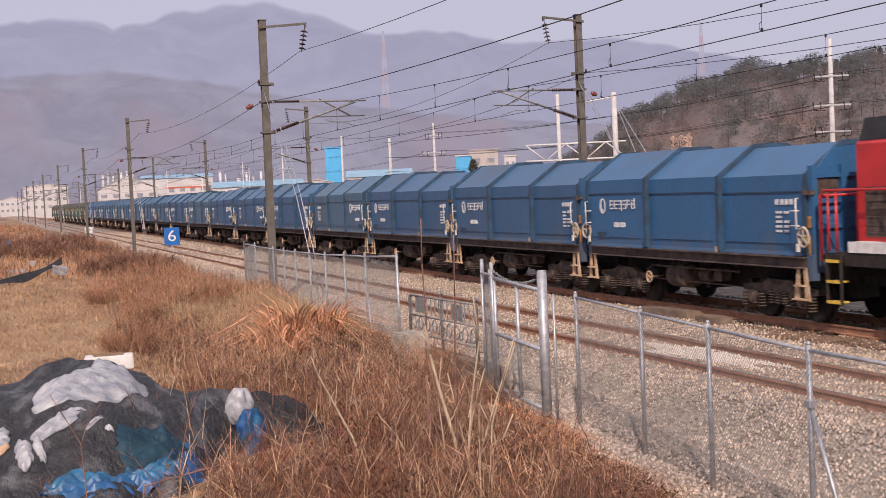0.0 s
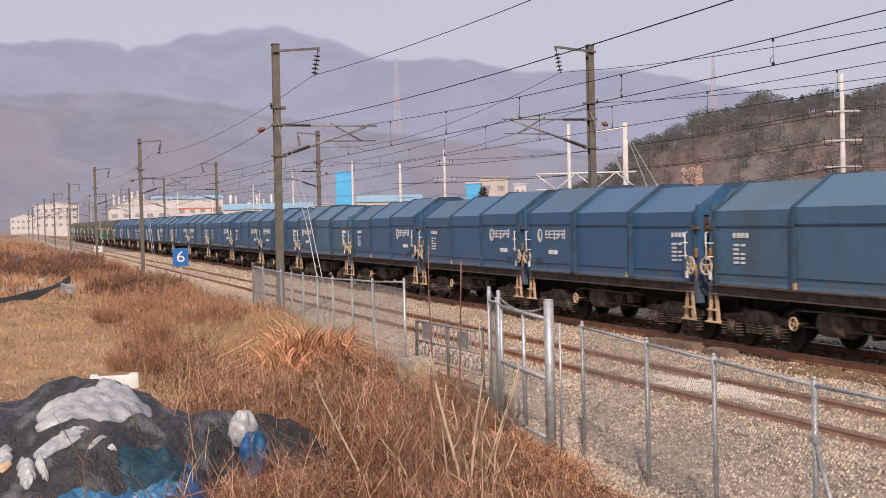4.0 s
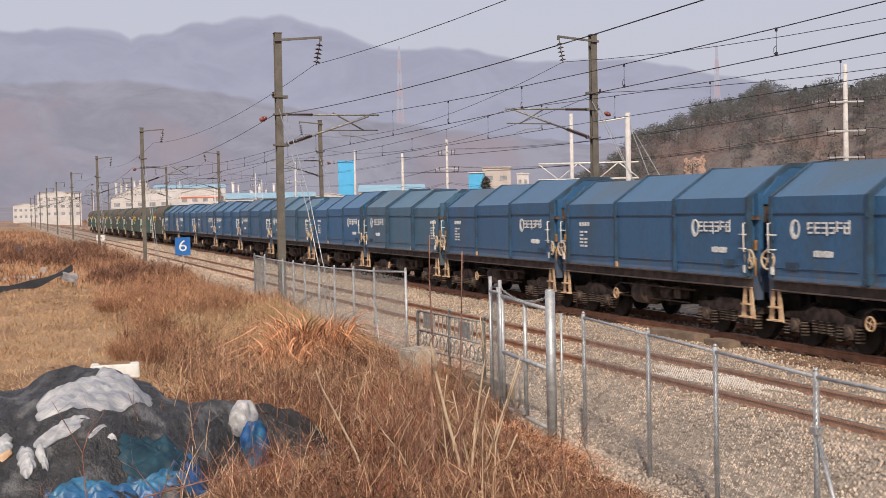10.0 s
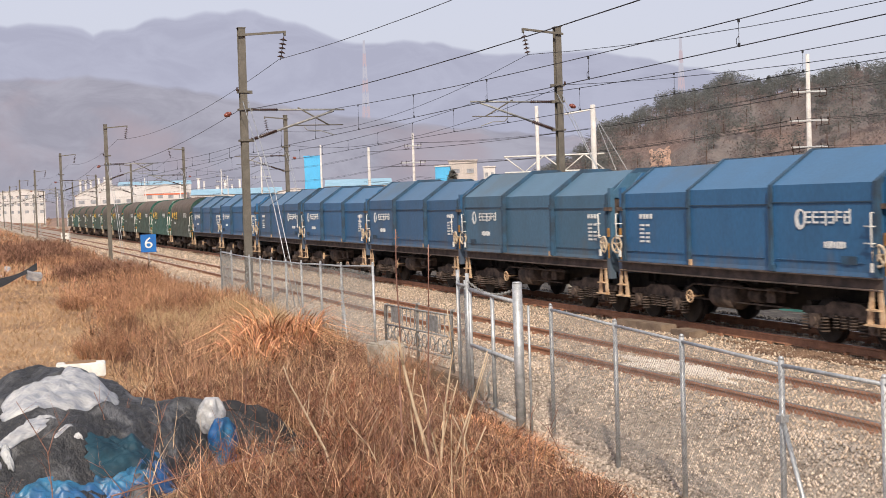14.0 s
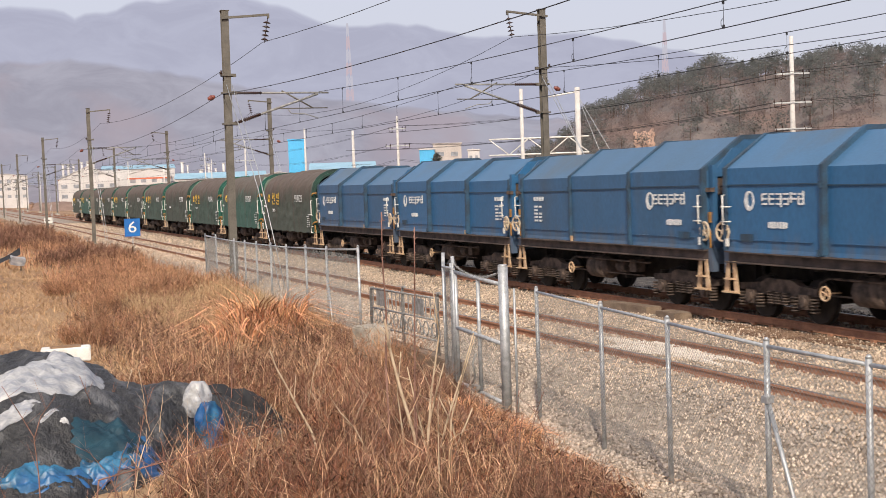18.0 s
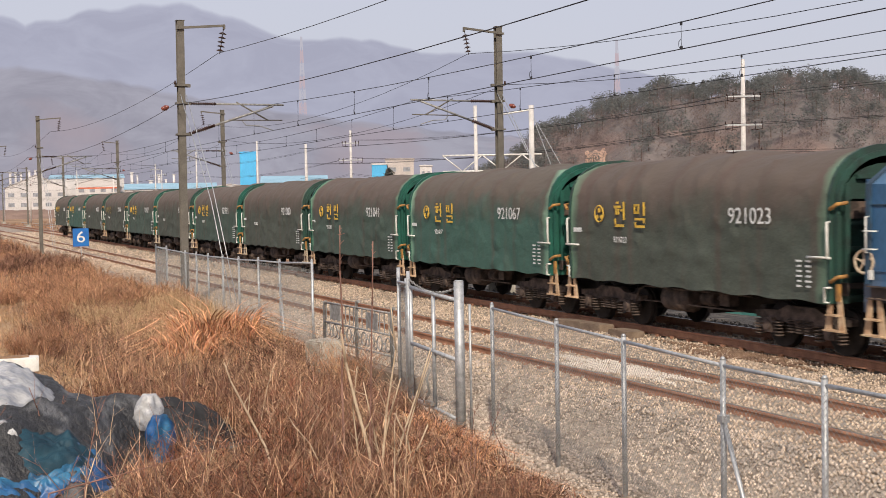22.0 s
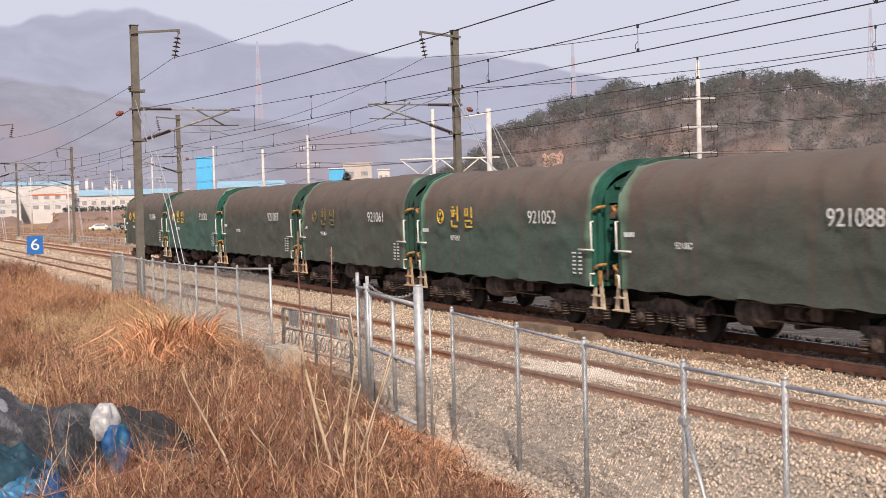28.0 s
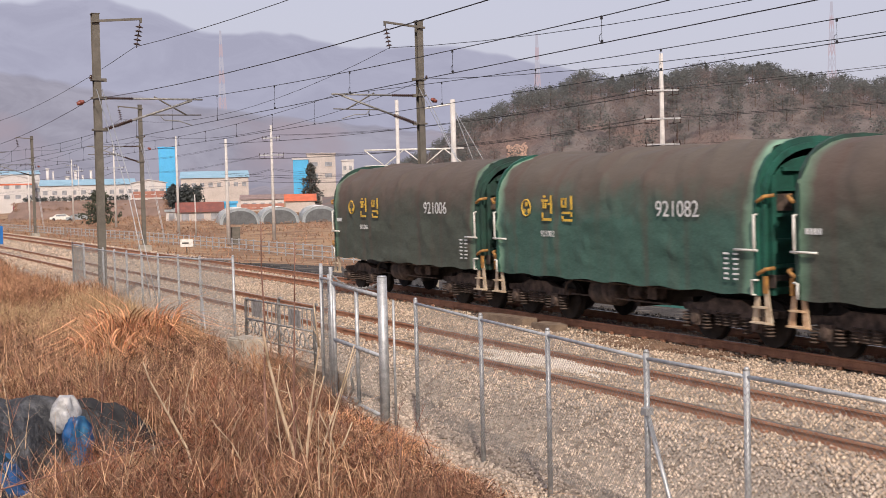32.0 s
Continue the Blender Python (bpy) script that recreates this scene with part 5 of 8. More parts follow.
fence_run([(8.30, 43.0, 1.48), (9.1, 45.2, 1.35)], label="short return of galvanised chain-link fence")


def gate():
    root = thing("steel_gate", "galvanised tubular gate leaf with wire mesh, chained shut", "gate")
    # hinge post
    bm = bmesh.new()
    tube(bm, (7.78, 17.1, -0.75), (7.78, 17.1, 1.70), 0.075, seg=16)
    tube(bm, (7.78, 17.1, 1.70), (7.78, 17.1, 1.72), 0.078, 0.06, seg=16)
    part("gate_post", bm, M["galv"], root, "thick galvanised post")
    bm = bmesh.new()
    tube(bm, (7.90, 16.98, -0.6), (7.90, 16.98, 1.36), 0.02, seg=8)
    part("fence_stile", bm, M["galv"], root)
    tl, tr = (7.80, 19.05), (7.79, 17.22)
    for (x, y), zt, zb in ((tl, 1.52, -0.35), ((7.80, 18.12), 1.46, -0.38), (tr, 1.42, -0.42)):
        bm = bmesh.new()
        tube(bm, (x, y, zb), (x, y, zt), 0.034, seg=8)
        part("stile", bm, M["galv"], root)
    for z0, z1 in ((1.50, 1.41), (0.58, 0.50), (-0.33, -0.41)):
        bm = bmesh.new()
        tube(bm, (*tl, z0), (*tr, z1), 0.034, seg=8)
        part("rail_bar", bm, M["galv"], root)
    chain_link("wire_mesh", (7.83, 19.0), (7.82, 17.25), -0.36, 0.52, root)
    bm = bmesh.new()
    pts = []
    for k in range(15):
        t = k / 14
        pts.append((7.79, 19.05 - 1.9 * t, 1.62 - 0.18 * 4 * t * (1 - t) * 0.8))
    pipe(bm, pts, 0.012, seg=5)
    for p in pts[::1]:
        ring(bm, p, (0.3, 1, 0.2), 0.02, 0.007, seg=8, sub=4)
    part("chain", bm, M["galv_dull"], root, "slack steel chain")
    bm = bmesh.new()
    pipe(bm, [(7.74, 18.15, 0.25), (7.70, 18.2, 0.1), (7.72, 18.16, -0.1), (7.72, 18.3, -0.25)], 0.018)
    box(bm, (7.72, 18.2, -0.28), (0.07, 0.3, 0.06))
    part("bolt", bm, M["galv_dull"], root)
    # the second leaf, swung open against the fence, seen edge on
    for (x, y), zt in (((7.86, 19.75), 1.60), ((7.95, 19.95), 1.78), ((7.80, 19.15), 1.76), ((7.92, 19.55), 1.62)):
        bm = bmesh.new()
        tube(bm, (x, y, -0.35), (x, y, zt), 0.034 if zt > 1.7 else 0.024, seg=8)
        part("second_stile", bm, M["galv"], root)
    bm = bmesh.new()
    tube(bm, (7.86, 19.75, 1.55), (7.80, 19.1, 1.55), 0.024, seg=8)
    tube(bm, (7.95, 19.95, 1.6), (7.86, 19.75, 1.58), 0.024, seg=8)
    part("second_bar", bm, M["galv"], root)
    chain_link("wire_mesh", (7.95, 19.95), (7.82, 19.15), -0.3, 1.55, root, pitch=0.05)
    return root


gate()


def parapet():
    """Low ornamental railing on a culvert wall."""
    root = thing("parapet_railing", "low ornamental steel railing with scrolls on a culvert edge", "railing")
    y0, y1, x = 25.0, 20.4, 8.2
    for y, h in ((24.75, 0.86), (22.8, 1.0), (20.95, 1.0)):
        bm = bmesh.new()
        pipe(bm, [(x, y, -0.3), (x, y, h - 0.08), (x, y - 0.05, h - 0.01), (x, y - 0.14, h)], 0.03)
        part("railing_post", bm, M["galv_dull"], root)
    for z in (0.9, 0.5, 0.12):
        bm = bmesh.new()
        pipe(bm, [(x, 24.75, z - 0.06), (x, 20.9, z)], 0.022)
        part("railing_bar", bm, M["galv_dull"], root)
    for k in range(9):
        y = 24.5 - 0.42 * k
        bm = bmesh.new()
        ring(bm, (x, y, 0.30), (1, 0, 0), 0.13, 0.014, seg=12, sub=4)
        ring(bm, (x, y - 0.2, 0.24), (1, 0, 0), 0.08, 0.012, seg=10, sub=4)
        part("scroll", bm, M["galv_dull"], root)
    for k in range(16):
        y = 24.6 - 0.235 * k
        bm = bmesh.new()
        tube(bm, (x, y, 0.5), (x, y, 0.88), 0.012, seg=5)
        part("baluster", bm, M["galv_dull"], root)
    for y in (24.0, 21.9):
        bm = bmesh.new()
        box(bm, (x - 0.01, y, 0.68), (0.02, 0.55, 0.30))
        part("railing_panel", bm, M["galv_dull"], root)
    return root


parapet()


def worn_block(bm, c, s, seed, amount=0.02):
    """A block with softened, chipped edges."""
    b2 = bmesh.new()
    box(b2, (0, 0, 0), s)
    bmesh.ops.recalc_face_normals(b2, faces=b2.faces)
    bmesh.ops.bevel(b2, geom=b2.edges[:], offset=min(s) * 0.06, segments=2, affect="EDGES")
    bmesh.ops.subdivide_edges(b2, edges=b2.edges[:], cuts=2, use_grid_fill=True)
    for v in b2.verts:
        n = noise.noise_vector(v.co * 3.1 + Vector((seed, seed * 2, 0)))
        v.co += n * amount
    off = len(bm.verts)
    vs = [bm.verts.new(v.co + Vector(c)) for v in b2.verts]
    b2.verts.index_update()
    for f in b2.faces:
        bm.faces.new([vs[v.index] for v in f.verts])
    b2.free()
    return bm


def block(name, c, s, seed, label, category, rz=0, mat="concrete", amount=0.02):
    bm = bmesh.new()
    worn_block(bm, (0, 0, 0), s, seed, amount)
    ob = part(name, bm, M[mat])
    ob.matrix_basis = pose(*c, 0, 0, rz)
    return tagged(ob, label, category)


block("concrete_block", (7.55, 22.85, -0.06), (0.5, 0.70, 0.66), 3, "weathered pale concrete block in dry grass", "concrete block", 8)
block("culvert_wall", (8.25, 22.6, -0.38), (0.3, 5.2, 0.45), 5, "weathered concrete culvert wall under a railing", "wall", 0, "old_concrete")
block("cable_trough_lid", (15.05, 25.9, -0.19), (0.42, 2.1, 0.28), 7, "worn concrete block sunk in the ballast", "concrete block", 2, "old_concrete")
block("cable_trough_lid", (15.0, 23.9, -0.21), (0.45, 0.9, 0.28), 8, "worn concrete block sunk in the ballast", "concrete block", -4, "old_concrete")


def kilometre_sign():
    root = thing("number_sign", "blue square sign with a white 6 on a thin post", "sign")
    bm = bmesh.new()
    tube(bm, (0, 0, -0.6), (0, 0, 1.3), 0.03, seg=8)
    part("sign_post", bm, M["galv"], root)
    bm = bmesh.new()
    box(bm, (0, -0.04, 1.22), (0.92, 0.02, 1.08))
    part("sign_plate", bm, M["sign_blue"], root, "blue plate")
    me = words("6", 0.95, M["white"])
    ob = part("numeral", me, None, root, "white numeral 6")
    ob.matrix_local = Matrix.Translation((0, -0.056, 1.22)) @ Matrix.Rotation(radians(90), 4, "X") @ Matrix.Diagonal((1.15, 1, 1, 1))
    root.matrix_basis = pose(10.5, 77.3, -0.25, 0, 0, -6)
    return root


M["sign_blue"] = material("sign_blue_enamel", (0.02, 0.15, 0.45), 0.45, color2=(0.02, 0.11, 0.36), scale=3, bump=0)
kilometre_sign()


def marker(x, y, z, w, h, post, label):
    root = thing("marker_sign", label, "sign")
    bm = bmesh.new()
    tube(bm, (0, 0, -0.3), (0, 0, post), 0.03, seg=8)
    part("sign_post", bm, M["under"], root)
    bm = bmesh.new()
    box(bm, (0, -0.04, post + h / 2 - 0.05), (w, 0.02, h))
    part("sign_plate", bm, M["white"], root, "small white plate")
    bm = bmesh.new()
    box(bm, (-w * 0.1, -0.055, post + h / 2 - 0.05), (w * 0.5, 0.012, h * 0.18))
    part("sign_mark", bm, M["under"], root)
    root.matrix_basis = pose(x, y, z, 0, 0, -8)


marker(9.35, 128.0, -0.5, 0.8, 0.55, 1.0, "small white plate on a dark stub post")
marker(23.0, 81.0, -0.9, 0.85, 0.5, 0.6, "small white plate on a low post by the far track")


M["teal_panel"] = material("teal_painted_sheet", (0.10, 0.30, 0.27), 0.6, color2=(0.07, 0.22, 0.20), scale=2, detail_scale=20, bump=0.1)
block("teal_cover", (25.9, 33.4, -1.0), (0.9, 3.2, 0.5), 12, "low teal painted cover beyond the far track", "cover", 0, "teal_panel")
# ---- tarpaulin heap and litter in the field ----
def mound_h(x, y):
    """Height above z = 0 of the covered heap."""
    ridge = np.interp(x, (-4, -2.5, -0.1, 0.3, 0.7, 1.13, 1.7, 2.04, 2.44, 2.8, 3.2, 3.5, 3.8, 4.4), (0.2, 0.75, 0.97, 1.03, 1.10, 1.05, 0.89, 0.75, 0.6, 0.44, 0.40, 0.25, 0.08, -0.3))
    y0 = np.interp(x, (1.7, 2.5, 3.3), (12.7, 14.7, 15.2))
    front = np.clip((y - y0) / (15.6 - y0), 0, 1)
    back = np.clip((17.4 - y) / 1.8, 0, 1)
    front = front * (2 - front)
    s = np.minimum(front, back * (2 - back))
    lumps = 0.10 * np.sin(x * 3.1 + y * 1.3) * np.sin(y * 2.3 + 0.5) + 0.05 * np.sin(x * 6.3 + 1) * np.sin(y * 5.1)
    return -0.3 + (ridge + 0.3) * s + lumps * s


def wrinkle(x, y, seed):
    """Creases of a sheet drawn over lumps: sharp crests, soft hollows."""
    n_ = lambda a, b, c: abs(noise.noise(Vector((a, b, c))))
    return (noise.noise(Vector((x * 2.2, y * 2.2, seed))) * 0.05 - 0.07 * n_(x * 3.5 + 3, y * 4.5 + x, seed * 2) - 0.035 * n_(x * 9 + y * 5, y * 11 - x * 4, seed)
            - 0.17 * n_(x * 1.25 - y * 0.5, y * 0.6 + x * 0.35, 7.0) - 0.10 * n_(x * 2.6 + y * 1.2, y * 1.1 - x * 0.5, 3.0) + 0.035)


M["net"] = material("black_shade_net", (0.05, 0.05, 0.052), 0.5, color2=(0.012, 0.012, 0.014), scale=8, detail_scale=130, mix=0.9, bump=1.0, bump_scale=22, bump_dist=0.05, color3=(0.12, 0.12, 0.123), mix3=0.22, spec=0.45, stretch=(1, 0.6, 1))
M["plastic"] = material("milky_plastic_sheet", (0.58, 0.58, 0.585), 0.3, color2=(0.30, 0.32, 0.37), scale=7, detail_scale=40, bump=0.5, bump_scale=18, bump_dist=0.03, spec=0.5, mix=0.6, stretch=(0.55, 2.4, 1))
M["plastic"].node_tree.nodes["Principled BSDF"].inputs["Alpha"].default_value = 0.74      # thin film
for _n in M["plastic"].node_tree.nodes:      # creases run along the sheets
    if _n.type == "MAPPING":
        _n.inputs["Rotation"].default_value = (0, 0, radians(-31))
M["plastic_dirty"] = material("dirty_clear_plastic", (0.42, 0.43, 0.44), 0.4, color2=(0.22, 0.23, 0.24), scale=5, detail_scale=30, bump=0.4, bump_scale=30, bump_dist=0.02, spec=0.5)
M["tarp_blue"] = material("blue_tarpaulin", (0.032, 0.165, 0.30), 0.4, color2=(0.012, 0.05, 0.105), scale=4, detail_scale=40, bump=0.3, bump_scale=40, bump_dist=0.01, spec=0.45, color3=(0.02, 0.09, 0.25), mix3=0.35)
M["tarp_teal"] = material("teal_net_sheet", (0.016, 0.056, 0.082), 0.6, color2=(0.008, 0.03, 0.048), scale=4, detail_scale=50, bump=0.4, bump_scale=90, bump_dist=0.01)

bm = bmesh.new()
xs_, ys_ = np.linspace(-3.8, 4.1, 170), np.linspace(12.5, 17.5, 110)
rows = []
for yy in ys_:
    rows.append([bm.verts.new((xx, yy + 0.04 * math.sin(xx * 5), float(mound_h(xx, yy)) + wrinkle(xx, yy, 1.0))) for xx in xs_])
for a, b in zip(rows, rows[1:]):
    for k in range(len(xs_) - 1):
        bm.faces.new((a[k], a[k + 1], b[k + 1], b[k])).smooth = True
ext = bmesh.ops.extrude_face_region(bm, geom=bm.faces[:])
bmesh.ops.translate(bm, vec=(0, 0, -0.05), verts=[g for g in ext["geom"] if isinstance(g, bmesh.types.BMVert)])
fix(bm)
tagged(part("shade_net", bm, M["net"]), "black shade net drawn over a heap in dry weeds", "net")


def sheet(name, cx, cy, rx, ry, rot, mat, label, category, puff=0.1, seed=1, ragged=0.25, folds=9, lift=0.03, amp=1.0):
    """A crumpled sheet lying on the heap, with a ragged outline."""
    rng = np.random.RandomState(seed)
    bm = bmesh.new()
    nr, na = 20, 64
    ph = rng.uniform(0, 6.28, 6)
    c, s = math.cos(radians(rot)), math.sin(radians(rot))
    rings = []
    for i in range(nr + 1):
        row = []
        for j in range(na):
            t = 2 * math.pi * j / na
            rad = 1 + ragged * (0.5 * math.sin(2 * t + ph[0]) + 0.35 * math.sin(3 * t + ph[1]) + 0.3 * math.sin(5 * t + ph[2]) + 0.2 * math.sin(9 * t + ph[3]))
            q = i / nr
            u, v_ = rx * rad * q * math.cos(t), ry * rad * q * math.sin(t)
            x, y = cx + u * c - v_ * s, cy + u * s + v_ * c
            z = max(float(mound_h(x, y)), float(ground_z(x, y))) + wrinkle(x, y, 1.0) + lift + 0.025 + puff * (1 - q ** 2.2) - 0.03 * q ** 6 - 0.01
            z += amp * (0.012 * q * math.sin(folds * t + 4 * q + ph[4]) + 0.015 * noise.noise(Vector((x * 8, y * 6 + 2 * x, seed))) - 0.06 * abs(noise.noise(Vector((u * 2.2 + v_, v_ * 13.0, seed * 3)))) - 0.05 * abs(noise.noise(Vector((u * 6.5 + v_ * 3, v_ * 5, seed * 5)))))
            row.append(bm.verts.new((x, y, z)))
            if i == 0:
                break
        rings.append(row)
    for j in range(na):
        bm.faces.new((rings[0][0], rings[1][j], rings[1][(j + 1) % na])).smooth = True
    for a, b in zip(rings[1:], rings[2:]):
        for j in range(na):
            bm.faces.new((a[j], b[j], b[(j + 1) % na], a[(j + 1) % na])).smooth = True
    ext = bmesh.ops.extrude_face_region(bm, geom=bm.faces[:])
    bmesh.ops.translate(bm, vec=(0, 0, -0.02), verts=[g for g in ext["geom"] if isinstance(g, bmesh.types.BMVert)])
    fix(bm)
    return tagged(part(name, bm, mat), label, category)


sheet("plastic_sheet", 1.0, 14.74, 0.76, 0.33, 31, M["plastic"], "crumpled milky white plastic sheet on a black net", "plastic sheet", 0.11, 11, 0.06, 13, amp=1.15)
sheet("plastic_sheet", 0.60, 13.96, 0.30, 0.09, 18, M["plastic"], "small white plastic sheet on a black net", "plastic sheet", 0.05, 12, 0.2, 7)
sheet("plastic_sheet", 0.20, 13.66, 0.10, 0.17, 10, M["plastic"], "dirty clear plastic on a black net", "plastic sheet", 0.02, 13, 0.3, 7, amp=0.5)
sheet("plastic_sheet", 0.36, 13.70, 0.05, 0.13, 10, M["plastic_dirty"], "dirty clear plastic on a black net", "plastic sheet", 0.02, 14, 0.3, 7, amp=0.5)
sheet("plastic_sheet", -0.05, 14.08, 0.15, 0.14, 35, M["plastic_dirty"], "dirty clear plastic on a black net", "plastic sheet", 0.03, 15, 0.3, 5, amp=0.5)
sheet("plastic_sheet", 0.94, 13.86, 0.11, 0.035, 35, M["plastic"], "strip of white plastic on a black net", "plastic sheet", 0.015, 16, 0.3, 5, amp=0.4)
sheet("plastic_sheet", 1.08, 13.80, 0.05, 0.03, 0, M["plastic"], "scrap of white plastic on a black net", "plastic sheet", 0.015, 22, 0.3, 5, amp=0.4)
sheet("teal_sheet", 1.53, 13.78, 0.44, 0.30, 20, M["tarp_teal"], "dark teal net sheet draped in folds on the heap", "tarpaulin", 0.05, 17, 0.15, 8, amp=1.1)
sheet("blue_tarpaulin", 1.86, 13.74, 0.50, 0.22, 52, M["tarp_blue"], "crumpled bright blue tarpaulin at the heap's foot", "tarpaulin", 0.03, 18, 0.15, 9, amp=1.5)
sheet("blue_tarpaulin", 1.36, 13.36, 0.24, 0.15, 0, M["tarp_blue"], "crumpled bright blue tarpaulin with clear plastic", "tarpaulin", 0.03, 19, 0.2, 9, amp=1.5)
sheet("blue_tarpaulin", 0.84, 13.22, 0.48, 0.16, 4, M["tarp_blue"], "crumpled bright blue tarpaulin at the heap's foot", "tarpaulin", 0.04, 20, 0.2, 9, amp=1.5)
sheet("shade_net_end", 3.55, 15.60, 0.62, 0.20, -6, M["black"], "black net edge trailing from the heap into weeds", "net", 0.08, 31, 0.2, 7, lift=0.05, amp=1.0)
sheet("foam_chip", 0.0, 13.88, 0.07, 0.04, 0, M["cream"], "pale yellow foam scrap on the net", "scrap", 0.03, 21, 0.06, 3, amp=0.2)


def hung_bag(x, y, z0, z1, r, mat, label, seed, zr=1.0):
    """A crumpled bag: a drooping, creased upright lump."""
    bm = bmesh.new()
    n, m_ = 22, 26
    rows = []
    for i in range(n + 1):
        t = i / n
        row = []
        for j in range(m_):
            a = 2 * math.pi * j / m_
            rr = r * (0.35 + 0.8 * math.sin(math.pi * min(1, 0.08 + t * 0.9)) ** 0.7)
            f = 1 + 0.16 * math.sin(5 * a + 3 * t + seed) + 0.35 * noise.noise(Vector((math.cos(a) * 2, math.sin(a) * 2, t * 4 + seed))) - 0.8 * abs(noise.noise(Vector((math.cos(a) * 3.3, math.sin(a) * 3.3 + t, t * 2 + seed * 3)))) + 0.2
            row.append(bm.verts.new((x + rr * f * math.cos(a) * (1 + 0.2 * t), y + 0.7 * rr * f * math.sin(a), z1 + (z0 - z1) * t + 0.012 * math.sin(3 * a + seed))))
        rows.append(row)
    for a_, b_ in zip(rows, rows[1:]):
        for j in range(m_):
            bm.faces.new((a_[j], a_[(j + 1) % m_], b_[(j + 1) % m_], b_[j])).smooth = True
    bm.faces.new(rows[0])
    bm.faces.new(rows[-1][::-1])
    fix(bm)
    return tagged(part("plastic_bag", bm, mat), label, "bag")


hung_bag(2.74, 15.05, 0.26, 0.68, 0.12, M["plastic"], "torn white plastic bag slumped on the heap's end", 2)
hung_bag(2.86, 14.92, -0.12, 0.44, 0.115, M["tarp_blue"], "bunched blue tarpaulin beside a torn white bag", 5)

# white foam box behind the heap
root = thing("foam_box", "white foam box lid lying in dry grass", "box")
bm = bmesh.new()
worn_block(bm, (0, 0, 0), (0.74, 0.4, 0.21), 4, 0.006)
part("box_body", bm, M["white"], root)
root.matrix_basis = pose(1.66, 20.2, 0.53, 0, 0, -6)
bm = bmesh.new()
worn_block(bm, (0, 0, 0), (0.5, 0.34, 1.5), 9, 0.03)
ob = part("earth_clod", bm, M["soil"])
ob.matrix_basis = pose(1.66, 20.25, float(ground_z(1.66, 20.2)) + 0.02)
tagged(ob, "low lump of dry earth under a foam lid", "earth")


def sagging_strip():
    """A black net sheet strung low across the field, weighted by a pale sack."""
    root = thing("net_fence", "black net sheet sagging across the field", "net")
    bm = bmesh.new()
    top, bot = [], []
    for k in range(25):
        t = k / 24
        x, y = -1.6 + 4.6 * t, 55 + 3.0 * t
        g = float(ground_z(x, y))
        z = g + 0.45 - 0.75 * math.sin(math.pi * t) ** 1.0 * 0.55 + 0.35 * t ** 3
        top.append(bm.verts.new((x, y, z + 0.26 + 0.04 * math.sin(11 * t + 1))))
        bot.append(bm.verts.new((x, y - 0.3, z + 0.0 + 0.07 * math.sin(17 * t))))
    for k in range(24):
        bm.faces.new((top[k], top[k + 1], bot[k + 1], bot[k]))
    ext = bmesh.ops.extrude_face_region(bm, geom=bm.faces[:])
    bmesh.ops.translate(bm, vec=(0, 0.04, 0), verts=[g for g in ext["geom"] if isinstance(g, bmesh.types.BMVert)])
    fix(bm)
    part("net_sheet", bm, M["black"], root)
    for t in (0.0, 0.5, 1.0):
        x, y = -1.6 + 4.6 * t, 55 + 3.0 * t
        bm = bmesh.new()
        tube(bm, (x, y, -0.6), (x, y, 0.35), 0.03, seg=6)
        part("stake", bm, M["stalk_wood"], root)


M["stalk_wood"] = material("grey_wood_stake", (0.30, 0.24, 0.18), 0.9, scale=4, detail_scale=30)
sagging_strip()


def litter(name, x, y, z, size, turn, tilt, label):
    """A crushed paper or plastic sack: a worn, tilted block."""
    bm = bmesh.new()
    worn_block(bm, (0, 0, 0), size, int(x * 7 + y), 0.05)
    ob = part(name, bm, M["plastic"])
    ob.matrix_basis = pose(x, y, z, tilt, 12, turn)
    return tagged(ob, label, "litter")


litter("paper_sack", 2.85, 57.6, 0.25, (0.62, 0.3, 0.36), 15, 14, "white printed sack weighing down a black net")
litter("paper_sack", 2.2, 72.5, -0.15, (0.3, 0.15, 0.62), 30, -18, "crushed white sack in the field")
litter("paper_scrap", 3.2, 74.0, -0.2, (0.26, 0.2, 0.16), 10, 12, "white paper scrap in the field")
hung_bag(0.9, 66.5, -0.25, -0.02, 0.7, M["plastic_dirty"], "grey film litter lying in the field", 11)
hung_bag(1.5, 108.0, -0.2, 0.5, 0.2, M["tarp_blue"], "blue tarpaulin bundle in the far field", 12)
hung_bag(7.1, 33.0, -0.25, 0.02, 0.22, M["plastic_dirty"], "crumpled pale litter by the fence foot", 13)
hung_bag(-0.35, 18.2, -0.1, 0.75, 0.09, M["green_rag"] if "green_rag" in M else M["tarp_teal"], "scrap of green net on the heap's back", 14)

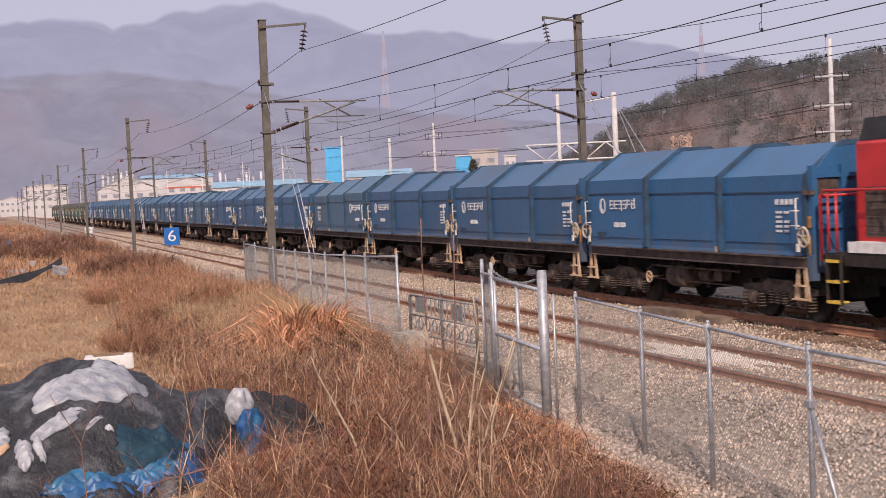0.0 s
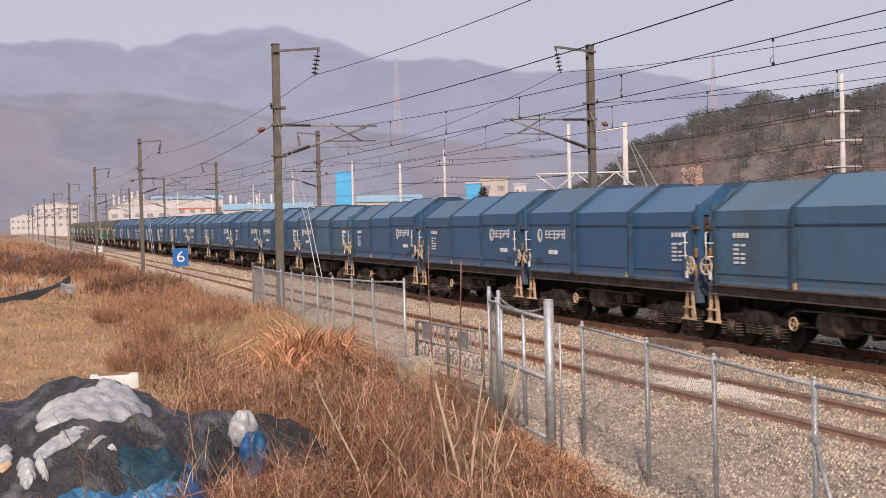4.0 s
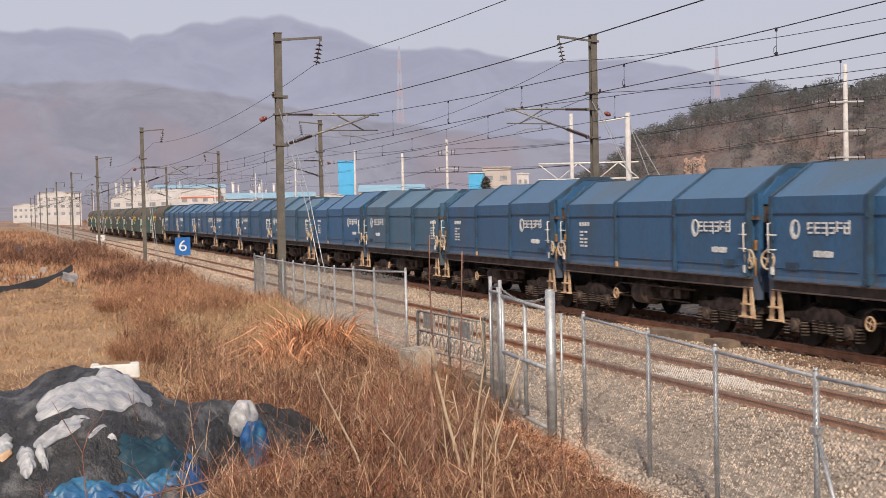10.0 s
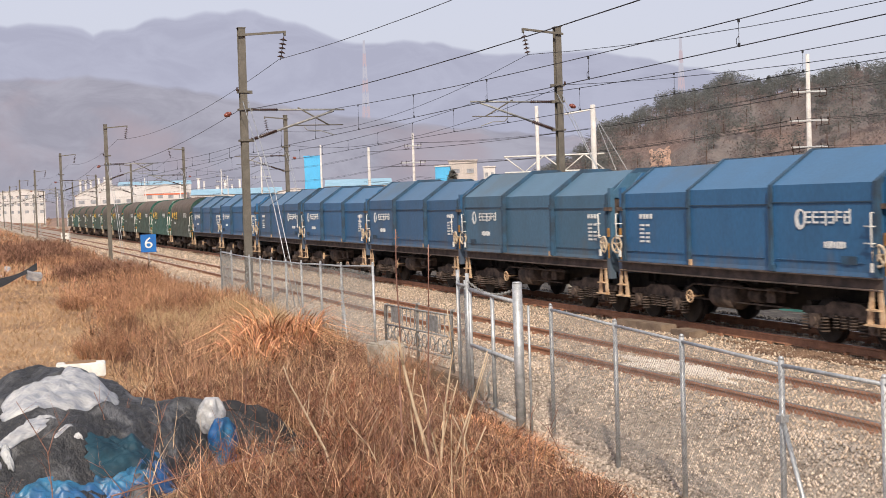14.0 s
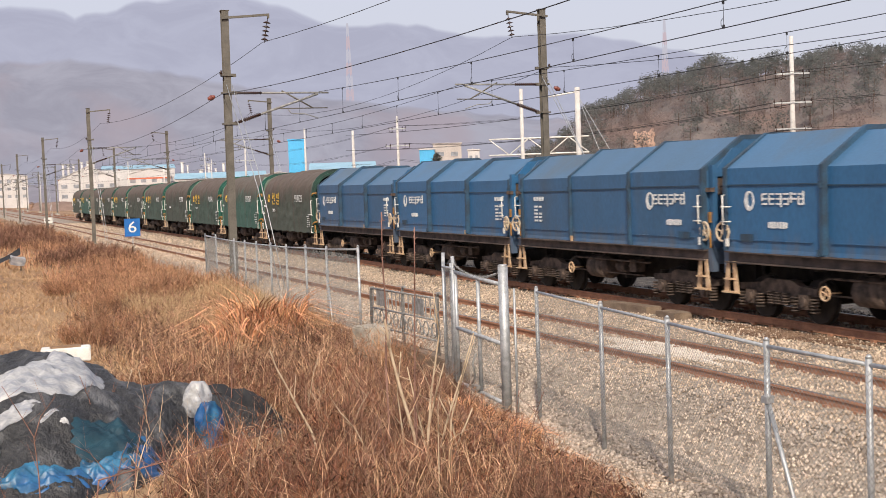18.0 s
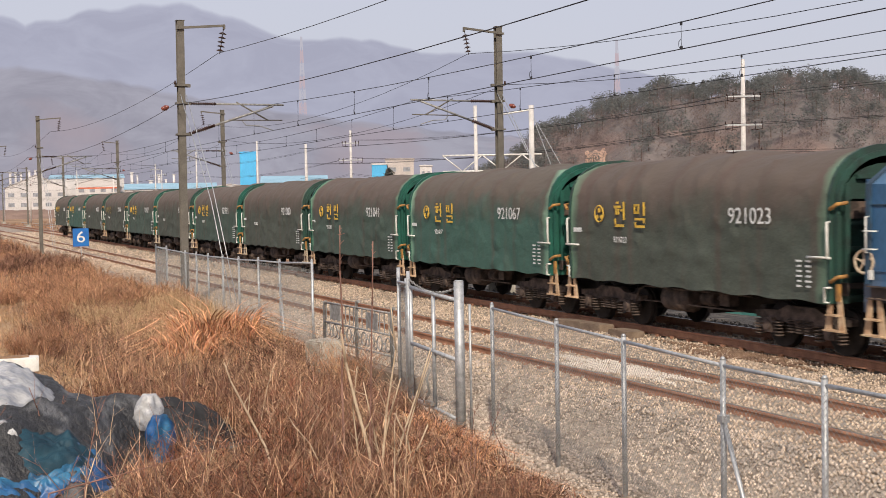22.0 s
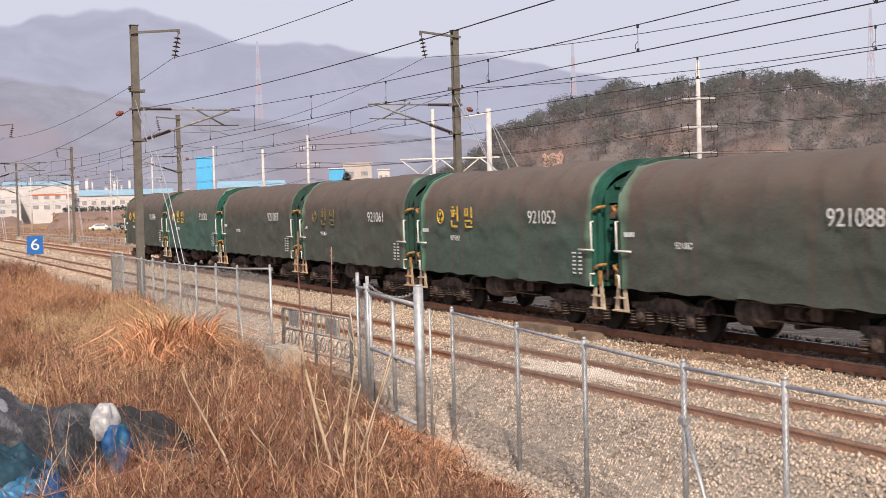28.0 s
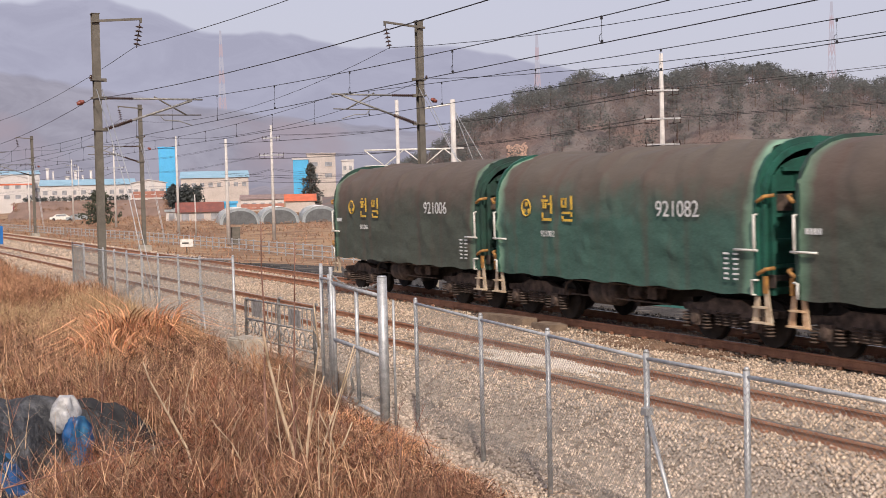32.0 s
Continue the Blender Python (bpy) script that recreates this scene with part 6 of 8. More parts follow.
# ---- distance ----
def ridge(name, dist, pts, mat, base, label):
    """A far mountain ridge: pts of (bearing in degrees from +y towards +x, height)."""
    b = np.array([p[0] for p in pts]); h = np.array([p[1] for p in pts])
    bb = np.linspace(b[0], b[-1], 260)
    hh = np.interp(bb, b, h)
    hh = hh + np.array([noise.fractal(Vector((a * 0.9, dist * 0.01, 0)), 0.8, 2.2, 5) for a in bb]) * dist * 0.0035
    rows = []
    lift = ((1.0, 0.0), (1.03, 0.4), (1.06, 0.7), (1.09, 0.86), (1.11, 0.93), (1.125, 0.97), (1.14, 1.0))
    for k, (f, g) in enumerate(lift):
        rows.append([(dist * f * math.sin(radians(a)), dist * f * math.cos(radians(a)), base + (z - base) * g) for a, z in zip(bb, hh)])
    v = [p for r in rows for p in r]
    n = len(bb)
    fs = [(k * n + i, k * n + i + 1, (k + 1) * n + i + 1, (k + 1) * n + i) for k in range(len(rows) - 1) for i in range(n - 1)]
    me = bpy.data.meshes.new(name)
    me.from_pydata(v, [], fs)
    me.materials.append(mat)
    me.shade_smooth()
    me.attributes.new("rise", "FLOAT", "POINT").data.foreach_set("value", np.repeat([g for f, g in lift], n).astype(np.float32))
    return tagged(new(name, me), label, "backdrop", kind="structure")


# ridge surfaces glow; their blue and lilac tones are painted haze
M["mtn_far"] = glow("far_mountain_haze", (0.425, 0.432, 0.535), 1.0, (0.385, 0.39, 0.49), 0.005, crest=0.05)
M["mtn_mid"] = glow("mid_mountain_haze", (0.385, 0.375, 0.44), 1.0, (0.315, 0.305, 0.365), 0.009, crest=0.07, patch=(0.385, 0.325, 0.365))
deg = lambda x, y: math.degrees(math.atan2(x, y))
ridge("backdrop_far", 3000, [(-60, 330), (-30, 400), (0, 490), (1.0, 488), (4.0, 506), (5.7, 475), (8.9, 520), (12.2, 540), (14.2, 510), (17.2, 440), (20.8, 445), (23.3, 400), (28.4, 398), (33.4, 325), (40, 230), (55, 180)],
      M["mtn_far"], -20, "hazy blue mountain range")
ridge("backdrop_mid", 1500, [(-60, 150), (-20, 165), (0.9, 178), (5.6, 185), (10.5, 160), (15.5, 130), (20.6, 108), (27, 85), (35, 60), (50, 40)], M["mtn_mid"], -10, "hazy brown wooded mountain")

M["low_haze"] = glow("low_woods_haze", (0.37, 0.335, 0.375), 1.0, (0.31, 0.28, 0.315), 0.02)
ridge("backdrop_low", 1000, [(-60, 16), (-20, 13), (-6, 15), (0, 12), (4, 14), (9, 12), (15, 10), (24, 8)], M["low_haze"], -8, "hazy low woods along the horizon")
# ---- wooded hill beyond the line ----
HILL = ((24.0, 1.0), (26.2, 6.0), (27.2, 10.0), (28.2, 15.0), (30.4, 21.0), (34.0, 25.5), (37.0, 27.0), (41.0, 27.0), (43.0, 26.0), (47.0, 21.5), (52.0, 17.0), (60.0, 14.0), (75.0, 8.0))


def hill_point(b, f):
    """Bearing in degrees and a share of the way up: the hill's surface."""
    top = np.interp(b, [p[0] for p in HILL], [p[1] for p in HILL])
    d = 215 + 110 * f + 8 * np.sin(b * 0.9)
    z = -1.5 + (top + 1.5) * np.sin(np.clip(f, 0, 1.3) * np.pi / 2) ** 0.9 + 1.0 * np.sin(b * 2.3 + f * 6) * f
    return d * np.sin(np.radians(b)), d * np.cos(np.radians(b)), z


bs, fs_ = np.linspace(22, 80, 120), np.linspace(0, 1.35, 26)
B, F = np.meshgrid(bs, fs_)
X, Y, Z = hill_point(B, F)
v = np.stack([X, Y, Z], -1).reshape(-1, 3)
i = (np.arange(25)[:, None] * 120 + np.arange(119)[None]).reshape(-1)
me = bpy.data.meshes.new("hill")
me.from_pydata(v.tolist(), [], np.stack([i, i + 1, i + 121, i + 120], -1).tolist())
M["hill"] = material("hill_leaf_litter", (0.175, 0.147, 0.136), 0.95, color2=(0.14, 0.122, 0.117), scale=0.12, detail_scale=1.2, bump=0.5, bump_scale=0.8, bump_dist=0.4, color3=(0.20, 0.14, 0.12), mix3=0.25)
me.materials.append(M["hill"])
me.shade_smooth()
tagged(new("hill", me), "brown wooded hill with leaf litter", "hill", kind="structure")
rh = np.random.RandomState(3)
TET_F = np.array([(0, 1, 2), (0, 2, 3), (0, 3, 1), (1, 3, 2)])


def clumps(cx, cy, cz, rx, rz, per, size, mat, name, label, flat=0.6):
    """Crowns of many small leaf clumps round the given centres."""
    n, per = len(cx), per * 2
    u = rh.normal(size=(n, per, 3))
    u /= np.linalg.norm(u, axis=-1, keepdims=True)
    u *= rh.uniform(0.45, 1.05, (n, per, 1))
    c = np.stack([cx, cy, cz], -1)[:, None] + u * np.stack([rx, rx, rz], -1)[:, None]
    t = rh.normal(size=(n, per, 3, 3)) * (size[:, None] * rh.uniform(0.6, 1.4, (n, per)))[:, :, None, None]
    t[..., 2] *= flat
    V = (c[:, :, None] + t).reshape(-1, 3)
    F_ = np.arange(n * per * 3).reshape(-1, 3)
    me = bpy.data.meshes.new(name)
    me.vertices.add(len(V))
    me.vertices.foreach_set("co", V.astype(np.float32).ravel())
    me.loops.add(F_.size)
    me.loops.foreach_set("vertex_index", F_.astype(np.int32).ravel())
    me.polygons.add(len(F_))
    me.polygons.foreach_set("loop_start", np.arange(0, F_.size, 3, dtype=np.int32))
    me.materials.append(mat)
    me.update(calc_edges=True)
    me.shade_smooth()
    return tagged(new(name, me), label, "woods", kind="stuff")


def thin(m, share):
    """Leaves and twigs let part of the light through to their shaded side."""
    n, l = m.node_tree.nodes, m.node_tree.links
    b = n["Principled BSDF"]
    t = n.new("ShaderNodeBsdfTranslucent")
    l.new(b.inputs["Base Color"].links[0].from_socket, t.inputs[0])
    ms = n.new("ShaderNodeMixShader")
    ms.inputs[0].default_value = share
    l.new(b.outputs[0], ms.inputs[1])
    l.new(t.outputs[0], ms.inputs[2])
    l.new(ms.outputs[0], n["Material Output"].inputs[0])
    return m


# needle and twig colours are greyed and lifted, haze put into the base colour
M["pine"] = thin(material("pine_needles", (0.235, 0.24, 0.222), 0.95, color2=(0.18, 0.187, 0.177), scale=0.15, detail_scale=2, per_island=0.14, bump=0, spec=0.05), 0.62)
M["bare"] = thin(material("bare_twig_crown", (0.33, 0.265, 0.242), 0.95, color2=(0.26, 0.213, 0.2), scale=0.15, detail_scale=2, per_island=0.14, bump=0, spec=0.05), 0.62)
M["bark"] = material("grey_bark", (0.16, 0.11, 0.09), 0.9, scale=2, detail_scale=10)
n = 2700
b = rh.uniform(25.5, 70, n)
f = rh.uniform(0.02, 1.12, n) ** 0.8
x, y, z = hill_point(b, f)
k = rh.rand(n) < (0.45 + 0.55 * smooth01(0.45, 0.95, f)) * (0.45 + 0.55 * (np.sin(b * 1.7 + 4 * f) * np.sin(b * 0.9 - 7 * f) > -0.15))
x, y, z, f = x[k], y[k], z[k], f[k]
hgt = rh.uniform(3.0, 6.5, len(x))
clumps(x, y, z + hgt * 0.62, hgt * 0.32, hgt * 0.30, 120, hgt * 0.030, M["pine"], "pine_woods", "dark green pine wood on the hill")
n = 3000
b = rh.uniform(24.5, 72, n)
f2 = rh.uniform(0.0, 1.0, n)
x2, y2, z2 = hill_point(b, f2)
h2 = rh.uniform(2.0, 4.5, n)
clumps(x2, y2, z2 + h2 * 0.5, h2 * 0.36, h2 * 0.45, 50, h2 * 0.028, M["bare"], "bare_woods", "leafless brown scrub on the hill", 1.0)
bm = bmesh.new()
for px, py, pz, ph in list(zip(x, y, z, hgt))[::2]:
    tube(bm, (px, py, pz - 0.5), (px, py, pz + ph * 0.7), 0.14, 0.06, seg=4, cap=False)
tagged(part("tree_trunks", bm, M["bark"]), "thin grey trunks of the hill pines", "trunks", kind="stuff")


def pine(x, y, z, h, seed, wide=1.0, mat="pine"):
    """A single pine: tapered trunk, limbs, layered crown of leaf clumps."""
    rng = np.random.RandomState(seed)
    root = thing("pine_tree", "dark green pine with a ragged crown", "tree", group="pines")
    bm = bmesh.new()
    tube(bm, (0, 0, -0.4), (0, 0, h * 0.95), h * 0.03, h * 0.008, seg=8)
    part("trunk", bm, M["bark"], root)
    for k in range(11):
        t = 0.35 + 0.6 * k / 11
        a = k * 2.4
        r = h * 0.30 * (1.15 - t) * 1.5
        bm = bmesh.new()
        tube(bm, (0, 0, h * t), (r * math.cos(a), r * math.sin(a), h * (t + 0.06)), h * 0.01, h * 0.004, seg=5)
        part("limb", bm, M["bark"], root)
    bm = bmesh.new()
    for k in range(int(620 * wide)):
        t = rng.uniform(0.12, 1.0)
        a, r = rng.uniform(0, 6.28), wide * h * 0.34 * (1.08 - t) ** 0.7 * math.sqrt(rng.rand()) * (0.8 + 0.25 * math.sin(t * 23))
        c = np.array((r * math.cos(a), r * math.sin(a), h * t))
        q = [bm.verts.new(c + rng.normal(size=3) * h * 0.024) for _ in range(4)]
        for tri in TET_F:
            bm.faces.new([q[j] for j in tri])
    part("crown", bm, M[mat], root)
    root.matrix_basis = pose(x, y, z)


# hillside tree line along the crest, each a tree of its own
for k in range(26):
    b = 27.6 + 0.83 * k + 0.25 * math.sin(k * 3.7)
    px, py, pz = hill_point(b, 0.97 + 0.03 * math.sin(k * 1.9))
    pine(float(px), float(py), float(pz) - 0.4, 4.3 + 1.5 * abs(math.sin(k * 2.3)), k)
M["pine_green"] = material("deep_green_needles", (0.075, 0.085, 0.06), 0.95, color2=(0.05, 0.055, 0.042), scale=0.5, detail_scale=3, per_island=0.35, bump=0, spec=0.1)
pine(41.0, 190.5, -1.4, 5.6, 77, 2.1, "pine_green")
pine(138.0, 350.0, -1.6, 13.4, 78)

M["clay"] = material("bare_red_clay", (0.50, 0.33, 0.24), 0.95, color2=(0.40, 0.25, 0.18), scale=0.5, detail_scale=5, bump=0.5, bump_scale=2, bump_dist=0.2)


def clay_scar():
    px, py, pz = hill_point(30.9, 0.30)
    bm = bmesh.new()
    rows = []
    for r_ in range(7):
        row = []
        for c_ in range(10):
            bb, ff = 30.5 + 0.10 * c_ + 0.05 * math.sin(r_ * 2), 0.24 + 0.022 * r_ + 0.012 * math.sin(c_ * 1.7)
            x_, y_, z_ = hill_point(bb, ff)
            row.append(bm.verts.new((float(x_) - 0.6, float(y_) - 0.9, float(z_) + 0.7 * math.sin(math.pi * r_ / 6) * math.sin(math.pi * c_ / 9) + 0.15)))
        rows.append(row)
    for a_, b_ in zip(rows, rows[1:]):
        for c_ in range(9):
            bm.faces.new((a_[c_], a_[c_ + 1], b_[c_ + 1], b_[c_]))
    ob = part("clay_bank", bm, M["clay"])
    tagged(ob, "bare orange clay bank on the hillside", "clay bank", kind="structure")


clay_scar()

# ---- works and houses across the plain ----
# cladding, roof and window colours are muted, with the distance's haze mixed in
M["wall_white"] = material("white_factory_cladding", (0.60, 0.57, 0.56), 0.7, color2=(0.50, 0.475, 0.465), scale=0.25, detail_scale=3, bump=0)
M["wall_haze"] = material("hazed_works_cladding", (0.37, 0.345, 0.35), 0.7, color2=(0.30, 0.28, 0.285), scale=0.25, detail_scale=3, bump=0)
M["roof_blue"] = material("pale_blue_metal_roof", (0.30, 0.47, 0.58), 0.6, color2=(0.25, 0.41, 0.51), scale=0.2, detail_scale=3, bump=0)
M["tower_blue"] = material("bright_blue_cladding", (0.09, 0.42, 0.72), 0.5, color2=(0.08, 0.37, 0.64), scale=0.3, detail_scale=3, bump=0)
M["cream_wall"] = material("cream_wall", (0.52, 0.46, 0.43), 0.8, color2=(0.44, 0.39, 0.36), scale=0.3, detail_scale=3, bump=0)
M["brick_wall"] = material("red_brick_wall", (0.42, 0.20, 0.15), 0.85, color2=(0.30, 0.14, 0.11), scale=0.8, detail_scale=6, bump=0)
M["roof_red"] = material("orange_red_roof", (0.62, 0.16, 0.08), 0.7, color2=(0.48, 0.13, 0.07), scale=0.8, detail_scale=6, bump=0)
M["roof_rust"] = material("rusty_red_roof", (0.26, 0.09, 0.07), 0.8, color2=(0.17, 0.07, 0.06), scale=0.8, detail_scale=6, bump=0)
M["pane"] = material("window_glass", (0.34, 0.35, 0.38), 0.25, scale=1, bump=0, spec=0.6)
M["roof_dusk"] = material("weathered_brown_roof", (0.30, 0.22, 0.20), 0.8, color2=(0.22, 0.16, 0.15), scale=0.8, detail_scale=6, bump=0)
M["front_shade"] = material("open_front_shade", (0.13, 0.135, 0.14), 0.5, color2=(0.09, 0.095, 0.10), scale=1.0, detail_scale=8, bump=0)
M["film"] = material("grey_greenhouse_film", (0.33, 0.36, 0.38), 0.35, color2=(0.22, 0.25, 0.27), scale=1.0, detail_scale=8, bump=0.1, spec=0.5)


def building(name, label, bearing, d, w, z1, depth, wall, roof, gable=0.0, rows=0, cols=0, stacks=(), z0=-1.6, turn=0.0, sill=2.2, storey=3.4, band=None):
    """A block facing the camera's side, with windows let into its front, a low roof, and stacks."""
    root = thing(name, label, "building", group="works across the plain")
    h = z1 - z0
    bm = bmesh.new()
    box(bm, (0, depth / 2, h / 2), (w, depth, h))
    part("wall", bm, M[wall], root)
    bm = bmesh.new()
    if gable < 0:
        g_ = -gable
        a = [bm.verts.new((-w / 2 - 0.4, y_, z_)) for y_, z_ in ((-0.4, h), (depth / 2, h + g_), (depth + 0.4, h))]
        b = [bm.verts.new((w / 2 + 0.4, v_.co.y, v_.co.z)) for v_ in a]
        for q in range(3):
            bm.faces.new((a[q], a[(q + 1) % 3], b[(q + 1) % 3], b[q]))
        bm.faces.new(a[::-1])
        bm.faces.new(b)
        fix(bm)
        part("roof", bm, M[roof], root)
    elif gable:
        for y0, y1 in ((-0.3, depth + 0.3),):
            a = [bm.verts.new((x, y0, z)) for x, z in ((-w / 2 - 0.4, h), (0, h + gable), (w / 2 + 0.4, h), (w / 2 + 0.4, h + 0.15), (0, h + gable + 0.2), (-w / 2 - 0.4, h + 0.15))]
            b = [bm.verts.new((v_.co.x, y1, v_.co.z)) for v_ in a]
            for q in range(6):
                bm.faces.new((a[q], a[(q + 1) % 6], b[(q + 1) % 6], b[q]))
            bm.faces.new(a[::-1])
            bm.faces.new(b)
        fix(bm)
        part("roof", bm, M[roof], root)
        bm = bmesh.new()
        a = [bm.verts.new((x, -0.02, z)) for x, z in ((-w / 2, h), (w / 2, h), (0, h + gable))]
        bm.faces.new(a)
        part("gable_wall", bm, M[wall], root)
    else:
        box(bm, (0, depth / 2, h + 0.2), (w + 0.5, depth + 0.5, 0.4))
        for q in range(int(w / 3)):
            box(bm, (-w / 2 + 1.5 + 3 * q, depth / 2, h + 0.5), (0.25, depth, 0.25))
        part("roof", bm, M[roof], root)
    if band:
        bm = bmesh.new()
        box(bm, (0, -0.04, h - band[0]), (w + 0.02, 0.08, band[1]))
        part("fascia", bm, M[band[2]], root)
    for r in range(rows):
        for c in range(cols):
            win = bmesh.new()
            cx, cz = -w / 2 + (c + 0.5) * w / cols, h - sill - r * storey
            box(win, (cx, 0.02, cz), (w / cols * 0.5, 0.12, 1.3))
            wo = part("window", win, M["pane"], root)
            fr = bmesh.new()
            box(fr, (cx, -0.03, cz - 0.7), (w / cols * 0.56, 0.2, 0.12))
            part("sill", fr, M[wall], wo)
    for sx, sr, sh in stacks:
        bm = bmesh.new()
        tube(bm, (sx * w, depth * 0.4, h - 0.5), (sx * w, depth * 0.4, h + sh), sr, sr * 0.85, seg=10)
        tube(bm, (sx * w, depth * 0.4, h + sh), (sx * w, depth * 0.4, h + sh + 0.3), sr * 1.25, sr * 1.25, seg=10)
        part("chimney", bm, M["wall_white"], root)
    a = radians(bearing)
    root.matrix_basis = pose(d * math.sin(a), d * math.cos(a), z0, 0, 0, -bearing + turn)
    return root


W_ = "white factory hall with windows and roof stacks"
building("factory", W_, 2.47, 600, 19.4, 13.0, 30, "wall_white", "wall_white", rows=3, cols=6, gable=1.2)
building("factory", "low white works building in the haze", 1.07, 700, 13, 8.6, 30, "wall_white", "wall_white", gable=1.6, rows=2, cols=5)
building("factory", "low white works building in the haze", -2.0, 760, 16, 9.0, 30, "wall_haze", "wall_white", rows=2, cols=5)
building("factory", "white gabled factory with a row of roof stacks", 5.94, 450, 20.1, 8.6, 40, "wall_white", "wall_white", gable=4.6, rows=3, cols=5,
         stacks=((-0.42, 0.45, 5.5), (-0.33, 0.45, 5.6), (-0.24, 0.45, 5.6), (-0.1, 0.45, 6.2), (0.0, 0.45, 6.4), (0.1, 0.45, 6.2)))
building("factory", "white factory with a red sign line", 8.54, 450, 14.6, 9.8, 30, "wall_white", "wall_white", gable=2.0, rows=2, cols=4, band=(1.4, 0.5, "roof_red"))
building("factory", "long shed with a pale blue metal roof", 8.1, 490, 27, 12.6, 40, "wall_white", "roof_blue", gable=-1.8)
building("factory", "long white works range with stacks", 10.9, 455, 24, 8.6, 30, "wall_white", "wall_white", rows=2, cols=8,
         stacks=((-0.30, 0.6, 5.2), (-0.22, 0.35, 4.0), (-0.02, 0.8, 2.2), (0.1, 0.6, 4.2), (0.2, 0.4, 2.5), (0.32, 0.5, 4.4), (0.44, 0.35, 3.2)))
building("factory", "low works range with a pale blue roof", 11.7, 405, 28.5, 7.2, 24, "wall_white", "roof_blue", gable=-2.0, rows=2, cols=10)
building("factory", "white hall with brick-red window bands", 14.3, 330, 8.6, 6.6, 20, "wall_white", "wall_white", gable=0.8, rows=2, cols=4, band=(2.9, 1.6, "brick_wall"))
building("silo_tower", "tall bright blue clad tower", 15.13, 420, 5.3, 18.9, 6, "tower_blue", "tower_blue")
building("factory", "shed with a wide pale blue roof", 17.2, 400, 20.9, 8.6, 30, "cream_wall", "roof_blue", gable=-2.4, rows=1, cols=8)
building("factory", "bright blue clad concrete block", 21.07, 380, 4.6, 13.2, 10, "tower_blue", "wall_white")
building("factory", "cream concrete block with a side wing", 22.0, 382, 8.6, 14.7, 14, "cream_wall", "cream_wall", rows=2, cols=2, sill=3.0)
building("factory", "low cream side wing of the works", 23.2, 384, 3.6, 12.6, 8, "wall_white", "wall_white", rows=1, cols=2)
building("house", "low house with a brick wall and white posts", 19.3, 345, 11.6, 1.7, 10, "wall_white", "roof_dusk", gable=-1.3, rows=1, cols=5, z0=-1.4, sill=1.6, band=(2.0, 1.5, "brick_wall"))
building("house", "cottage with an orange-red roof", 21.0, 300, 7.0, 1.2, 8, "cream_wall", "roof_red", gable=-1.7, z0=-1.4)
building("shed", "shed with a rusty red roof and pale wall", 16.5, 222, 7.6, 0.2, 6, "cream_wall", "roof_rust", gable=-1.7, rows=1, cols=3, z0=-1.4, sill=0.9)
building("shed", "small shed with a bright blue sheet roof", 17.78, 226, 2.8, 1.5, 4, "tower_blue", "tower_blue", z0=-1.4)


def greenhouse(bearing, d, w, h, length):
    root = thing("greenhouse", "arched film greenhouse with grey cover", "greenhouse", group="greenhouses")
    bm = bmesh.new()
    n = 14
    prof = [(w / 2 * math.cos(math.pi * k / n), h * math.sin(math.pi * k / n) ** 0.8) for k in range(n + 1)]
    extrude_y(bm, prof, 0, length, smooth=True)
    fix(bm)
    part("cover", bm, M["film"], root)
    # dark panel stands in for the shade inside the open front
    bm = bmesh.new()
    inner = [(x * 0.86, z * 0.84) for x, z in prof]
    extrude_y(bm, inner, -0.06, -0.03)
    fix(bm)
    part("shade_panel", bm, M["front_shade"], root, "dark panel as shade in the open front")
    for y in np.linspace(-0.02, length, 6):
        bm = bmesh.new()
        pipe(bm, [(x * 1.01, y, z * 1.01) for x, z in prof], 0.05, seg=5)
        part("hoop", bm, M["galv"], root)
    a = radians(bearing)
    root.matrix_basis = pose(d * math.sin(a), d * math.cos(a), -1.35, 0, 0, -bearing + 3)


greenhouse(18.26, 185, 5.7, 2.4, 18)
greenhouse(20.05, 186, 5.6, 2.4, 18)
greenhouse(21.9, 188, 5.4, 2.4, 18)


def lattice_tower(x, y, h, z0):
    """A far red and white lattice mast."""
    root = thing("lattice_tower", "hazy red and white lattice tower", "tower", group="lattice towers")
    n = 7
    for k in range(n):
        a, b = k / n, (k + 1) / n
        wa, wb = 8 * (1 - a) + 1.6, 8 * (1 - b) + 1.6
        bm = bmesh.new()
        for i in range(4):
            t0, t1 = math.pi / 4 + i * math.pi / 2, math.pi / 4 + (i + 1) * math.pi / 2
            p = lambda w, t, z: (w * 0.7 * math.cos(t), w * 0.7 * math.sin(t), z)
            pipe(bm, [p(wa, t0, h * a), p(wb, t0, h * b)], 0.55, seg=4)
            pipe(bm, [p(wa, t0, h * a), p(wb, t1, h * b)], 0.4, seg=4)
            pipe(bm, [p(wa, t1, h * a), p(wb, t0, h * b)], 0.4, seg=4)
        part("tower_section", bm, M["tower_red"] if k % 2 else M["tower_pale"], root)["kind"] = "stuff"
    root.matrix_basis = pose(x, y, z0)


# tower paint glows, faded towards the mountain's tone to paint in the haze
M["tower_red"] = glow("hazy_red_paint", (0.52, 0.42, 0.46), 1.0)
M["tower_pale"] = glow("hazy_white_paint", (0.50, 0.48, 0.54), 1.0)
lattice_tower(546, 1715, 130, 105)
lattice_tower(953, 1528, 130, 92)
lattice_tower(1275, 1282, 130, 118)

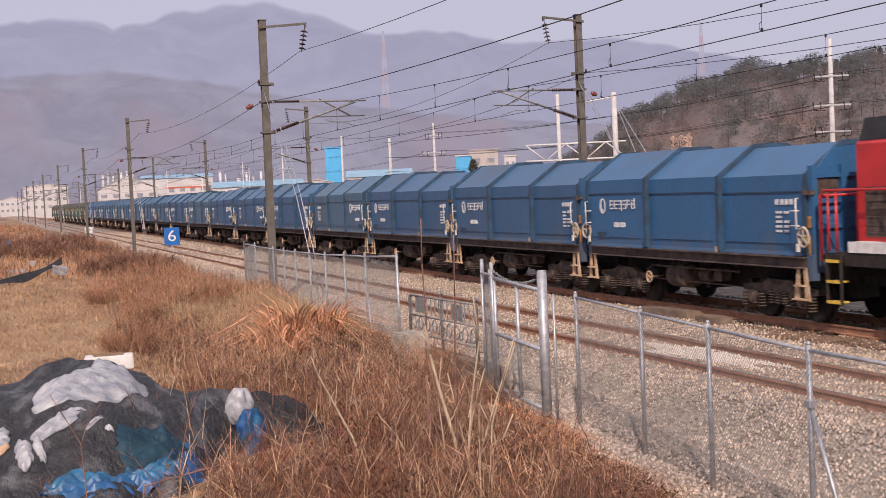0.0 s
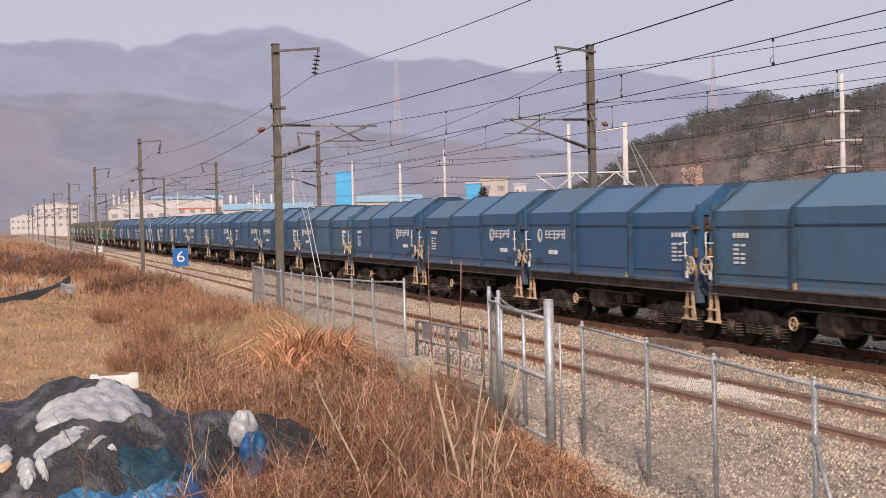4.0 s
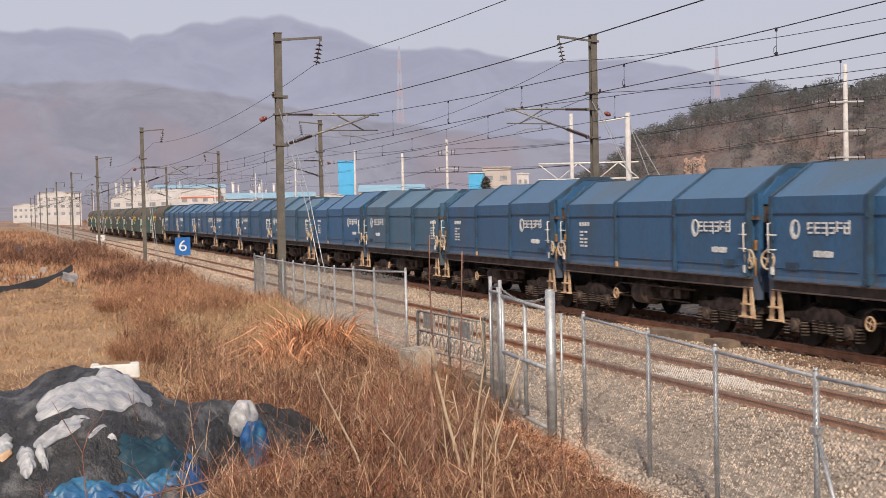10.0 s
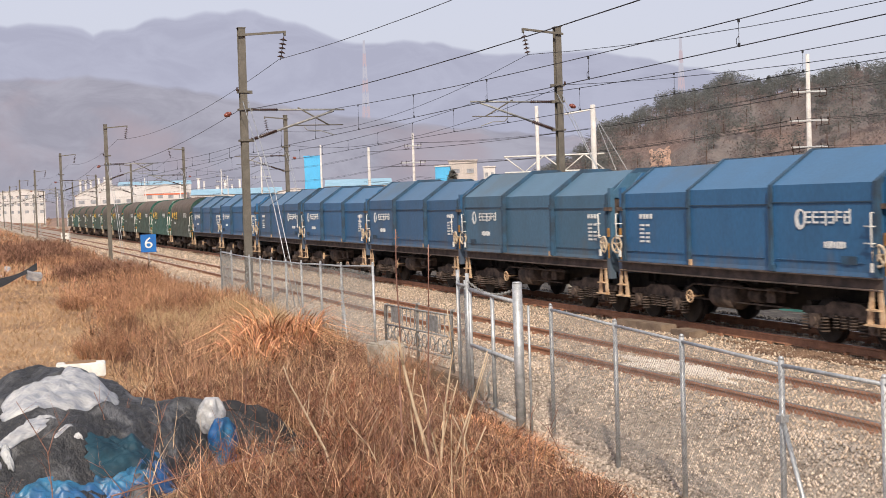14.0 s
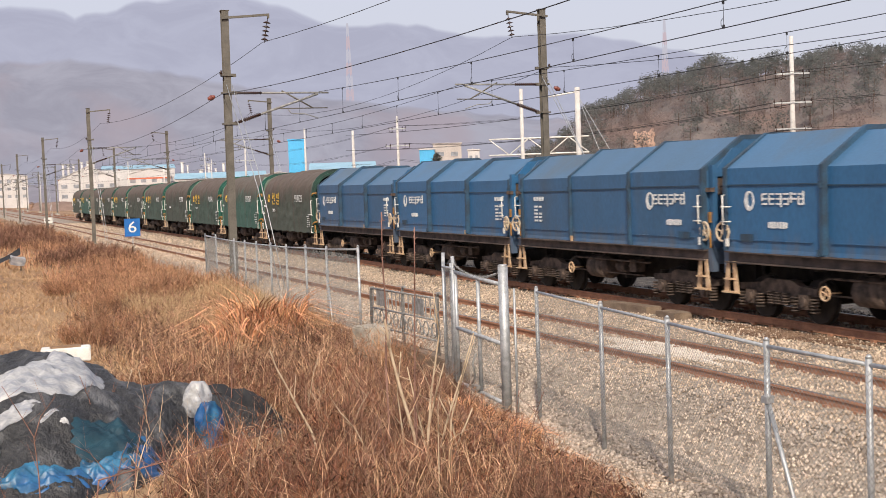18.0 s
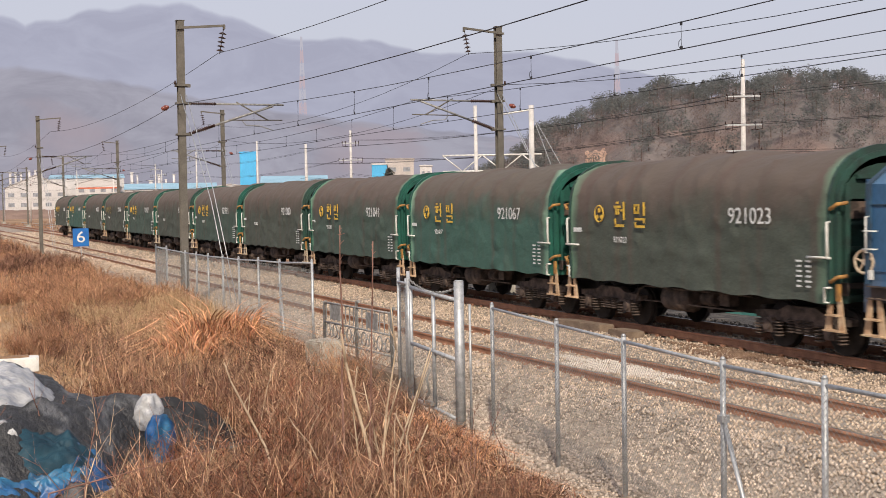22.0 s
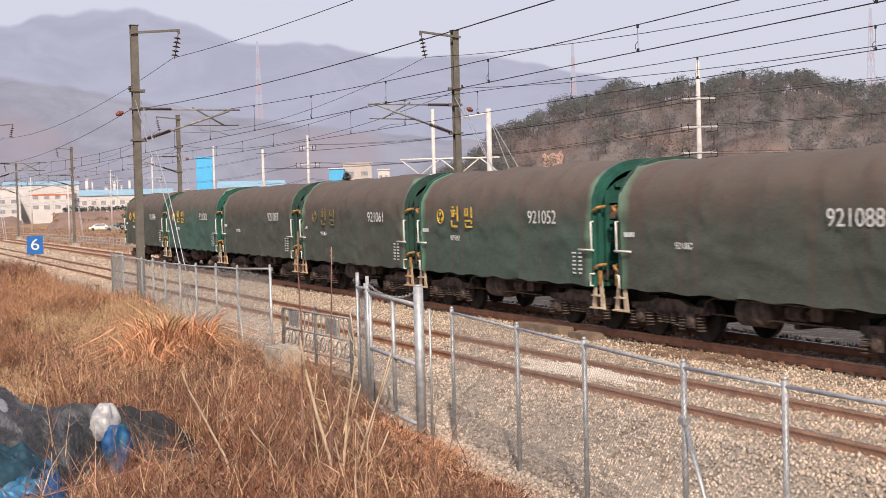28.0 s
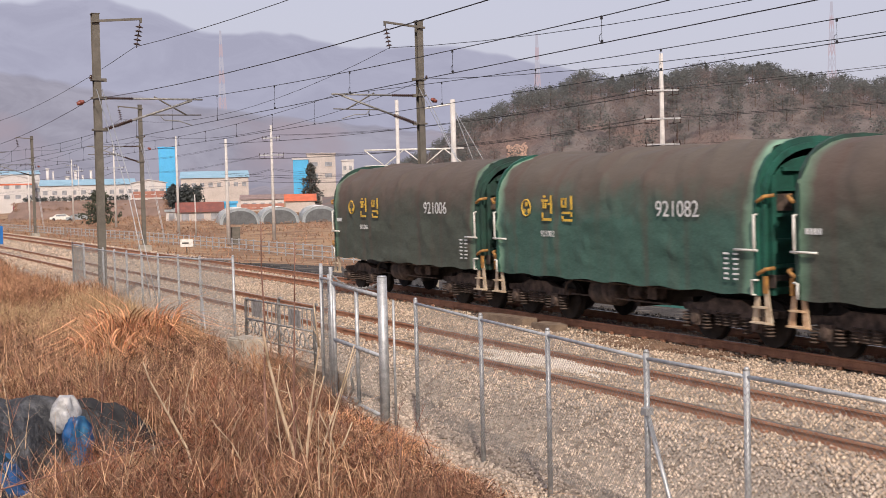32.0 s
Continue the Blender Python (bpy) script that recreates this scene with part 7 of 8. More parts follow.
# far roadside: guard fence, cabinet, cars, scrub
guard = thing("guard_fence", "long low grey guard fence beyond the tracks", "fence")
bm = bmesh.new()
for z in (0.15, 0.5, 0.85):
    pipe(bm, [(30.4, 40, -1.3 + z), (30.4, 120, -1.3 + z), (27.5, 180, -1.3 + z), (24, 260, -1.3 + z)], 0.035)
part("fence_rail", bm, M["galv"], guard)
for k in range(90):
    yy = 45 + 1.7 * k
    bm = bmesh.new()
    xx = np.interp(yy, (120, 180, 260), (30.4, 27.5, 24))
    tube(bm, (xx, yy, -1.5), (xx, yy, -0.35), 0.05, seg=5)
    part("fence_post", bm, M["galv"], guard)
cab = thing("signal_cabinet", "dark grey steel signal cabinet", "cabinet")
bm = bmesh.new()
box(bm, (0, 0, 0.75), (0.95, 0.7, 1.5))
box(bm, (0, 0, 1.53), (1.05, 0.8, 0.06))
part("cabinet_body", bm, M["mast"], cab)
bm = bmesh.new()
box(bm, (0, -0.36, 0.8), (0.8, 0.03, 1.3))
part("cabinet_door", bm, M["mast"], cab)
cab.matrix_basis = pose(34.6, 106.5, -1.4, 0, 0, -18)


def car(x, y, rz, paint, label):
    root = thing("car", label, "car", group="parked cars")
    bm = bmesh.new()
    prof = [(-2.1, 0.3), (-2.15, 0.75), (-1.5, 0.9), (-0.8, 1.4), (0.9, 1.42), (1.6, 0.95), (2.1, 0.85), (2.15, 0.3)]
    a_ = [bm.verts.new((px, -0.8, pz)) for px, pz in prof]
    b_ = [bm.verts.new((px, 0.8, pz)) for px, pz in prof]
    for q in range(8):
        bm.faces.new((a_[q], a_[(q + 1) % 8], b_[(q + 1) % 8], b_[q]))
    bm.faces.new(a_)
    bm.faces.new(b_)
    fix(bm)
    part("car_body", bm, paint, root)
    bm = bmesh.new()
    for s_ in (-0.81, 0.81):
        box(bm, (0.05, s_, 1.13), (1.9, 0.02, 0.36))
    part("car_window", bm, M["pane"], root)
    for wx in (-1.35, 1.35):
        for s_ in (-0.75, 0.75):
            bm = bmesh.new()
            tube(bm, (wx, s_ - 0.1, 0.32), (wx, s_ + 0.1, 0.32), 0.32, seg=14)
            part("wheel", bm, M["black"], root)
    root.matrix_basis = pose(x, y, -1.35, 0, 0, rz)


M["car_red"] = material("dark_red_car_paint", (0.22, 0.04, 0.06), 0.35, scale=1, bump=0, spec=0.5)
car(47.7, 257.6, -10, M["white"], "white saloon car on the far road")
car(49.5, 250, -15, M["film"], "grey-green car on the far road")
truck = thing("truck", "dark red box truck on the far road", "truck")
bm = bmesh.new()
box(bm, (0, 0, 1.75), (3.4, 2.0, 2.3))
part("truck_box", bm, M["car_red"], truck)
bm = bmesh.new()
box(bm, (2.4, 0, 1.2), (1.3, 1.9, 1.6))
part("truck_cab", bm, M["car_red"], truck)
bm = bmesh.new()
box(bm, (2.5, 0, 1.55), (1.14, 1.94, 0.5))
part("truck_window", bm, M["pane"], truck)
for wx in (-1.1, 2.2):
    for s_ in (-0.8, 0.8):
        bm = bmesh.new()
        tube(bm, (wx, s_ - 0.12, 0.4), (wx, s_ + 0.12, 0.4), 0.4, seg=14)
        part("wheel", bm, M["black"], truck)
truck.matrix_basis = pose(50.6, 326, -1.4, 0, 0, -8)
building("hut", "small pale hut with a flat roof", 15.5, 225, 3.9, 0.3, 3, "wall_white", "film", z0=-1.4, rows=1, cols=2, sill=0.9)


def bank(b0, b1, d, top, label):
    """A long brown earth bank across the plain, its crest uneven."""
    bb = np.linspace(b0, b1, 80)
    v, f_ = [], []
    for dd, g in ((d - 14, 0.0), (d - 5, 0.75), (d, 1.0), (d + 6, 0.95), (d + 25, 0.2)):
        for a in bb:
            end = min(1.0, (a - b0) / 0.5, (b1 - a) / 0.5)
            h = -1.7 + (top + 1.7) * g * (0.3 + 0.7 * end) + g * 0.35 * noise.noise(Vector((a * 3.0, d, g)))
            v.append((dd * math.sin(radians(a)), dd * math.cos(radians(a)), h))
    for k in range(4):
        for q in range(79):
            f_.append((k * 80 + q, k * 80 + q + 1, (k + 1) * 80 + q + 1, (k + 1) * 80 + q))
    me = bpy.data.meshes.new("earth_bank")
    me.from_pydata(v, [], f_)
    me.materials.append(M["bank"])
    me.shade_smooth()
    tagged(new("earth_bank", me), label, "earth bank", kind="structure")
    n_ = int((b1 - b0) * 50)
    a, g = np.radians(rh.uniform(b0 + 0.3, b1 - 0.3, n_)), rh.uniform(-8, 1, n_)
    x_, y_ = (d + g) * np.sin(a), (d + g) * np.cos(a)
    z_ = top - 0.6 + g * 0.22 + rh.uniform(-0.2, 0.2, n_)
    clumps(x_, y_, z_, np.full(n_, 1.0), np.full(n_, 0.5), 14, np.full(n_, 0.16), M["scrub"], "bank_scrub", "dead brown scrub on the earth bank", 1.0)


M["bank"] = material("brown_bank_earth", (0.27, 0.185, 0.145), 0.95, color2=(0.20, 0.135, 0.11), scale=0.3, detail_scale=4, bump=0.4, bump_scale=3, bump_dist=0.2)
M["scrub"] = material("dead_brown_scrub", (0.34, 0.22, 0.155), 0.95, color2=(0.24, 0.15, 0.11), scale=0.3, detail_scale=3, per_island=0.3, bump=0, spec=0.1)
M["pine_dark"] = material("dark_evergreen_needles", (0.085, 0.095, 0.095), 0.95, color2=(0.06, 0.068, 0.07), scale=0.3, detail_scale=3, per_island=0.3, bump=0, spec=0.1)
bank(8.3, 15.4, 300, 2.5, "long brown earth bank before the works")
bank(-8, 1.0, 430, 1.0, "low brown earth bank in the haze")
bank(3.2, 7.4, 420, 1.4, "low brown earth bank in the haze")
x = np.radians(np.linspace(9.0, 13.4, 34) + rh.uniform(-0.05, 0.05, 34))
clumps(303 * np.sin(x), 303 * np.cos(x), np.full(34, 3.0), np.full(34, 0.55), rh.uniform(0.5, 0.9, 34), 40, np.full(34, 0.14), M["pine_dark"], "clipped_shrubs", "row of clipped dark shrubs before the works", 1.0)
x, y = rh.uniform(30, 95, 700), rh.uniform(130, 320, 700)
clumps(x, y, ground_z(x, y) + 0.25, np.full(len(x), 0.8), np.full(len(x), 0.25), 16, np.full(len(x), 0.08), M["scrub"], "far_scrub", "low dead scrub beyond the tracks", 1.0)
x, y = 82 + rh.uniform(-4.0, 4.0, 60), 290 + rh.uniform(-3, 3, 60)
clumps(x, y, rh.uniform(1.0, 4.4, 60), np.full(60, 0.8), np.full(60, 1.9), 50, np.full(60, 0.22), M["pine_dark"], "dark_trees", "row of dark evergreen trees by the works", 1.0)

# ---- loose stones, sleepers, vegetation: many small pieces ----
rs = np.random.RandomState(7)


def fast_mesh(name, v, f, mat, smooth=False):
    """A mesh from arrays of points and of equal-sided faces."""
    me = bpy.data.meshes.new(name)
    k = f.shape[1]
    me.vertices.add(len(v))
    me.vertices.foreach_set("co", np.ascontiguousarray(v, np.float32).ravel())
    me.loops.add(f.size)
    me.loops.foreach_set("vertex_index", f.astype(np.int32).ravel())
    me.polygons.add(len(f))
    me.polygons.foreach_set("loop_start", np.arange(0, f.size, k, dtype=np.int32))
    me.materials.append(mat)
    me.update(calc_edges=True)
    me.validate()
    return new(name, me)


OCT_F = np.array([(0, 2, 4), (2, 1, 4), (1, 3, 4), (3, 0, 4), (2, 0, 5), (1, 2, 5), (3, 1, 5), (0, 3, 5)])
OCT = np.array([(1, 0, 0), (-1, 0, 0), (0, 1, 0), (0, -1, 0), (0, 0, 1), (0, 0, -1)], float)


def stones(name, x, y, size, mat, label, sink=0.25):
    n = len(x)
    z = ground_z(x, y)
    V = OCT[None] * rs.uniform(0.75, 1.25, (n, 6, 1)) + rs.uniform(-0.28, 0.28, (n, 6, 3))
    V = V * (size / 2)[:, None, None] * rs.uniform(0.7, 1.2, (n, 1, 3))
    a, b = rs.uniform(0, 6.28, n), rs.uniform(-0.7, 0.7, n)
    ca, sa, cb, sb = np.cos(a), np.sin(a), np.cos(b), np.sin(b)
    X = V[..., 0] * cb[:, None] - V[..., 2] * sb[:, None]
    Z = V[..., 0] * sb[:, None] + V[..., 2] * cb[:, None]
    Y = V[..., 1]
    V = np.stack([X * ca[:, None] - Y * sa[:, None] + x[:, None], X * sa[:, None] + Y * ca[:, None] + y[:, None], Z + (z + size * sink)[:, None]], -1)
    F = (OCT_F[None] + (np.arange(n) * 6)[:, None, None]).reshape(-1, 3)
    return tagged(fast_mesh(name, V.reshape(-1, 3), F, mat), label, "stones", kind="stuff")


def edge_x(y):
    return np.interp(y, (-20, 8, 12, 16.7, 20, 26, 45, 60, 120), (5.5, 6.0, 6.7, 7.3, 7.8, 8.2, 8.6, 8.8, 9.2))


def clear_of_rails(x):
    ok = np.ones(len(x), bool)
    for tx in (NEAR_X, FAR_X):
        for s in (-1, 1):
            ok &= np.abs(x - tx - s * GAUGE / 2) > 0.055
    return ok


# near shoulder, tracks, far shoulder
n = 42000
y = 7 + 33 * rs.rand(n) ** 1.5
x = edge_x(y) - 0.3 + (10.3 - edge_x(y)) * rs.rand(n)
stones("gravel", x, y, rs.uniform(0.028, 0.065, n), M["stone_grey"], "grey-brown crushed stone beside the track")
n = 60000
y = 8 + 62 * rs.rand(n) ** 1.6
x = rs.uniform(9.6, 17.5, n)
k = clear_of_rails(x)
stones("ballast_stones", x[k], y[k], rs.uniform(0.032, 0.07, k.sum()), M["stone"], "buff ballast stones between the rails")
n = 11000
y = rs.uniform(60, 150, n)
x = rs.uniform(9.2, 19.6, n)
k = clear_of_rails(x)
stones("ballast_stones", x[k], y[k], rs.uniform(0.07, 0.14, k.sum()), M["stone"], "buff ballast stones further along the line")

n = 4500
stones("cinder_stones", rs.uniform(17.4, 22, n), 14 + 50 * rs.rand(n) ** 1.4, rs.uniform(0.04, 0.09, n), M["cinder"], "dark cinder gravel beyond the far track")
# sleepers
bm = bmesh.new()
a = [(-1.25, -0.33), (1.25, -0.33), (1.25, -0.225), (0.55, -0.225), (0.4, -0.255), (-0.4, -0.255), (-0.55, -0.225), (-1.25, -0.225)]
extrude_y(bm, a, -0.12, 0.12)
fix(bm)
sleeper_mesh = build_mesh("sleeper", bm, M["sleeper"])
bm = bmesh.new()
for s in (-1, 1):
    for o in (-0.1, 0.1):
        box(bm, (s * GAUGE / 2 + o, 0, -0.17), (0.07, 0.10, 0.06))
clip_mesh = build_mesh("rail_clip", bm, M["rail"])
for tx, lab in ((NEAR_X, "near track of concrete sleepers in buff ballast"), (FAR_X, "far track of concrete sleepers in buff ballast")):
    tr = thing("track", lab, "railway track", kind="structure")
    for k in range(150):
        yy = 6 + 0.6 * k
        ob = new("sleeper", sleeper_mesh)
        ob.parent = tr
        ob.location = (tx, yy, 0.085 if tx == NEAR_X else 0.005)
        ob = new("rail_clip", clip_mesh)
        ob.parent = tr
        ob.location = (tx, yy, 0.04 if tx == NEAR_X else 0.0)


# ---- dry vegetation ----
def blades(x, y, z, h, w, lean, az=None, segs=2, curl=0.0):
    """Tapered strips that rise from (x, y, z), leaning by a share of their height; returns points and quads."""
    n = len(x)
    az = rs.uniform(0, 6.283, n) if az is None else az
    fa = rs.uniform(0, 3.1416, n)
    V = np.zeros((n, segs + 1, 2, 3))
    for i in range(segs + 1):
        t = i / segs
        off = lean * h * t ** (1.0 + curl)
        px, py = x + np.cos(az) * off, y + np.sin(az) * off
        pz = z + h * t * (1 - 0.35 * np.abs(lean) * t)
        if curl > 1:
            pz = z + h * (t - 1.1 * np.clip(t - 0.5, 0, 1) * curl * lean)
        ww = w * (1 - 0.85 * t) / 2
        V[:, i, 0] = np.stack([px - np.cos(fa) * ww, py - np.sin(fa) * ww, pz], -1)
        V[:, i, 1] = np.stack([px + np.cos(fa) * ww, py + np.sin(fa) * ww, pz], -1)
    base = (np.arange(n) * (segs + 1) * 2)[:, None]
    q = []
    for i in range(segs):
        o = i * 2
        q.append(base + np.array([o, o + 1, o + 3, o + 2])[None])
    return V.reshape(-1, 3), np.concatenate(q, 0)


def join(sets):
    vs, fs, o = [], [], 0
    for v, f in sets:
        vs.append(v)
        fs.append(f + o)
        o += len(v)
    return np.concatenate(vs), np.concatenate(fs)


def grass_mat(name, a, b, vary=0.72):
    m = material(name, a, 0.9, color2=b, scale=0.9, detail_scale=6, mix=0.6, per_island=vary, bump=0, spec=0.1)
    return m


M["straw"] = grass_mat("straw_grass", (0.522, 0.324, 0.193), (0.306, 0.172, 0.100))
M["straw_pale"] = grass_mat("yellow_straw", (0.56, 0.40, 0.235), (0.38, 0.26, 0.15), 0.4)
M["weed"] = grass_mat("brown_weed", (0.296, 0.164, 0.113), (0.145, 0.078, 0.055))
M["weed_red"] = grass_mat("red_brown_weed", (0.314, 0.137, 0.078), (0.147, 0.060, 0.039))
M["reed"] = grass_mat("orange_reed", (0.700, 0.370, 0.205), (0.400, 0.180, 0.095))
M["straw_field"] = grass_mat("orange_field_grass", (0.55, 0.36, 0.21), (0.37, 0.23, 0.13), 0.4)
M["weed_far"] = grass_mat("far_brown_weed", (0.468, 0.257, 0.150), (0.257, 0.137, 0.087))
M["twig"] = grass_mat("dark_twig", (0.234, 0.126, 0.087), (0.117, 0.063, 0.047))
M["pale_stem"] = grass_mat("pale_stem", (0.585, 0.383, 0.242), (0.363, 0.215, 0.131))
M["leaf"] = grass_mat("dead_leaf", (0.187, 0.093, 0.057), (0.094, 0.045, 0.030))
M["dark_stem"] = grass_mat("thicket_shade_stem", (0.085, 0.05, 0.038), (0.04, 0.025, 0.02))
M["dust"] = material("pale_stone_dust", (0.70, 0.63, 0.56), 0.95, color2=(0.58, 0.51, 0.44), scale=3, detail_scale=40, bump=0)
M["dirt"] = material("brown_dirt_lumps", (0.24, 0.155, 0.105), 0.95, color2=(0.16, 0.10, 0.07), scale=3, detail_scale=40, bump=0)
M["stalk"] = material("pale_stalk", (0.56, 0.44, 0.31), 0.85, color2=(0.38, 0.28, 0.19), scale=4, detail_scale=30)


def plants(x, y, h, w, spread=0.35, branches=7):
    """Dead branching weeds: a stem and side twigs that rise from it."""
    z = ground_z(x, y)
    n = len(x)
    az = rs.uniform(0, 6.283, n)
    lean = rs.uniform(0, spread, n)
    out = [blades(x, y, z, h, w * 1.4, lean, az, 2)]
    for k in range(branches):
        t = rs.uniform(0.2, 0.9, n)
        bx, by = x + np.cos(az) * lean * h * t, y + np.sin(az) * lean * h * t
        bz = z + h * t * (1 - 0.35 * lean * t)
        out.append(blades(bx, by, bz, h * rs.uniform(0.15, 0.42, n), w, rs.uniform(0.4, 1.3, n), None, 1))
    return join(out)


def thicket_density(x, y):
    """Where the dense brown weeds stand: a belt along the fence, ragged towards the field."""
    left = np.interp(y, (6, 12, 14, 18, 24, 30, 40, 60, 90, 130), (1.0, 1.7, 2.1, 2.3, 2.6, 3.0, 3.4, 3.6, 4.4, 6.0))
    left = left + 0.8 * np.sin(y * 0.7) * np.sin(y * 0.23 + 1)
    right = edge_x(y) + 0.15 * np.sin(y * 2.3)
    bare = 1 - 0.85 * np.exp(-((x - 3.3) / 0.9) ** 2 - ((y - 14.4) / 0.9) ** 2) - 0.8 * np.exp(-((x - 7.0) / 0.4) ** 2 - ((y - 21.4) / 1.2) ** 2)
    return np.clip((x - left) / 1.5, 0, 1) * np.clip((right - x) / 0.25, 0, 1) * bare


def scatter(n, x0, x1, y0, y1, power=1.5, dens=None):
    y = y0 + (y1 - y0) * rs.rand(n) ** power
    x = rs.uniform(x0, x1, n)
    if dens is not None:
        k = rs.rand(n) < dens(x, y)
        x, y = x[k], y[k]
    return x, y


def clumpy(x, y, s=0.9, lo=0.25):
    c = 0.5 + 0.5 * np.sin(x * 2.1 / s + 1.7 * np.sin(y * 1.3 / s)) * np.sin(y * 1.9 / s + 1.1 * np.sin(x * 1.1 / s))
    return lo + (1 - lo) * c


# ground litter and straw in the belt
x, y = scatter(30000, -3, 8.2, 9, 48, 1.4, lambda a, b: thicket_density(a, b) * clumpy(a + 5, b, 1.5, 0.2))
h = rs.uniform(0.18, 0.5, len(x)) * clumpy(x, y)
ob = fast_mesh("straw_grass", *blades(x, y, ground_z(x, y), h, rs.uniform(0.006, 0.013, len(x)), rs.uniform(0.5, 2.4, len(x)), None, 3, 0.8), M["straw"])
tagged(ob, "dry straw-coloured grass among the weeds", "grass", kind="stuff")
# dark stems low in the belt, coloured as the shade between the weeds
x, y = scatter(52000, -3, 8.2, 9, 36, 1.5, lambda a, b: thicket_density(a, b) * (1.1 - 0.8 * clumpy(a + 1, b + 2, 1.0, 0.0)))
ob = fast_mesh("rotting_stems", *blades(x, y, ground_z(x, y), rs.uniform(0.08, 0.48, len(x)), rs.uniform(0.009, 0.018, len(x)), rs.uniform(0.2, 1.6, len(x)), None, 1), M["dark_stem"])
tagged(ob, "dark stems standing in for shade low among the weeds", "weeds", kind="stuff")
# brown weeds
x, y = scatter(9000, -4, 8.2, 9.0, 36, 1.6, lambda a, b: thicket_density(a, b) * clumpy(a, b, 1.6, 0.2))
h = rs.uniform(0.35, 0.95, len(x)) * (0.5 + 0.6 * clumpy(x, y, 1.2)) * np.interp(x - edge_x(y), (-2.5, -0.3), (1, 0.42))
ob = fast_mesh("brown_weeds", *plants(x, y, h, rs.uniform(0.007, 0.014, len(x)), 0.7, 9), M["weed"])
tagged(ob, "thicket of dead brown weeds", "weeds", kind="stuff")
x, y = scatter(8000, -1, 8.0, 9.0, 19, 1.2, lambda a, b: thicket_density(a, b) * clumpy(a + 3, b, 1.3, 0.2))
h = rs.uniform(0.3, 0.8, len(x)) * (0.5 + 0.6 * clumpy(x, y, 1.0)) * np.interp(x - edge_x(y), (-2.5, -0.3), (1, 0.42))
ob = fast_mesh("red_brown_weeds", *plants(x, y, h, rs.uniform(0.006, 0.012, len(x)), 0.7, 9), M["weed_red"])
tagged(ob, "dead red-brown weeds near the gravel", "weeds", kind="stuff")
# belt further along the line
x, y = scatter(12000, 1, 9.2, 36, 130, 1.6, lambda a, b: thicket_density(a, b))
h = rs.uniform(0.4, 1.0, len(x)) * clumpy(x, y, 3.0, 0.35)
ob = fast_mesh("brown_weeds", *plants(x, y, h, rs.uniform(0.014, 0.026, len(x)), 0.4, 7), M["weed_far"])
tagged(ob, "belt of dead brown weeds along the line", "weeds", kind="stuff")
# pale leaning stems over the thicket
x, y = scatter(4200, -1, 8.0, 9.5, 30, 1.3, lambda a, b: thicket_density(a, b))
h = rs.uniform(0.45, 1.1, len(x)) * np.interp(x - edge_x(y), (-2.5, -0.3), (1, 0.42))
ob = fast_mesh("pale_stems", *plants(x, y, h, rs.uniform(0.005, 0.010, len(x)), 0.7, 4), M["pale_stem"])
tagged(ob, "pale dead stems leaning through the weeds", "weeds", kind="stuff")
# curled dead leaves hung among the stems
x, y = scatter(60000, -3, 8.2, 9, 34, 1.5, lambda a, b: thicket_density(a, b) * clumpy(a + 1, b + 2, 1.4, 0.15))
top = 0.12 + 0.62 * clumpy(x, y, 1.2) * np.interp(x - edge_x(y), (-2.5, -0.3), (1, 0.42))
ob = fast_mesh("dead_leaves", *blades(x, y, ground_z(x, y) + top * rs.rand(len(x)) ** 0.8, rs.uniform(0.03, 0.09, len(x)), rs.uniform(0.012, 0.034, len(x)), rs.uniform(0.6, 2.2, len(x)), None, 2), M["leaf"])
tagged(ob, "curled dark brown dead leaves on the weeds", "leaves", kind="stuff")
# fallen stems lying across
x, y = scatter(5200, -2, 8.0, 9, 34, 1.4, lambda a, b: thicket_density(a, b))
ob = fast_mesh("fallen_stems", *blades(x, y, ground_z(x, y) + rs.uniform(0.05, 0.5, len(x)), rs.uniform(0.1, 0.3, len(x)), rs.uniform(0.007, 0.013, len(x)), rs.uniform(2.0, 5.0, len(x)), None, 3), M["pale_stem"])
tagged(ob, "fallen pale stems lying across the weeds", "weeds", kind="stuff")
# dusty fines between the near rails, a brown patch by the far rail
for nm, cx, cy, rx, ry, n, mt, lab in (("stone_dust", 11.72, 18.9, 0.42, 2.0, 2600, "dust", "pale stone dust between the rails"), ("stone_dust", 15.05, 19.8, 0.5, 2.4, 2200, "dirt", "brown dirt patch on the ballast")):
    a, r = rs.uniform(0, 6.283, n), rs.rand(n) ** 0.75
    x, y = cx + rx * r * np.cos(a) * (1.3 + 0.4 * np.sin(3 * a)), cy + ry * r * np.sin(a) * (1 + 0.3 * np.sin(5 * a))
    k = clear_of_rails(x)
    stones(nm, x[k], y[k], rs.uniform(0.03, 0.055, k.sum()), M[mt], lab, 0.55)
# pale tall grass by the fence
x, y = scatter(6000, 6.0, 8.6, 26, 46, 1.2)
h = rs.uniform(0.5, 1.05, len(x)) * clumpy(x, y, 1.0, 0.4)
ob = fast_mesh("tall_grass", *blades(x, y, ground_z(x, y), h, rs.uniform(0.008, 0.016, len(x)), rs.uniform(0.05, 0.4, len(x))), M["straw"])
tagged(ob, "pale tall grass at the fence foot", "grass", kind="stuff")
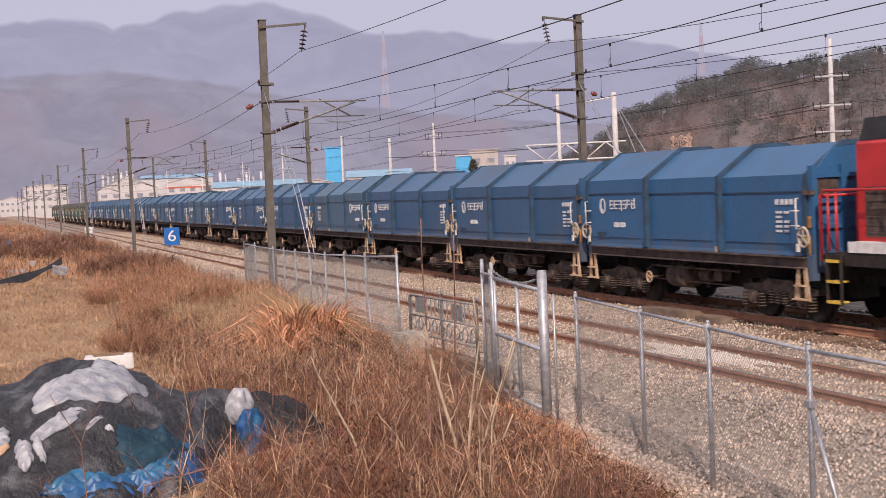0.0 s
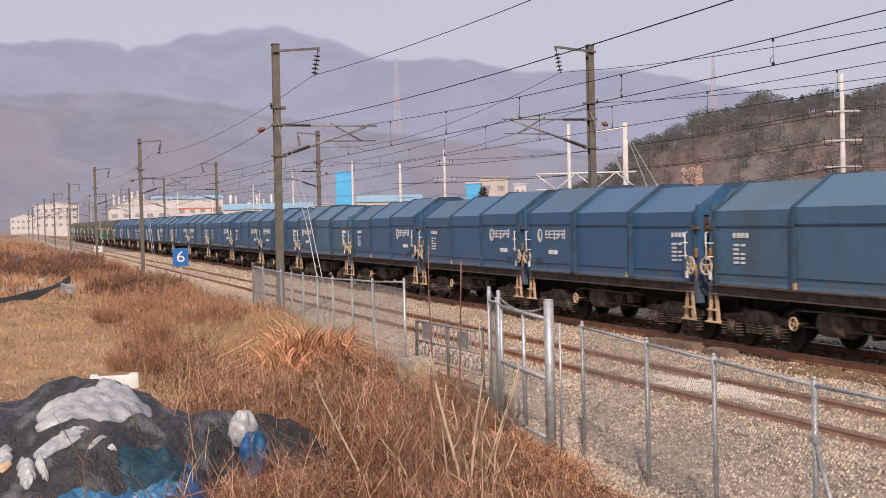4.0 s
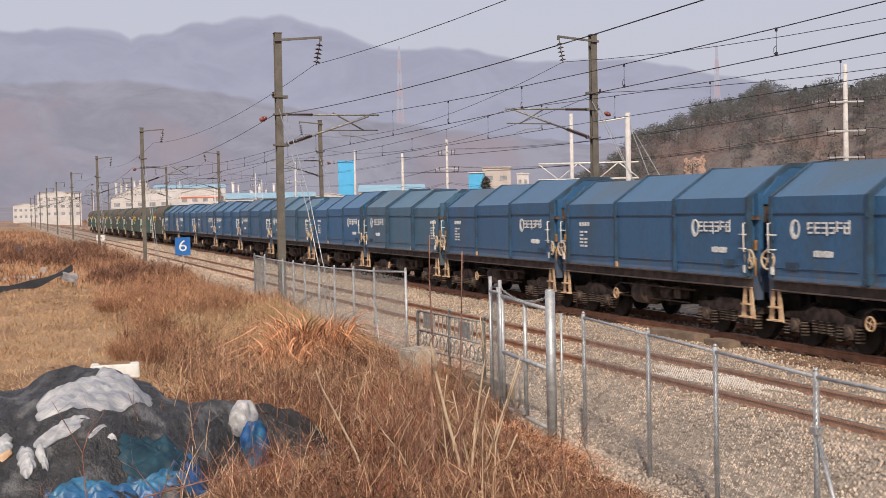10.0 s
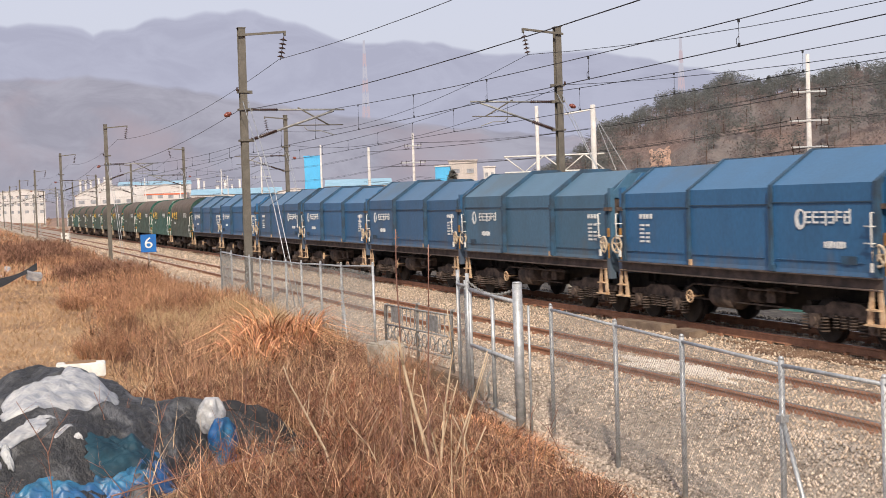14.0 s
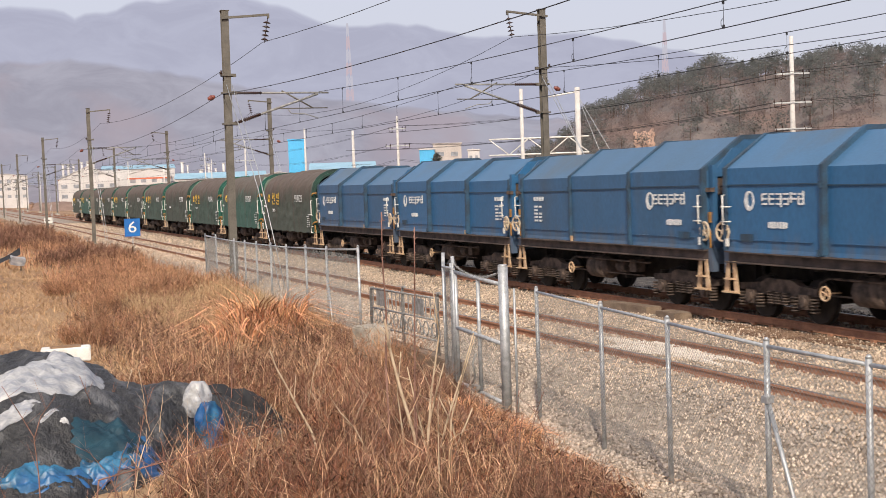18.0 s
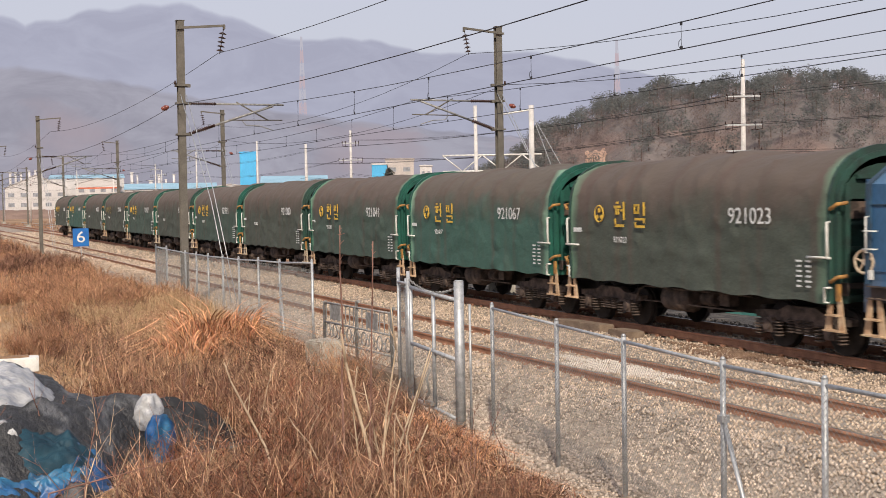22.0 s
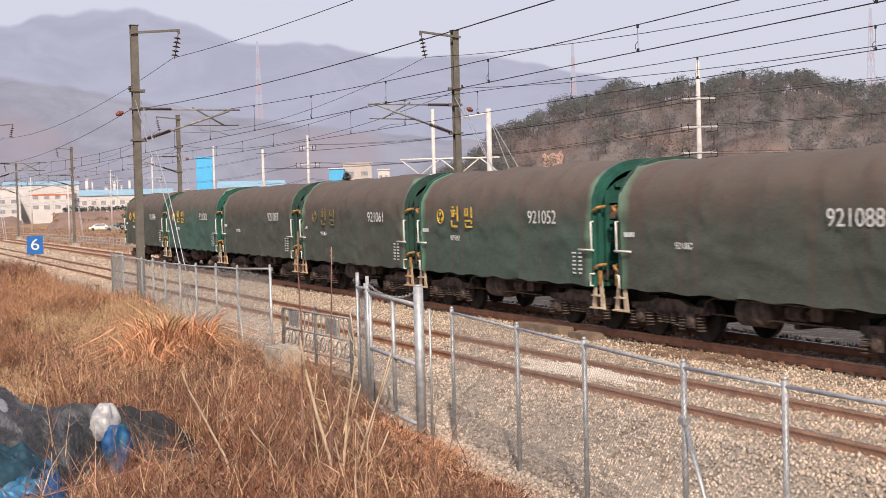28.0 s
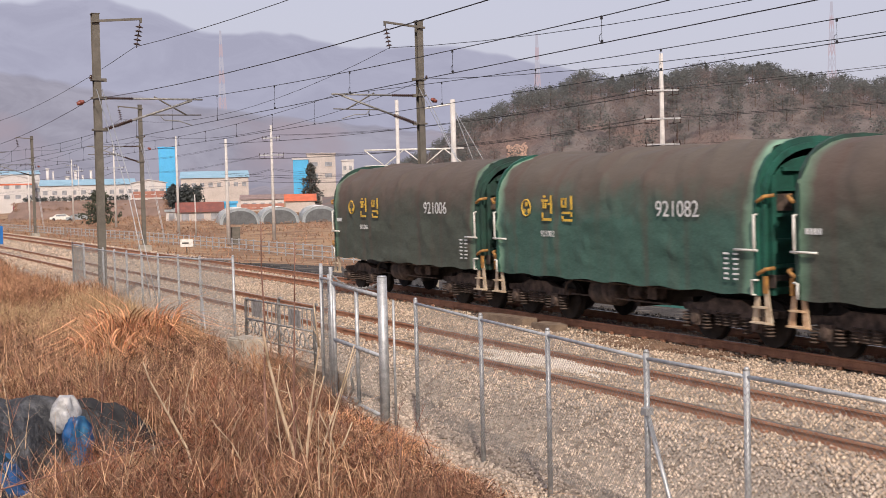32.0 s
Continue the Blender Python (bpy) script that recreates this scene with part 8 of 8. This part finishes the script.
# orange reed clumps: arching leaves
for cx, cy, rad, n, hh, nm in ((5.8, 24.6, 0.8, 480, 2.15, 0), (5.0, 23.0, 0.45, 200, 1.6, 1), (6.6, 15.2, 0.7, 900, 0.62, 2), (6.7, 17.6, 0.5, 420, 0.45, 3), (6.2, 12.6, 0.6, 600, 0.55, 4), (6.0, 13.9, 0.6, 600, 0.6, 5)):
    r, a = rad * np.sqrt(rs.rand(n)), rs.uniform(0, 6.283, n)
    x, y = cx + r * np.cos(a), cy + r * np.sin(a)
    ob = fast_mesh("reed_clump", *blades(x, y, ground_z(x, y), rs.uniform(0.45, 1.0, n) * hh, rs.uniform(0.024, 0.046, n) * (1.0 if hh > 0.8 else 0.45), rs.uniform(0.3, 1.25, n) ** 0.8, a + rs.uniform(-1.3, 1.3, n), 9, 1.35), M["reed"])
    tagged(ob, "clump of orange dried reed grass", "reeds", kind="stuff", group="reed clumps")


def tufts(name, centres, per, h, w, mat, label, twigs=6, base=0.10, splay=0.9):
    """Fans of dead stems, each fan rising from one root, with side twigs."""
    cx, cy, ch = (np.repeat(np.array(v), per) for v in zip(*centres))
    n = len(cx)
    az, q = rs.uniform(0, 6.283, n), np.sqrt(rs.rand(n))
    x, y = cx + base * q * np.cos(az), cy + base * q * np.sin(az)
    z, hh = ground_z(x, y), ch * h * rs.uniform(0.45, 1.0, n) * (1.05 - 0.35 * q)
    lean = splay * q * rs.uniform(0.5, 1.2, n)
    ww = rs.uniform(0.7, 1.3, n) * w
    out = [blades(x, y, z, hh, ww * 1.3, lean, az, 2, 0.3)]
    for k in range(twigs):
        t = rs.uniform(0.35, 0.97, n)
        off = lean * hh * t ** 1.3
        out.append(blades(x + np.cos(az) * off, y + np.sin(az) * off, z + hh * t * (1 - 0.35 * lean * t), hh * rs.uniform(0.10, 0.30, n), ww * 0.8, rs.uniform(0.3, 1.5, n), None, 1))
    return tagged(fast_mesh(name, *join(out), mat), label, "weeds", kind="stuff")


def spots(n, x0, x1, y0, y1, low, high, dens=thicket_density, power=1.3):
    x, y = scatter(n, x0, x1, y0, y1, power, dens)
    k = rs.uniform(low, high, len(x)) * np.interp(x - edge_x(y), (-1.6, -0.2), (1, 0.45))
    return list(zip(x, y, k))


tufts("weed_tufts", spots(230, -1, 8, 9.5, 26, 0.5, 1.1), 60, 0.95, 0.007, M["weed"], "fans of dead brown weed stems")
tufts("weed_tufts", spots(150, 0, 8, 9.5, 20, 0.5, 1.0), 60, 0.8, 0.006, M["weed_red"], "fans of dead red-brown weed stems")
tufts("weed_tufts", spots(130, -1, 8, 10, 30, 0.5, 1.1), 24, 1.0, 0.007, M["twig"], "dark fans of leafless twigs", 8)
tufts("straw_tufts", spots(240, 1.5, 8, 16, 40, 0.4, 0.9), 60, 0.9, 0.009, M["straw"], "pale fans of dead straw stems", 4)
tufts("straw_tufts", [(rs.uniform(4.6, 7.8), rs.uniform(27, 40), rs.uniform(0.5, 1.0)) for _ in range(130)], 70, 1.0, 0.011, M["straw_pale"], "pale feathery dead grass by the fence", 4)
# brambles by the culvert, in the belt and at its field edge
for cx, cy, rad, hh, n in ((6.95, 19.9, 0.35, 1.8, 8), (6.2, 16.6, 0.7, 0.95, 24), (5.3, 14.4, 0.9, 0.85, 30), (4.3, 13.2, 0.9, 0.75, 30), (3.2, 28.0, 0.9, 1.15, 30), (5.0, 36.5, 1.5, 1.55, 60),
                           (6.3, 39.5, 1.2, 1.35, 36), (4.2, 44.0, 1.3, 1.3, 36), (5.9, 48.0, 1.4, 1.3, 36), (3.6, 21.5, 0.8, 0.8, 22)):
    a, r = rs.uniform(0, 6.283, n), rad * np.sqrt(rs.rand(n))
    tufts("bramble", list(zip(cx + r * np.cos(a), cy + r * np.sin(a), hh * (1.1 - 0.5 * r / rad))), 24, 1.0, 0.006 + cy / 9000, M["weed"] if cy < 18 else M["weed_far"], "leafless dark brown bramble among the weeds", 9, 0.06, 1.0)
# trodden straw lying over the field path
x, y = scatter(26000, -9, 3.4, 18, 56, 1.3, lambda a, b: clumpy(a, b, 2.2, 0.35))
ob = fast_mesh("trodden_straw", *blades(x, y, ground_z(x, y) + rs.uniform(0.01, 0.07, len(x)), rs.uniform(0.03, 0.09, len(x)), rs.uniform(0.008, 0.014, len(x)) * (1 + y / 50), rs.uniform(2.0, 6.0, len(x)), None, 2), M["straw_pale"])
tagged(ob, "flattened yellow straw on the field path", "grass", kind="stuff")
# short field grass
x, y = scatter(72000, -14, 6.5, 13, 90, 1.6, lambda a, b: 1 - 0.8 * thicket_density(a, b))
h = rs.uniform(0.04, 0.16, len(x)) * clumpy(x, y, 2.4, 0.3) * (1 + y / 60)
ob = fast_mesh("field_grass", *blades(x, y, ground_z(x, y), h, rs.uniform(0.006, 0.012, len(x)) * (1 + y / 25), rs.uniform(0.3, 1.4, len(x)), None, 1), M["straw_field"])
tagged(ob, "short dry field grass", "grass", kind="stuff")
# rougher grass and weeds over the field
x, y = scatter(52000, -12, 6.0, 17, 66, 1.3, lambda a, b: clumpy(a, b, 3.0, 0.25) * (1 - 0.5 * thicket_density(a, b)))
h = rs.uniform(0.15, 0.42, len(x)) * clumpy(x, y, 1.7, 0.3)
ob = fast_mesh("rough_grass", *blades(x, y, ground_z(x, y), h, rs.uniform(0.008, 0.015, len(x)) * (1 + y / 60), rs.uniform(0.4, 2.0, len(x)), None, 2), M["straw_field"])
tagged(ob, "rough orange grass over the field", "grass", kind="stuff")
x, y = scatter(20000, -34, 7.0, 60, 260, 1.4, lambda a, b: clumpy(a, b, 6.0, 0.2) * (a < 2 + b * 0.03))
h = rs.uniform(0.5, 1.1, len(x)) * clumpy(x, y, 5.0, 0.3)
ob = fast_mesh("far_weeds", *plants(x, y, h, rs.uniform(0.02, 0.04, len(x)) * (1 + y / 150), 0.8, 4), M["weed_far"])
tagged(ob, "dead brown weeds over the far field", "weeds", kind="stuff")
# grass and weeds beyond the far track
x, y = scatter(9000, 19.6, 70, 62, 270, 1.2, lambda a, b: clumpy(a, b, 5.0, 0.25) * (a > 19.6))
h = rs.uniform(0.2, 0.6, len(x)) * clumpy(x, y, 4.0, 0.3)
ob = fast_mesh("far_weeds", *plants(x, y, h, rs.uniform(0.02, 0.035, len(x)) * (1 + y / 150), 0.8, 5), M["weed_far"])
tagged(ob, "dead brown grass beyond the far track", "weeds", kind="stuff")
# dark bushes behind, by the far field
for cx, cy, rad, hh in ((6.4, 62, 2.6, 1.3), (4.5, 84, 3.0, 1.5), (4.8, 104, 3.2, 1.8), (1.5, 96, 3.0, 1.4), (-2.0, 120, 4.0, 1.8)):
    n = 520
    r, a = rad * np.sqrt(rs.rand(n)), rs.uniform(0, 6.283, n)
    x, y = cx + r * np.cos(a), cy + r * np.sin(a)
    ob = fast_mesh("bramble_bush", *plants(x, y, hh * (1.1 - 0.5 * r / rad) * rs.uniform(0.6, 1.0, n), np.full(n, 0.016 + cy / 6000), 0.6, 10), M["weed"])
    tagged(ob, "leafless dark brown bramble bush", "bush", group="bramble bushes")


def stalk(pts, r0, r1, label, twigs=0, seed=0, mat="stalk", reach=1.0):
    """A tall dead stalk, drawn through points, with short twigs."""
    rng = random.Random(seed)
    root = thing("dead_stalk", label, "plant", group="dead stalks")
    bm = bmesh.new()
    n = len(pts)
    for i in range(n - 1):
        a, b = i / (n - 1), (i + 1) / (n - 1)
        tube(bm, pts[i], pts[i + 1], r0 + (r1 - r0) * a, r0 + (r1 - r0) * b, seg=7, cap=(i in (0, n - 2)))
    part("stem", bm, M[mat], root)
    for k in range(twigs):
        t = rng.uniform(0.25, 0.98)
        i = min(int(t * (n - 1)), n - 2)
        p = Vector(pts[i]).lerp(Vector(pts[i + 1]), t * (n - 1) - i)
        d = Vector((rng.uniform(-1, 1), rng.uniform(-1, 1), rng.uniform(0.3, 1.2))).normalized() * rng.uniform(0.06, 0.32) * reach
        bm = bmesh.new()
        tube(bm, p, p + d, r1 * 0.8, r1 * 0.3, seg=5)
        part("twig", bm, M[mat], root)
    return root


M["bud_stalk"] = material("red_brown_twig", (0.27, 0.15, 0.115), 0.8, color2=(0.16, 0.085, 0.065), scale=6, detail_scale=40)
stalk([(4.75, 12.66, -0.3), (4.65, 12.69, 0.28), (4.54, 12.73, 0.72), (4.44, 12.77, 1.21), (4.40, 12.78, 1.52)], 0.021, 0.013, "thick pale dead stalk leaning in the weeds", 4, 1)
stalk([(4.45, 12.9, -0.3), (4.42, 12.85, 0.97), (4.42, 12.78, 1.58), (4.40, 12.78, 2.2), (4.41, 12.78, 2.69)], 0.013, 0.006, "tall brown stalk with small buds", 26, 2, "bud_stalk", 0.22)
stalk([(4.66, 12.7, -0.3), (4.67, 12.69, 0.34), (4.69, 12.68, 0.96), (4.72, 12.67, 1.83), (4.74, 12.66, 2.51)], 0.012, 0.006, "tall brown stalk with small buds", 22, 3, "bud_stalk", 0.22)
stalk([(3.72, 13.0, -0.3), (3.61, 13.03, 0.3), (3.41, 13.08, 0.73), (3.26, 13.12, 1.05), (3.2, 13.15, 1.25)], 0.016, 0.007, "leaning pale dead stalk", 5, 4)
stalk([(4.78, 12.64, -0.3), (4.8, 12.63, 0.3), (4.87, 12.61, 0.59), (4.99, 12.56, 1.02)], 0.014, 0.006, "leaning pale dead stalk", 4, 5)
stalk([(4.76, 12.65, -0.3), (4.84, 12.62, 0.65), (4.95, 12.58, 1.33), (4.91, 12.6, 1.8)], 0.014, 0.006, "slender pale dead stalk", 5, 6)
stalk([(5.0, 12.55, -0.3), (5.04, 12.54, 0.4), (5.13, 12.51, 0.71), (5.31, 12.43, 1.3)], 0.012, 0.005, "slender pale dead stalk", 4, 7)
stalk([(4.9, 12.7, -0.4), (4.92, 12.7, -0.1), (5.04, 12.7, 0.31), (5.25, 12.7, 0.85), (5.41, 12.7, 1.30)], 0.016, 0.007, "leaning pale dead stalk", 6, 11)
stalk([(4.84, 12.7, -0.4), (4.81, 12.7, 0.0), (4.72, 12.7, 0.45), (4.61, 12.7, 0.99)], 0.014, 0.006, "slender pale dead stalk", 5, 12)
stalk([(5.1, 12.65, -0.4), (5.12, 12.65, -0.1), (5.16, 12.65, 0.1), (5.34, 12.65, 0.47)], 0.014, 0.008, "short broken pale stalk", 3, 13)
stalk([(5.16, 12.6, -0.4), (5.13, 12.6, 0.0), (5.08, 12.6, 0.31), (4.93, 12.6, 0.64)], 0.013, 0.007, "short broken pale stalk", 3, 14)
stalk([(4.55, 12.8, -0.4), (4.57, 12.8, 0.2), (4.52, 12.8, 0.7), (4.58, 12.8, 1.15)], 0.010, 0.005, "slender pale dead stalk", 6, 15)
stalk([(4.2, 12.6, -0.4), (4.1, 12.6, 0.1), (3.96, 12.6, 0.4), (3.78, 12.6, 0.62)], 0.010, 0.005, "slender pale dead stalk", 6, 16)
stalk([(1.0, 10.4, 0.1), (1.07, 10.36, 0.67), (1.43, 10.32, 0.74), (1.93, 10.24, 0.84), (2.5, 10.11, 0.97), (2.75, 10.1, 1.0)], 0.008, 0.003, "long bare red-brown twig arching low over the weeds", 12, 8, "bud_stalk")
stalk([(0.62, 10.4, 0.1), (0.61, 10.4, 0.77), (0.59, 10.4, 1.07), (0.48, 10.41, 1.29), (0.37, 10.41, 1.50)], 0.006, 0.0025, "bare forked red-brown twig in front of the heap", 9, 9, "bud_stalk")
stalk([(0.59, 10.4, 1.05), (0.65, 10.4, 1.23), (0.77, 10.39, 1.38)], 0.005, 0.0025, "bare red-brown twig in front of the heap", 4, 10, "bud_stalk")
rt = random.Random(4)
for k in range(46):
    yy = rt.uniform(10.5, 15.5)
    xx = rt.uniform(1.2, 6.2)
    h = rt.uniform(0.5, 1.15)
    lx, ly = rt.uniform(-0.3, 0.3), rt.uniform(-0.2, 0.2)
    g = float(ground_z(xx, yy))
    stalk([(xx, yy, g - 0.1), (xx + lx * 0.3, yy + ly * 0.3, g + h * 0.4), (xx + lx * 0.7, yy + ly * 0.7, g + h * 0.75), (xx + lx * 1.2, yy + ly, g + h)], rt.uniform(0.005, 0.010), 0.003,
          "thin dead stalk among the weeds", 5, 20 + k, "bud_stalk" if k % 3 else "stalk")

# bare red-brown saplings before the heap
for k in range(9):
    x0, y0 = 0.3 + 0.22 * k + rt.uniform(-0.1, 0.1), rt.uniform(10.2, 11.6)
    a, h = rt.uniform(-0.5, 0.6), rt.uniform(0.45, 0.8)
    stalk([(x0, y0, -0.25), (x0 + a * 0.15, y0, 0.1), (x0 + a * 0.45, y0 - 0.05, 0.1 + h * 0.5), (x0 + a * 0.9, y0 - 0.1, 0.1 + h * 0.85), (x0 + a * 1.3, y0 - 0.12, 0.1 + h)], 0.006, 0.002,
          "bare red-brown sapling before the heap", 8, 90 + k, "bud_stalk", 1.2)
# how far the train has rolled towards the near end, by second
ROLLED = [
    -0.00, 8.98, 17.92, 26.78, 35.58, 44.38, 53.16, 61.87, 70.54, 79.19, 87.97, 96.76, 105.55, 114.36, 123.12, 131.91, 140.69, 149.48, 158.29, 167.13, 175.97, 184.87, 193.81, 202.82, 211.77, 220.75, 229.74, 238.73, 247.75, 256.88, 265.99, 275.09, 284.20,
]


def motions():
    """The train rolls past; everything else stands."""
    for ob, y in train:
        walk(ob, [(t, pose(FAR_X, y - s, 0)) for t, s in enumerate(ROLLED)])


motions()
